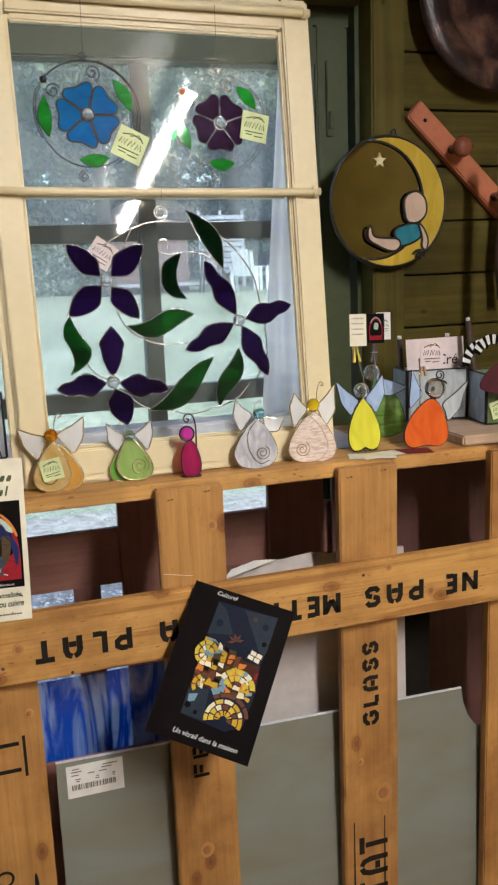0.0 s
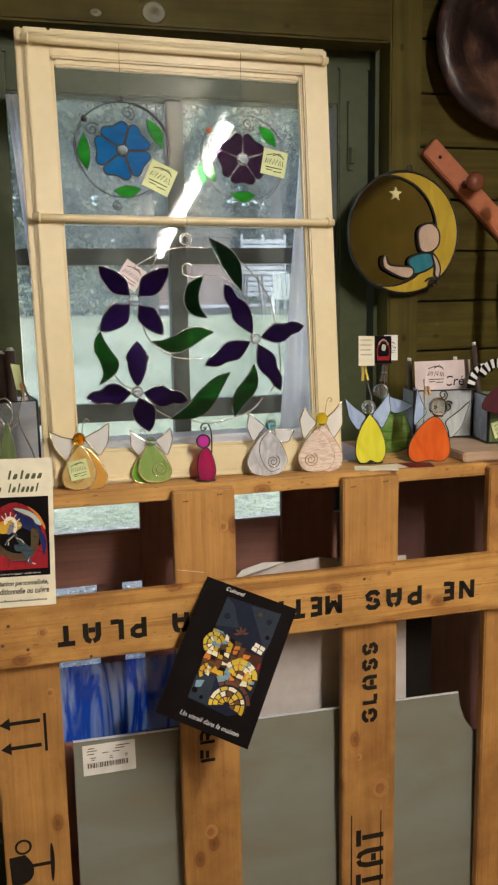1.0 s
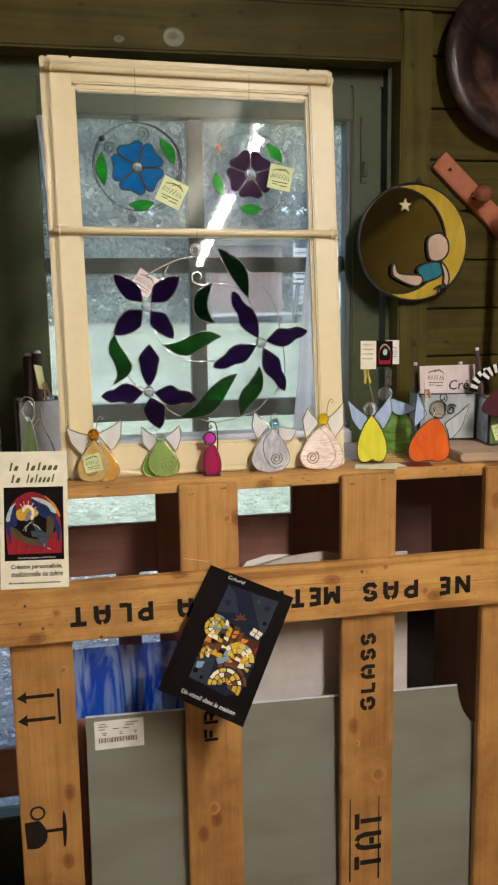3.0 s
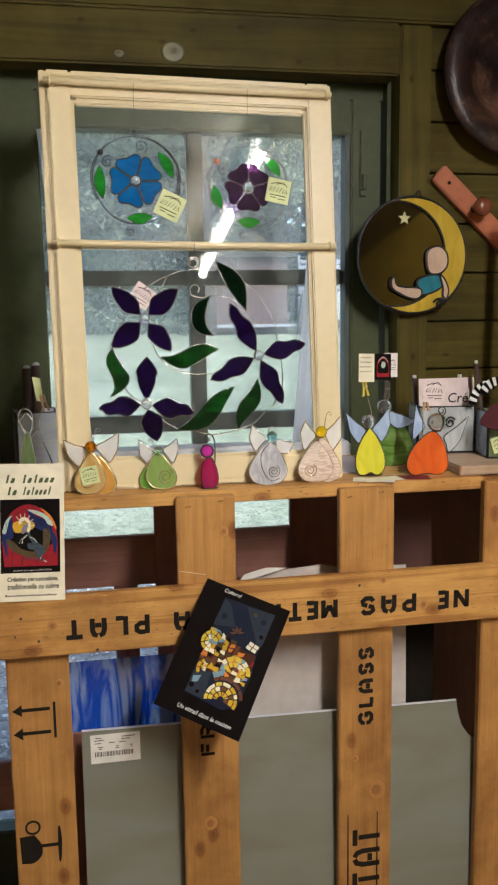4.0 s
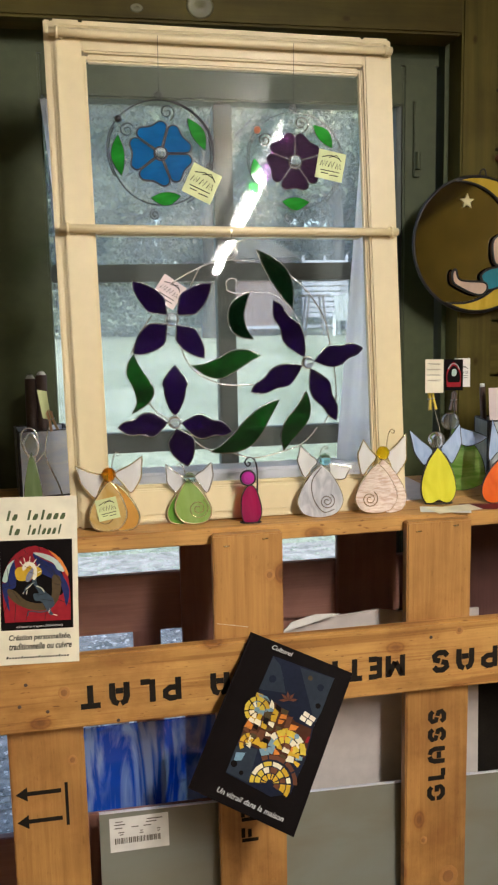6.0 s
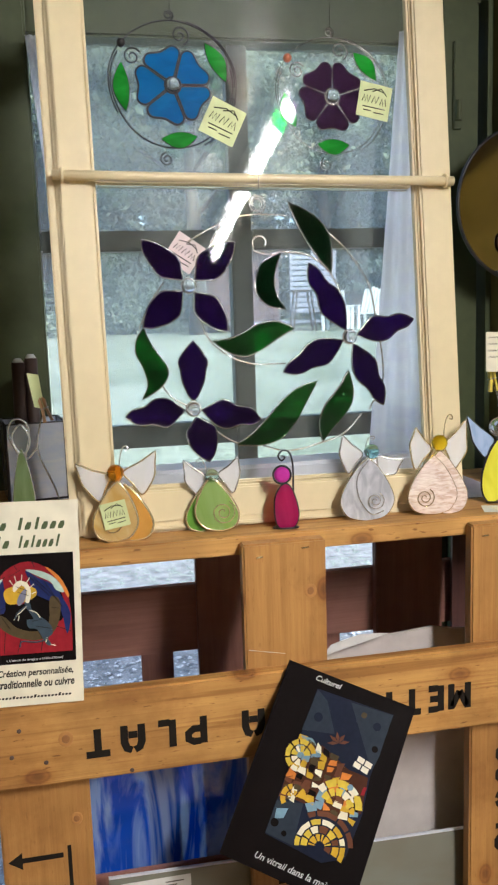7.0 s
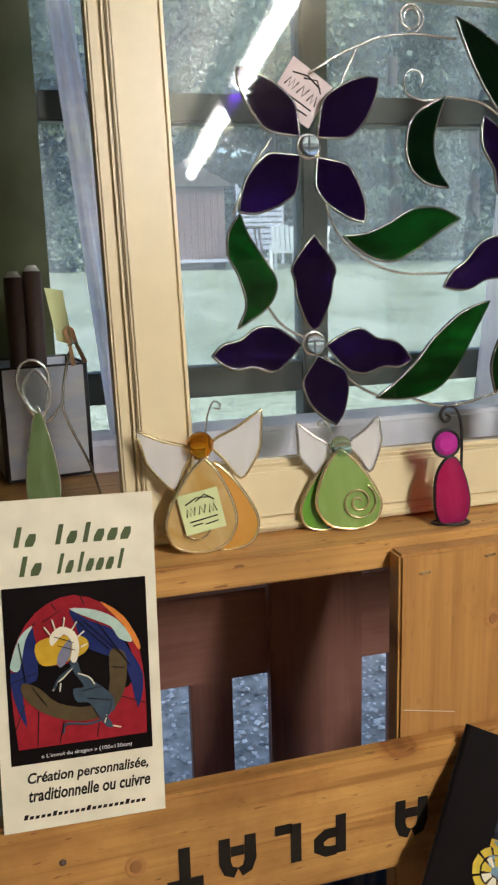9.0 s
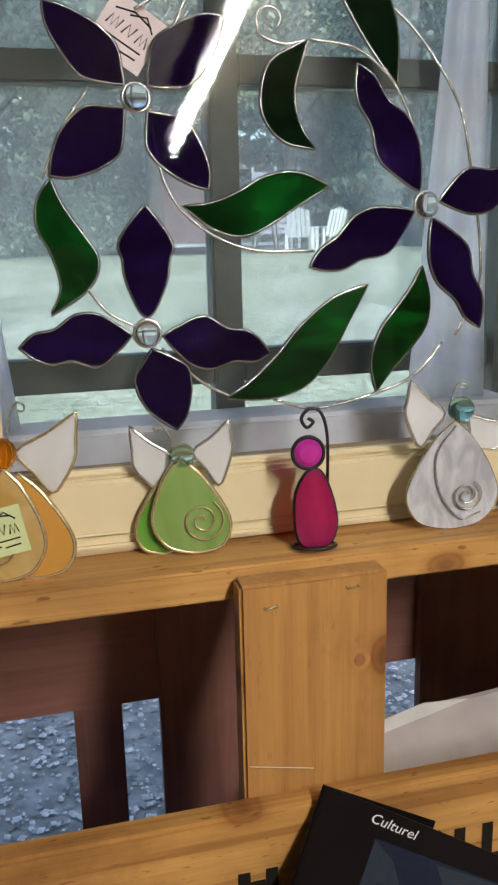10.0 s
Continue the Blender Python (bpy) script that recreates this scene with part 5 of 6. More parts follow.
tagged(part("wood_slab", box(0.90, 1.25, 1.366, 1.64, SHELF + 0.0006, SHELF + 0.02, 0.003), slab_wood), "pale planed wooden slab lying on the crate", "board")

# boxes with sticks on the slab
TOP = SHELF + 0.021


def came_box(name, x, y, z, wx, wy, h, yaw, faces, label, category):
    ob = thing(name, (x, y, z), label, category)
    m = pose(x, y, z, 0, 0, yaw)
    for (ax, ay), (bx, by), mt in (((-wx, -wy), (wx, -wy), faces[0]), ((wx, -wy), (wx, wy), faces[1]), ((wx, wy), (-wx, wy), faces[0]), ((-wx, wy), (-wx, -wy), faces[1])):
        A, B = Vector((ax, ay, 0)), Vector((bx, by, 0))
        put = lambda u, v, w=0.0, A=A, B=B: m @ (A + (B - A) * u + Vector((0, 0, v)) + Vector(((B - A).y, -(B - A).x, 0)).normalized() * w)
        pane("side", rect(0.02, 0.98, 0.003, h), put, mt, ob, 0.0, 0.003, dark_came, 0.0024)
    part("bottom", slab(rect(-wx, wx, -wy, wy), lambda u, v, w=0.0: m @ Vector((u, v, w)), 0.0, 0.003), dark_came, ob)
    return ob, m


pot, m = came_box("pencil_pot", 1.047, 1.475, TOP, 0.045, 0.045, 0.10, -10, (pale_green_opal, blue_opal), "square leaded glass pot of pale blue panes", "pot")
for k, (dx, dy, tx, ty, L) in enumerate(((-0.03, 0.02, -0.02, 0.02, 0.20), (0.0, 0.01, 0.03, 0.02, 0.22), (0.012, -0.01, 0.05, 0.01, 0.21))):
    st = thing("stick", m @ Vector((dx, dy, 0.005)), "dark brown stick with a pale tip standing in the pot", "stick", "sticks in the pot")
    a0, b0 = m @ Vector((dx, dy, 0.005)), m @ Vector((dx + tx, dy + ty, L))
    smooth(part("shaft", sweep([a0, b0], 0.0055, sides=10), dark_wood_stick, st))
    smooth(part("tip", sweep([b0, b0 + (b0 - a0).normalized() * 0.007], 0.004, sides=10), paper_white, st))
st = thing("striped_ribbon", m @ Vector((0.0, 0.0, 0.09)), "black ribbon with white lettered stripes in the pot", "ribbon")
qr = plane_put((1.035, 1.50, 1.268), (1, 0.1, 0.35), (-0.3, 0.1, 1))
for turn, du in ((0.0, 0.0), (0.35, 0.022)):
    arc = [(du + 0.055 * math.cos(2.7 - turn - 0.16 * k), 0.01 + 0.06 * math.sin(2.7 - turn - 0.16 * k)) for k in range(12)]
    inner_arc = [(du + 0.036 * math.cos(2.7 - turn - 0.16 * k), 0.01 + 0.041 * math.sin(2.7 - turn - 0.16 * k)) for k in range(12)]
    w0 = 0.003 if turn else 0.0
    part("band", slab(arc + inner_arc[::-1], qr, w0 - 0.0008, w0 + 0.0008), black_card, st)
    for k in range(1, 11, 2):
        part("stripe", slab([arc[k], arc[k + 1], inner_arc[k + 1], inner_arc[k]], qr, w0 + 0.001, w0 + 0.0014), white_ink, st)
tie = thing("maroon_cloth", (1.0, 1.42, TOP), "maroon cloth flap hanging over the pot's rim", "cloth")
part("flap", slab(closed_curve([(-0.035, 0.0), (0.0, 0.035), (0.07, 0.045), (0.09, 0.0), (0.05, -0.035), (0.0, -0.02)]), plane_put((1.0, 1.412, 1.258), (1, -0.1, 0.1), (0, 0.2, 1)), -0.002, 0.002), maroon, tie)
tag_card((0.0, 0.0), plane_put((1.018, 1.430, 1.205), (1, -0.17, 0), (0, 0, 1)), 0.034, 0.3, paper_lime, "lime-green square shop tag on the pot", 0.002)
smooth(tagged(part("long_brush", sweep([Vector((1.115, 1.55, TOP)), Vector((1.12, 1.57, 1.45)), Vector((1.125, 1.59, 1.72))], 0.012, sides=10), dark_wood_stick), "tall dark ribbed stick leaning on the wall", "stick"))
jar, m = came_box("glass_box", 0.945, 1.57, TOP, 0.065, 0.04, 0.105, -8, (grey_opal, grey_opal), "leaded box of pale grey glass panes", "box")
wire("scroll", spiral(0.945, TOP + 0.07, 0.013, 0.003, 1.5, 0.5), 0.0018, dark_came, jar, lambda u, v, w=0.0: Vector((u, 1.522 - w, v)))
for dx in (-0.055, 0.05):
    st = thing("stick", m @ Vector((dx, 0.0, 0.005)), "dark stick with a pale worn tip in the glass box", "stick", "sticks in the glass box")
    a0, b0 = m @ Vector((dx, 0.0, 0.004)), m @ Vector((dx - 0.004, 0.02, 0.165))
    smooth(part("shaft", sweep([a0, b0], 0.006, sides=10), dark_wood_stick, st))
    smooth(part("tip", sweep([b0, b0 + Vector((0, 0, 0.007))], 0.0045, sides=10), paper_white, st))
qc = plane_put((0.885, 1.552, 1.278), (1, 0.02, 0.0), (0, 0.1, 1))
sg = thing("sign_card", (0.94, 1.525, TOP), "white sign card standing in the glass box", "card")
part("card", slab(rect(0.0, 0.135, -0.08, 0.062), lambda u, v, w=0.0: qc(u, v, w - 0.004), -0.0004, 0.0004), paper_pink, sg)
writing("lettering", "Cré", qc, 0.070, 0.118, 0.006, 0.028, -0.003, ink, sg, bold=0.005, shear=0.15)

# leaded lamp box, slim figure and peg at the other end
jar, m = came_box("leaded_box", 0.035, 1.713, SHELF + 0.002, 0.047, 0.047, 0.127, 8, (box_opal, box_opal), "leaded cube of milky white glass panes with black edges", "box")
for dx, h in ((-0.019, 0.222), (0.002, 0.228)):
    st = thing("stick", m @ Vector((dx, 0.0, 0.004)), "dark stick with a torn pale tip in the leaded box", "stick", "sticks in the leaded box")
    smooth(part("shaft", sweep([m @ Vector((dx, 0.0, 0.004)), m @ Vector((dx + 0.004, 0.008, h))], 0.0105, sides=10), dark_wood_stick, st))
    smooth(part("tip", sweep([m @ Vector((dx + 0.004, 0.008, h)), m @ Vector((dx + 0.004, 0.008, h + 0.007))], 0.0095, sides=10, taper=0.5), paper_white, st))
a, q = figure("glass_angel", 0.028, 1.50, "slim pale green glass angel with a clear drop head", -5, 3)
pane("body", drop(0.0, 0.0, 0.030, 0.112), q, pale_green_opal, a, 0.0, edge=lead, edge_r=0.0012)
pane("head", closed_curve([(0.0, 0.145), (0.012, 0.128), (0.008, 0.108), (-0.004, 0.108), (-0.012, 0.128)]), q, sash_glass, a, 0.0, 0.006, lead, 0.0018, "clear glass drop")
wire("arm", [(-0.002, 0.10, 0), (-0.016, 0.13, 0), (-0.012, 0.15, 0), (0.002, 0.153, 0), (0.012, 0.138, 0), (0.006, 0.10, 0), (0.012, 0.10, 0), (0.024, 0.115, 0)], 0.0014, lead, a, q)
wire("clip_wire", [(0.057, 0.0, 0), (0.045, 0.05, 0), (0.025, 0.10, 0), (0.024, 0.125, 0), (0.032, 0.16, 0)], 0.0012, lead, a, q)
peg(q, 0.036, 0.166, 0.0, clip_wood, "pale wooden clothes peg on a wire", 0.25)
lc = part("lime_card", slab([(0.022, 0.17), (0.036, 0.166), (0.030, 0.215), (0.014, 0.218)], q, -0.0003, 0.0003), paper_lime)
tagged(lc, "folded pale lime card held by a peg", "card")
wc = thing("white_tag", (-0.05, 1.52, SHELF), "white shop card standing beside the leaded box", "card")
qw = plane_put((-0.085, 1.51, SHELF + 0.001), (1, 0.1, 0), (0, 0.1, 1))
part("card", slab([(0, 0), (0.05, 0), (0.055, 0.09), (0.03, 0.10), (0.0, 0.085)], qw, -0.0004, 0.0004), paper_white, wc)
strokes("bars", qw, 0.006, 0.045, 0.03, 0.06, 5, 0.0006, ink, wc, 0.1, (0, 3))

# ---- poster ----
poster = thing("poster", (0.031, 1.30, 0.974), "cream shop poster with a picture of arched stained glass", "poster")
pq = plane_put((-0.0265, 1.3055, 0.976), (1, -0.012, -0.03), (0.03, 0.135, 1))
pw, ph = 0.122, 0.252
part("sheet", slab(rect(0, pw, 0, ph), pq, -0.0004, 0.0004), paper_cream, poster)
def minims(u0, u1, v, h, count, tall):
    """Slanting bars and short blocks in place of the shop's lettering."""
    step = (u1 - u0) / count
    lean = lambda a, b: (a + 0.28 * b, v + b)
    for i in range(count):
        a = u0 + step * (i + 0.5)
        if i in tall:
            part("bar", slab([lean(a - 0.17 * step, 0.0), lean(a + 0.19 * step, 0.0), lean(a + 0.12 * step, h), lean(a - 0.24 * step, h)], pq, 0.0005, 0.0008), ink_olive, poster)
        else:
            part("bar", slab([lean(a - 0.36 * step, 0.0), lean(a + 0.22 * step, 0.0), lean(a + 0.33 * step, 0.3 * h), lean(a + 0.24 * step, 0.62 * h), lean(a - 0.24 * step, 0.62 * h), lean(a - 0.4 * step, 0.26 * h)], pq, 0.0005, 0.0008), ink_olive, poster)


for u0, u1, v, n, tall in ((0.015, 0.035, ph - 0.035, 2, (0,)), (0.045, 0.105, ph - 0.035, 6, (0, 2)), (0.018, 0.038, ph - 0.057, 2, (0,)), (0.046, 0.098, ph - 0.057, 7, (0, 2, 6))):
    minims(u0, u1, v, 0.0150, n, tall)
part("picture_ground", slab(rect(0.008, 0.114, 0.052, 0.187), pq, 0.0005, 0.0008), black_card, poster)
def print_shape(name, pts, layer, mat):
    w = 0.0009 + 0.0002 * layer
    part(name, slab(closed_curve(pts, 3), pq, w, w + 0.0001), mat, poster)


print_shape("picture_arch", [(0.014, 0.064), (0.014, 0.064), (0.110, 0.064), (0.110, 0.064), (0.110, 0.105), (0.105, 0.138), (0.091, 0.162), (0.060, 0.178), (0.031, 0.167), (0.014, 0.140), (0.011, 0.110)], 0, red_ink)
print_shape("picture_night", [(0.020, 0.112), (0.029, 0.150), (0.034, 0.130), (0.053, 0.126), (0.068, 0.146), (0.098, 0.138), (0.100, 0.106), (0.086, 0.100), (0.060, 0.088), (0.036, 0.098)], 1, black_card)
for pts in ([(0.056, 0.167), (0.071, 0.157), (0.088, 0.148), (0.099, 0.132), (0.109, 0.110), (0.104, 0.085), (0.097, 0.116), (0.083, 0.128), (0.066, 0.138), (0.060, 0.155)], [(0.029, 0.156), (0.022, 0.147), (0.017, 0.125), (0.011, 0.123), (0.013, 0.102), (0.021, 0.081), (0.019, 0.106), (0.024, 0.114), (0.031, 0.120)]):
    print_shape("picture_blue", pts, 2, blue_ink)
print_shape("picture_pale", [(0.056, 0.168), (0.075, 0.165), (0.092, 0.155), (0.102, 0.138), (0.092, 0.141), (0.086, 0.151), (0.071, 0.159)], 3, pale_ink)
print_shape("picture_pale", [(0.029, 0.158), (0.019, 0.150), (0.012, 0.132), (0.012, 0.126), (0.018, 0.126), (0.023, 0.147)], 3, pale_ink)
print_shape("picture_orange", [(0.079, 0.171), (0.096, 0.158), (0.107, 0.137), (0.106, 0.131), (0.095, 0.152)], 3, orange_ink)
print_shape("picture_yellow", [(0.030, 0.143), (0.043, 0.148), (0.064, 0.146), (0.069, 0.138), (0.062, 0.131), (0.042, 0.126), (0.032, 0.129)], 3, gold_ink)
print_shape("picture_khaki", [(0.019, 0.115), (0.031, 0.110), (0.044, 0.097), (0.066, 0.091), (0.082, 0.100), (0.084, 0.130), (0.091, 0.133), (0.097, 0.125), (0.094, 0.100), (0.081, 0.083), (0.057, 0.081), (0.034, 0.090), (0.020, 0.104)], 4, olive_ink)
print_shape("picture_grey", [(0.054, 0.128), (0.060, 0.127), (0.063, 0.117), (0.073, 0.109), (0.085, 0.097), (0.086, 0.086), (0.080, 0.083), (0.085, 0.073), (0.079, 0.074), (0.073, 0.085), (0.067, 0.094), (0.058, 0.096), (0.056, 0.106), (0.064, 0.107), (0.057, 0.119)], 5, dusk_ink)
print_shape("picture_grey", [(0.048, 0.137), (0.056, 0.145), (0.055, 0.132), (0.048, 0.124), (0.045, 0.128)], 5, grey_ink)
print_shape("picture_white", [(0.041, 0.149), (0.049, 0.155), (0.059, 0.150), (0.062, 0.138), (0.059, 0.127), (0.055, 0.129), (0.057, 0.141), (0.051, 0.149), (0.042, 0.141)], 6, paper_cream)
for pts in ([(0.085, 0.092), (0.080, 0.082), (0.067, 0.078), (0.050, 0.080), (0.047, 0.073)], [(0.057, 0.124), (0.046, 0.116), (0.042, 0.108)]):
    wire("picture_line", [(a, b, 0.0026) for a, b in pts], 0.0009, dusk_ink, poster, pq)
for pts in ([(0.043, 0.173), (0.046, 0.168)], [(0.064, 0.178), (0.067, 0.170)], [(0.080, 0.171), (0.086, 0.162)], [(0.012, 0.116), (0.030, 0.122)], [(0.030, 0.135), (0.046, 0.138)], [(0.022, 0.152), (0.031, 0.160)], [(0.086, 0.098), (0.110, 0.088)], [(0.020, 0.098), (0.013, 0.080)], [(0.048, 0.082), (0.044, 0.065)], [(0.075, 0.082), (0.072, 0.066)], [(0.030, 0.092), (0.028, 0.066)]):
    wire("leading", [(a, b, 0.0012) for a, b in pts], 0.0004, ink, poster, pq)
for pts in ([(0.041, 0.150), (0.037, 0.156)], [(0.045, 0.153), (0.043, 0.161)], [(0.051, 0.155), (0.052, 0.162)], [(0.057, 0.152), (0.061, 0.158)], [(0.061, 0.146), (0.066, 0.150)], [(0.063, 0.138), (0.068, 0.140)],
            [(0.057, 0.124), (0.049, 0.116), (0.044, 0.113)], [(0.047, 0.112), (0.046, 0.106)], [(0.044, 0.112), (0.041, 0.107)], [(0.080, 0.083), (0.078, 0.077)], [(0.084, 0.074), (0.090, 0.072)], [(0.060, 0.118), (0.068, 0.114), (0.072, 0.108)]):
    wire("picture_line", [(a, b, 0.0027) for a, b in pts], 0.0006, paper_cream, poster, pq)
for pts in ([(0.060, 0.160), (0.084, 0.134)], [(0.066, 0.158), (0.094, 0.128)], [(0.076, 0.156), (0.099, 0.120)], [(0.018, 0.146), (0.022, 0.116)], [(0.044, 0.148), (0.058, 0.142)], [(0.046, 0.141), (0.059, 0.136)], [(0.062, 0.104), (0.078, 0.106)], [(0.066, 0.098), (0.084, 0.094)], [(0.050, 0.168), (0.036, 0.160)], [(0.026, 0.112), (0.036, 0.096)], [(0.070, 0.090), (0.074, 0.082)], [(0.086, 0.120), (0.095, 0.118)]):
    wire("leading", [(a, b, 0.0026) for a, b in pts], 0.0003, ink, poster, pq, round_it=False)
writing("caption", "« L'envol du dragon » (100x130cm)", pq, 0.030, 0.098, 0.0545, 0.0585, 0.0009, white_ink, poster)
writing("lettering", "Création personnalisée,", pq, 0.019, 0.110, 0.034, 0.045, 0.0005, ink, poster, bold=0.028, shear=0.2)
writing("lettering", "traditionnelle ou cuivre", pq, 0.019, 0.111, 0.022, 0.032, 0.0005, ink, poster, bold=0.028, shear=0.2)
strokes("address_bars", pq, 0.014, 0.107, 0.009, 0.0128, 22, 0.0005, ink, poster, 0.3, (0, 5, 11, 18))

# ---- booklet stuck to the board by one corner ----
c_tl, c_tr, c_br = Vector((0.366, 1.306, 0.991)), Vector((0.509, 1.228, 0.941)), Vector((0.390, 1.150, 0.738))
e1, e2 = c_tr - c_tl, c_tr - c_br
kw, kh = e1.length, e2.length
kq = plane_put(c_tl + (c_br - c_tr), e1, e2)
book = thing("booklet", c_tl, "black glossy booklet with a stained-glass cover picture", "booklet")
part("front_cover", slab(rect(0, kw, 0, kh), kq, -0.0008, 0.0008), black_card, book)
ev = (c_tl - kq(0, 0)).normalized()
turn_back = Matrix.Rotation(radians(30), 3, ev)
k2 = plane_put(kq(0, 0), turn_back @ e1, ev)
if k2(kw, kh * 0.5).y < kq(kw, kh * 0.5).y:
    k2 = plane_put(kq(0, 0), turn_back.transposed() @ e1, ev)
part("back_cover", slab(rect(0.001, kw * 0.62, 0, kh), k2, -0.0008, 0.0008), black_card, book)
PRINT = 0.0010
pu = lambda a: kw * a
pv = lambda b: kh * b
def cover(name, pts, layer, mat):
    part(name, slab([(pu(a), pv(b)) for a, b in pts], kq, PRINT + 0.0002 * layer, PRINT + 0.0002 * layer + 0.0001), mat, book)


def cover_fan(ca, cb, radii, t0, t1, n, layer, mats, seed):
    """Rings of small curved pieces round a centre, with dark gaps for the leading."""
    rr = random.Random(seed)
    at = lambda r, t: (ca + r * math.cos(t), cb + kw / kh * r * math.sin(t))
    for r0, r1 in zip(radii, radii[1:]):
        cut = [t0 + (t1 - t0) * (k + rr.uniform(-0.25, 0.25)) / n for k in range(n + 1)]
        for a, b in zip(cut, cut[1:]):
            if b - a < 0.08:
                continue
            m = (a + b) / 2
            q = 0.007 / max(r1, 0.03)
            cover("cover_piece", [at(r0 + 0.006, a + q), at(r1 - 0.004, a + q), at(r1 - 0.003, m), at(r1 - 0.004, b - q), at(r0 + 0.006, b - q), at(r0 + 0.006, m)], layer, mats[rr.randrange(len(mats))])


cover("cover_sky", [(0.26, 0.17), (0.50, 0.16), (0.70, 0.15), (0.85, 0.21), (0.87, 0.43), (0.84, 0.61), (0.865, 0.93), (0.275, 0.915)], 0, night_ink)
cover("cover_ray", [(0.545, 0.912), (0.862, 0.928), (0.857, 0.71), (0.838, 0.635)], 1, dim_ink)
cover("cover_ray", [(0.28, 0.912), (0.375, 0.875), (0.505, 0.735), (0.265, 0.695)], 1, dim_ink)
cover("cover_ray", [(0.262, 0.335), (0.45, 0.37), (0.475, 0.17), (0.262, 0.175)], 1, dim_ink)
cover("cover_ground", [(0.262, 0.64), (0.45, 0.66), (0.68, 0.60), (0.83, 0.60), (0.86, 0.43), (0.70, 0.36), (0.50, 0.37), (0.27, 0.37)], 1, umber_ink)
for pts in ([(0.27, 0.668), (0.36, 0.674), (0.41, 0.648), (0.30, 0.652)], [(0.46, 0.372), (0.52, 0.395), (0.56, 0.365), (0.50, 0.34)], [(0.28, 0.30), (0.36, 0.32), (0.35, 0.27), (0.29, 0.25)]):
    cover("cover_piece", pts, 2, sky_ink)
rng = random.Random(4)
for r in range(9):
    for c in range(9):
        a0, b0 = 0.27 + 0.064 * c, 0.365 + 0.034 * r - 0.004 * c
        if b0 > 0.66 - 0.05 * max(0, c - 4) or b0 < 0.36:
            continue
        j = lambda: rng.uniform(-0.011, 0.011)
        cover("cover_piece", [(a0 + j(), b0 + j()), (a0 + 0.054 + j(), b0 + j()), (a0 + 0.054 + j(), b0 + 0.028 + j()), (a0 + j(), b0 + 0.028 + j())], 2, (brown_ink, brown_ink, gold_ink, orange_ink, paper_cream, olive_ink, sky_ink, gold_ink, black_card)[rng.randrange(9)])
Y, Wt, Br, Og = yellow_ink, paper_cream, brown_ink, orange_ink
cover_fan(0.32, 0.575, (0.02, 0.075, 0.12), 0.4, 5.0, 6, 3, (Y, Y, gold_ink, Wt), 1)
cover_fan(0.68, 0.415, (0.07, 0.13, 0.19), 0.3, 2.9, 5, 4, (Y, Y, Y, Wt, gold_ink), 5)
cover_fan(0.37, 0.375, (0.012, 0.055, 0.10), 0.6, 3.9, 5, 4, (gold_ink, gold_ink, Y, olive_ink), 7)
cover_fan(0.80, 0.455, (0.015, 0.07), 1.2, 5.0, 5, 5, (gold_ink, Y, Wt), 6)
cover_fan(0.655, 0.215, (0.03, 0.085, 0.14, 0.185), -0.25, 3.5, 7, 3, (Y, gold_ink, Wt, gold_ink, Wt, Br), 8)
cover_fan(0.66, 0.22, (0.19, 0.235), 0.3, 2.5, 4, 3, (Br,), 9)
for a0, b0 in ((0.70, 0.625), (0.762, 0.618), (0.715, 0.655), (0.775, 0.648)):
    cover("cover_piece", [(a0, b0), (a0 + 0.052, b0 - 0.006), (a0 + 0.056, b0 + 0.02), (a0 + 0.004, b0 + 0.026)], 4, Wt)
for k in range(5):
    t = 0.5 + k * 0.75
    cover("cover_leaf", [(0.55, 0.70), (0.55 + 0.045 * math.cos(t - 0.3), 0.70 + 0.03 * math.sin(t - 0.3)), (0.55 + 0.085 * math.cos(t), 0.70 + 0.055 * math.sin(t)), (0.55 + 0.045 * math.cos(t + 0.3), 0.70 + 0.03 * math.sin(t + 0.3))], 5, Br)
cover("cover_piece", [(0.815, 0.51), (0.84, 0.515), (0.842, 0.555), (0.82, 0.55)], 3, red_ink)
for ca, cb, r, mt in ((0.35, 0.783, 0.034, night_ink), (0.813, 0.739, 0.024, black_card), (0.30, 0.236, 0.03, black_card), (0.731, 0.525, 0.022, sky_ink), (0.779, 0.845, 0.03, night_ink), (0.664, 0.875, 0.022, olive_ink), (0.388, 0.205, 0.02, black_card)):
    cover("cover_dot", [(ca + r * math.cos(t * 0.524), cb + kw / kh * r * math.sin(t * 0.524)) for t in range(12)], 6, mt)
writing("lettering", "Culturel", kq, pu(0.24), pu(0.44), pv(0.952), pv(0.98), PRINT, white_ink, book, bold=0.0, shear=0.25)
writing("lettering", "Un vitrail dans la maison", kq, pu(0.245), pu(0.87), pv(0.050), pv(0.082), PRINT, white_ink, book, bold=0.002, shear=0.25)

# ---- things on the wall ----
moon = thing("moon_mirror", (0.93, 1.72, 1.62), "round glass mirror with a yellow crescent moon and a small figure", "mirror")
mq = plane_put((0.926, 1.715, 1.621), (1, 0.03, -0.02), (0.0, 0.03, 1))
MR = 0.137
circ = lambda cx, cy, r, n=40, a0=0.0, a1=2 * math.pi: [(cx + r * math.cos(a0 + (a1 - a0) * k / n), cy + r * math.sin(a0 + (a1 - a0) * k / n)) for k in range(n + (0 if a1 - a0 > 6.28 else 1))]
pane("mirror_glass", circ(0, 0, MR), mq, mirror_glass, moon, 0.0, 0.005, dark_came, 0.0035)
RO, RI, tips = MR - 0.002, 0.1225, (radians(112), radians(240 - 360))
ic = (-0.0414, 0.0029)
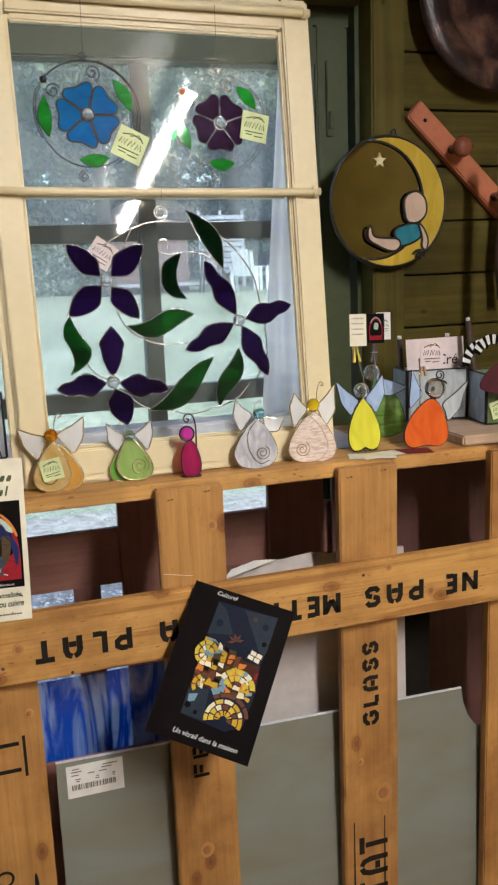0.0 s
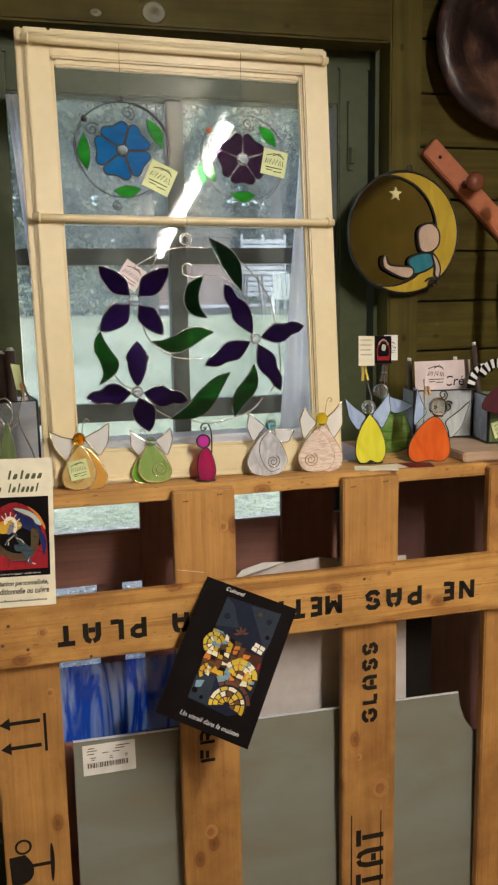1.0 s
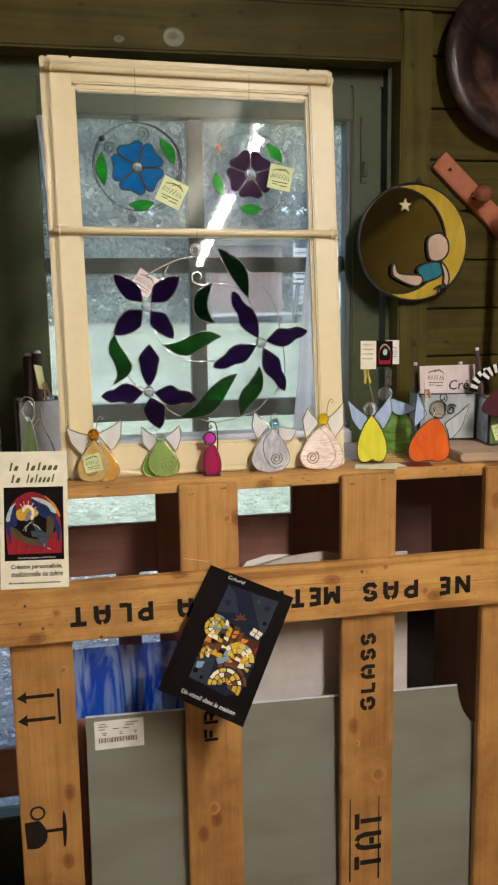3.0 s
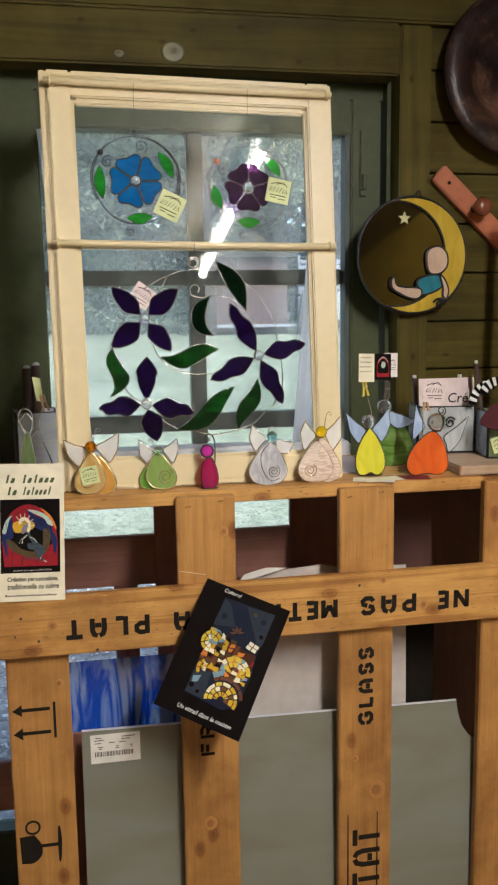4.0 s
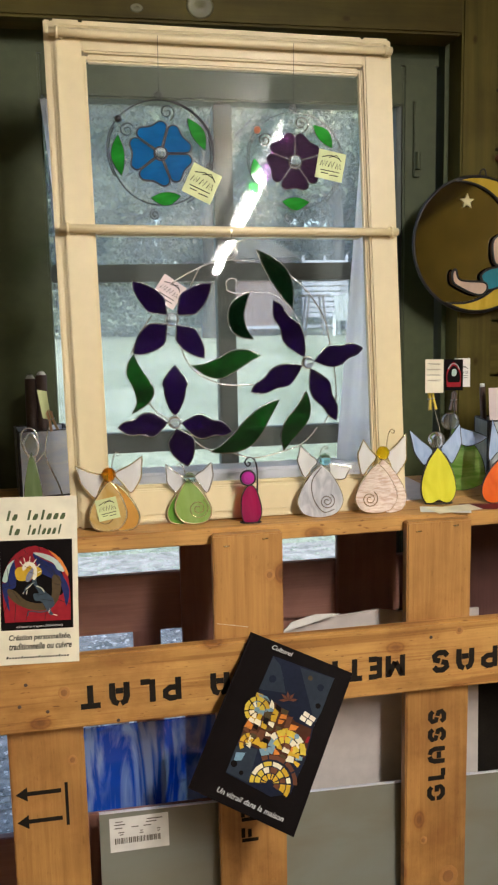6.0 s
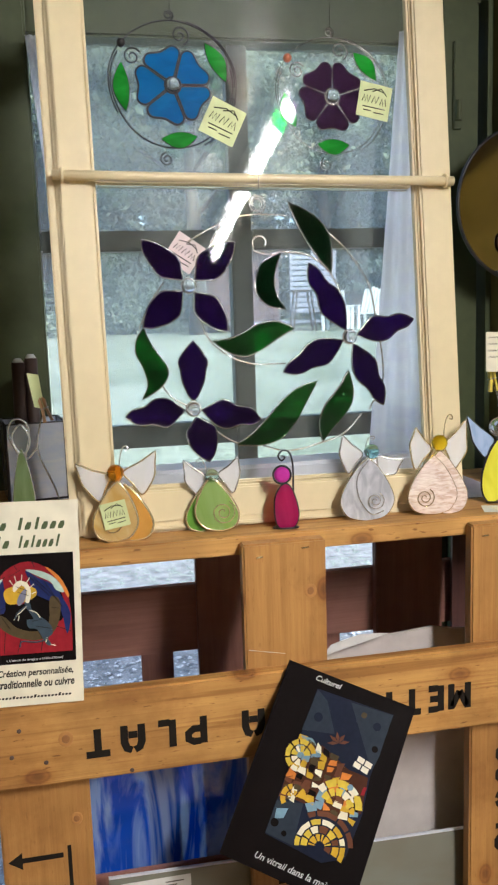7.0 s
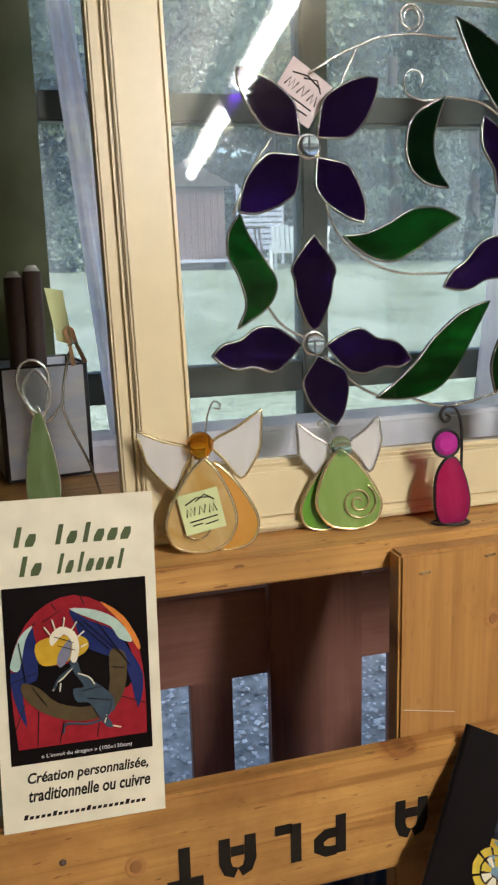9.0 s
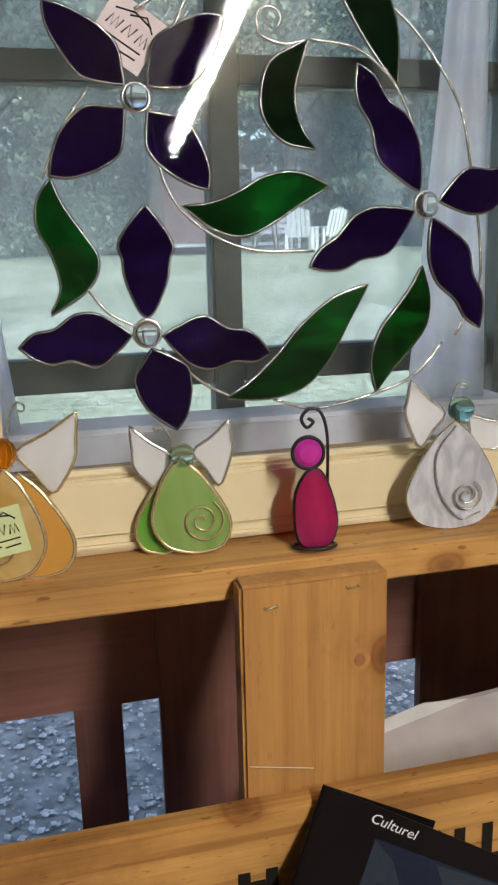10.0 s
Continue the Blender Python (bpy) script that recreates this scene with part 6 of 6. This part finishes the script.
ia = [math.atan2(RO * math.sin(a) - ic[1], RO * math.cos(a) - ic[0]) for a in tips]
outer = circ(0, 0, RO, 30, tips[1], tips[0])
inner = circ(ic[0], ic[1], RI, 30, ia[0], ia[1])[1:-1]
pane("crescent", outer + inner, mq, moon_yellow, moon, 0.006, 0.003, dark_came, 0.0028)
pane("star", [((0.016 if k % 2 == 0 else 0.007) * math.cos(math.pi / 2 + k * math.pi / 5) - 0.024, (0.016 if k % 2 == 0 else 0.007) * math.sin(math.pi / 2 + k * math.pi / 5) + 0.086) for k in range(10)], mq, opal("pale_yellow_glass", (0.8, 0.74, 0.4), (0.86, 0.8, 0.5), 0.95), moon, 0.005, 0.003, None)
pane("head_shape", closed_curve([(0.034, 0.009), (0.061, 0.023), (0.083, 0.008), (0.086, -0.020), (0.071, -0.039), (0.050, -0.043), (0.036, -0.032)]), mq, skin_glass, moon, 0.010, 0.003, dark_came, 0.0026)
pane("shirt_shape", closed_curve([(0.009, -0.061), (0.030, -0.048), (0.066, -0.046), (0.0705, -0.074), (0.026, -0.092), (0.014, -0.077)]), mq, teal_glass, moon, 0.010, 0.003, dark_came, 0.0026)
pane("arm_shape", closed_curve([(0.067, -0.046), (0.080, -0.057), (0.089, -0.080), (0.084, -0.100), (0.075, -0.093), (0.075, -0.074)]), mq, skin_glass, moon, 0.013, 0.003, dark_came, 0.0026)
pane("leg_shape", closed_curve([(-0.057, -0.058), (-0.050, -0.052), (-0.043, -0.0705), (-0.0205, -0.075), (0.014, -0.077), (0.0205, -0.090), (0.009, -0.1015), (-0.011, -0.100), (-0.039, -0.088), (-0.055, -0.077)]), mq, skin_glass, moon, 0.013, 0.003, dark_came, 0.0026)
for k in range(5):
    t = -0.4 - 0.62 * k
    wire("bow", [(0.068, -0.100, 0.013), (0.068 + 0.011 * math.cos(t), -0.100 + 0.011 * math.sin(t), 0.016), (0.068 + 0.02 * math.cos(t + 0.25), -0.100 + 0.02 * math.sin(t + 0.25), 0.013)], 0.0022, dark_came, moon, mq)
wire("hanger", [(0.005, MR, 0), (0.008, MR + 0.012, 0), (0.016, MR + 0.014, 0), (0.020, MR - 0.002, 0)], 0.0016, dark_came, moon, mq)
smooth(part("stem", sweep([mq(0.0, 0.09, -0.003), mq(0.0, 0.09, -0.018)], 0.006), dark_came, moon))

rack = thing("peg_rack", (1.1, 1.74, 1.74), "slanting terracotta wooden rack with round brown knobs", "coat rack")
A, B = Vector((0.998, 1.745, 1.818)), Vector((1.235, 1.745, 1.60))
dr = (B - A).normalized()
rq = plane_put(A, dr, Vector((-dr.z, 0, dr.x)))
L = (B - A).length
bm = box(0, L, -0.024, 0.024, -0.0115, 0.011, 0.003)
for v in bm.verts:
    v.co = rq(*v.co)
part("rail", bm, terracotta, rack)
smooth(part("screw_hole", lathe([(0.0, 0.0012), (0.004, 0.001), (0.0045, 0.0)], Matrix.Translation(rq(0.036, 0.0, 0.011)) @ pose(0, 0, 0, 90, 0, 0), 12), ink, rack))
for s in (0.125, 0.275):
    smooth(part("knob", lathe([(0.010, 0.0), (0.009, 0.022), (0.013, 0.030), (0.020, 0.038), (0.0225, 0.048), (0.018, 0.058), (0.008, 0.062)], Matrix.Translation(rq(s, 0.0, 0.0105)) @ pose(0, 0, 0, 90, 0, 0), 20), knob_wood, rack))
plate = thing("copper_plate", (1.17, 1.72, 2.03), "large dark copper round plate hung on the wall", "plate")
pm = Matrix.Translation((1.178, 1.752, 2.035)) @ pose(0, 0, 0, 86, 0, 4)
smooth(part("dish", lathe([(0.0, 0.018), (0.09, 0.017), (0.115, 0.026), (0.13, 0.05), (0.165, 0.055), (0.188, 0.05), (0.192, 0.043), (0.185, 0.03), (0.12, 0.0), (0.0, 0.0)], pm, 48), copper_brown, plate))
smooth(tagged(part("hanging_strap", sweep([rq(0.275, 0.0, 0.045) + Vector((0, 0, -0.23)) * (k / 8) + Vector((0.004 * math.sin(k), 0, 0)) for k in range(9)], 0.012, sides=8), dark_wood_stick), "dark braided strap hanging from the rack's knob", "strap"))

# ---- outdoors ----
bm = bmesh.new()
level = lambda y: 0.0 if y < 6 else 1.12 * min(1.0, ((y - 6) / 11.0)) ** 1.15 + max(0.0, y - 17) * 0.02
ys = [-700, -200, -60, -20, -6, 1.92, 3, 4, 5, 6, 7, 8, 9, 10.5, 12, 13.5, 15, 16.5, 18, 21, 25, 32, 45, 80, 200, 700]
rows = []
for y in ys:
    half = 30 + abs(y) * 2
    rows.append([bm.verts.new((-half + 2 * half * k / 24, y, level(min(y, 30)) - 0.12)) for k in range(25)])
for a, b in zip(rows, rows[1:]):
    for k in range(24):
        bm.faces.new((a[k], a[k + 1], b[k + 1], b[k]))
structure("ground", bm, lawn_mat, "pale mown lawn rising to a line of trees")
bm = bmesh.new()
rows = [[bm.verts.new((x, y, level(y) - 0.112 + 0.006 * math.sin(5 * x))) for x in np.linspace(-9, 14, 24)] for y in np.linspace(1.93, 5.7, 12)]
for a, b in zip(rows, rows[1:]):
    for k in range(23):
        bm.faces.new((a[k], a[k + 1], b[k + 1], b[k]))
structure("gravel_yard", bm, gravel_mat, "grey gravel yard in front of the lawn")
nr = np.random.RandomState(3)


def stones(n, x0, x1, y0, y1, small, spread, mat, sink):
    verts, faces = [], []
    for i in range(n):
        x, y = nr.uniform(x0, x1), y0 + (y1 - y0) * nr.rand() ** 1.2
        r = small + spread * nr.rand() ** 2
        zz = level(y) - sink
        k0 = len(verts)
        a = nr.rand() * 6.3
        for k in range(4):
            verts.append((x + r * math.cos(a + k * 1.57) * nr.uniform(0.7, 1.2), y + r * math.sin(a + k * 1.57), zz + nr.uniform(-0.2, 0.3) * r))
        verts += [(x, y, zz + r * 0.45)]
        faces += [(k0, k0 + 1, k0 + 4), (k0 + 1, k0 + 2, k0 + 4), (k0 + 2, k0 + 3, k0 + 4), (k0 + 3, k0, k0 + 4)]
    me = bpy.data.meshes.new("gravel")
    me.from_pydata(verts, [], faces)
    me.materials.append(mat)
    return new("gravel", me)


tagged(stones(17000, -0.9, 2.0, 2.0, 4.9, 0.005, 0.011, stone_mat, 0.106), "loose grey gravel stones in the yard", "gravel", kind="stuff")
tagged(stones(16000, -1.6, 3.6, 4.6, 9.5, 0.006, 0.016, clod_mat, 0.114), "pale stones and tufts scattered over the lawn's edge", "gravel", kind="stuff")


def leaves(centre, radii, n, size, rs, droop=0.0):
    """Many small leaf cards in uneven clumps inside an ellipsoid."""
    n, size = int(n * 2.2), size * 0.62
    c, rad = np.array(centre), np.array(radii)
    k = max(6, n // 60)
    d = rs.normal(size=(k, 3))
    d /= np.linalg.norm(d, axis=1)[:, None]
    clumps = d * (0.45 + 0.55 * rs.rand(k, 1) ** 0.5)
    p = clumps[rs.randint(0, k, n)] + rs.normal(size=(n, 3)) * 0.13
    p = c + p * rad
    a = rs.normal(size=(n, 3))
    a /= np.linalg.norm(a, axis=1)[:, None]
    a[:, 2] -= droop
    b = np.cross(a, rs.normal(size=(n, 3)))
    b /= np.linalg.norm(b, axis=1)[:, None] + 1e-9
    s = size * (0.6 + 0.8 * rs.rand(n, 1))
    v = np.concatenate([p - a * s, p + b * s * 0.55, p + a * s, p - b * s * 0.55], 1).reshape(-1, 3)
    return v, np.arange(4 * n).reshape(-1, 4)


def leaf_mesh(name, lots, mat, parent):
    vs, fs, o = [], [], 0
    for v, f in lots:
        vs.append(v), fs.append(f + o)
        o += len(v)
    me = bpy.data.meshes.new(name)
    me.from_pydata((np.concatenate(vs) - np.array(base_of(parent) if parent else (0, 0, 0))).tolist(), [], np.concatenate(fs).tolist())
    me.materials.append(mat)
    ob = new(name, me)
    ob.parent = parent
    return ob


def tree(x, y, h, spread, mat, seed, trunk_r=0.16, conifer=False, label=""):
    rs = np.random.RandomState(seed)
    g = level(min(y, 30)) - 0.15
    ob = thing("tree", (x, y, g), label, "tree", "trees beyond the lawn")
    trunk = smooth(part("trunk", sweep([Vector((x + 0.05 * math.sin(k), y, g + h * 0.85 * k / 8)) for k in range(9)], trunk_r, sides=10, taper=0.25), bark, ob))
    lots = []
    if conifer:
        for k in range(15):
            f = k / 14
            zc, rr = g + 0.25 + (h - 0.3) * f, spread * (1.02 - f) + 0.12
            lots.append(leaves((x, y, zc), (rr, rr, 0.22), int(60 + 420 * (1 - f)), 0.14, rs, 0.5))
    else:
        for k in range(7):
            a = k * 2.4 + rs.rand()
            z0 = g + h * (0.32 + 0.06 * k)
            e = Vector((x + math.cos(a) * spread * 0.6, y + math.sin(a) * spread * 0.6, z0 + h * 0.18))
            smooth(part("limb", sweep([Vector((x, y, z0)), Vector((x, y, z0)).lerp(e, 0.5) + Vector((0, 0, 0.15)), e], trunk_r * 0.35, taper=0.3), bark, trunk))
            lots.append(leaves(e, (spread * 0.62, spread * 0.62, h * 0.16), 800, 0.13, rs))
        lots.append(leaves((x, y, g + h * 0.75), (spread, spread, h * 0.27), 2600, 0.14, rs))
    leaf_mesh("crown", lots, mat, ob)
    return ob


tree(2.75, 18.3, 7.5, 2.6, foliage_a, 1, 0.2, label="broad-leaved tree with a dark trunk")
tree(-0.4, 20.5, 8.5, 3.0, foliage_b, 2, 0.22, label="tall grey-green leafy tree")
tree(6.6, 21.5, 8.0, 2.8, foliage_a, 3, 0.2, label="broad-leaved tree behind the garden chairs")
tree(9.2, 20.0, 9.0, 2.7, foliage_c, 4, 0.2, True, "dark spruce with drooping branches")
tree(7.9, 23.0, 10.0, 2.9, foliage_c, 5, 0.2, True, "dark spruce with layered branches")
tree(-3.6, 22.0, 8.0, 3.0, foliage_a, 6, 0.2, label="broad-leaved tree at the lawn's edge")
tree(12.5, 22.0, 9.0, 3.0, foliage_a, 7, 0.2, label="broad-leaved tree at the lawn's edge")
rs = np.random.RandomState(11)
hedge = thing("hedge", (1.0, 19.5, 1.0), "ragged pale green hedge along the lawn", "hedge", kind="stuff")
leaf_mesh("leaves", [leaves((x, 20.0 + rs.uniform(-0.5, 0.5), 1.35 + rs.uniform(0, 0.4)), (1.1, 0.8, 0.95), 700, 0.09, rs) for x in np.arange(-4.5, 3.2, 0.9)], foliage_b, hedge)
woods = thing("far_woods", (3.0, 28.0, 1.0), "dense far wood of mixed green trees", "woods", kind="stuff")
leaf_mesh("leaves", [leaves((x, 28 + rs.uniform(-1.5, 1.5), 2.0 + 3.2 * r + rs.uniform(-0.6, 0.6)), (2.2, 1.6, 2.1), 900, 0.2, rs) for x in np.arange(-10, 22, 2.1) for r in range(4)] + [leaves((x, 32, 2.0 + 3.0 * r), (2.6, 1.2, 2.4), 700, 0.34, rs) for x in np.arange(-12, 26, 2.2) for r in range(4)], foliage_b, woods)
# red shed
shed = thing("shed", (3.7, 19.4, 1.05), "weathered dark red boarded garden shed", "shed")
part("wall", box(3.05, 4.7, 18.9, 20.6, 1.0, 2.75), shed_red, shed)
for k in range(11):
    part("board", box(3.05 + 0.15 * k + 0.003, 3.05 + 0.15 * (k + 1) - 0.003, 18.87, 18.899, 1.05, 2.72), shed_red, shed)
bm = bmesh.new()
vs = [bm.verts.new((x, y, z)) for x, z in ((2.85, 2.75), (3.87, 3.3), (4.9, 2.75)) for y in (18.7, 20.8)]
for f in ((0, 1, 3, 2), (2, 3, 5, 4), (0, 2, 4), (1, 3, 5), (0, 1, 5, 4)):
    bm.faces.new([vs[i] for i in f])
part("roof", bm, bark, shed)
# pale slatted wall of a terrace with its edge
terrace = thing("terrace_screen", (5.2, 18.8, 1.2), "pale grey slatted screen with white terrace edge", "screen")
for k in range(11):
    part("slat", box(4.95, 6.0, 18.82, 18.84, 1.42 + 0.118 * k, 1.42 + 0.118 * k + 0.09), grey_boards, terrace)
for x in (4.95, 5.45, 5.97):
    part("upright", box(x, x + 0.06, 18.85, 18.91, 1.1, 2.8), grey_boards, terrace)
part("terrace_edge", box(2.95, 5.6, 18.2, 18.8, 1.19, 1.25), grey_boards, terrace)


def garden_chair(x, y, yaw, label):
    g = level(y) - 0.12
    ob = thing("garden_chair", (x, y, g), label, "chair", "white garden chairs")
    m = pose(x, y, g, 0, 0, yaw) @ Matrix.Scale(0.8, 4)
    def p(name, bm):
        bmesh.ops.transform(bm, matrix=m, verts=bm.verts[:])
        return part(name, bm, white_plastic, ob)
    p("seat", box(-0.3, 0.3, -0.3, 0.3, 0.40, 0.45, 0.01))
    for k in range(5):
        bm = box(-0.29 + 0.12 * k, -0.19 + 0.12 * k, 0.0, 0.03, 0.0, 0.75 - 0.02 * abs(k - 2) * 2, 0.008)
        bmesh.ops.transform(bm, matrix=pose(0, 0.28, 0.42, -18, 0, 0), verts=bm.verts[:])
        p("back_slat", bm)
    for sx in (-0.34, 0.34):
        p("armrest", box(sx - 0.06, sx + 0.06, -0.34, 0.36, 0.62, 0.655, 0.01))
        for sy in (-0.28, 0.28):
            p("leg", box(sx - 0.04, sx + 0.04, sy - 0.03, sy + 0.03, 0.0, 0.62, 0.006))
    return ob


garden_chair(5.72, 17.8, 150, "white wooden garden armchair on the lawn")
garden_chair(6.4, 18.2, 200, "white wooden garden armchair beside the screen")
table = thing("garden_table", (5.0, 18.0, 1.1), "small dark garden table with splayed legs", "table")
part("top", box(4.72, 5.28, 17.75, 18.25, 1.86, 1.9), bark, table)
for x0, x1 in ((4.85, 4.75), (5.15, 5.25)):
    for yy in (17.85, 18.15):
        part("leg", sweep([Vector((x0, yy, 1.86)), Vector((x1, yy, 1.02))], 0.025), bark, table)
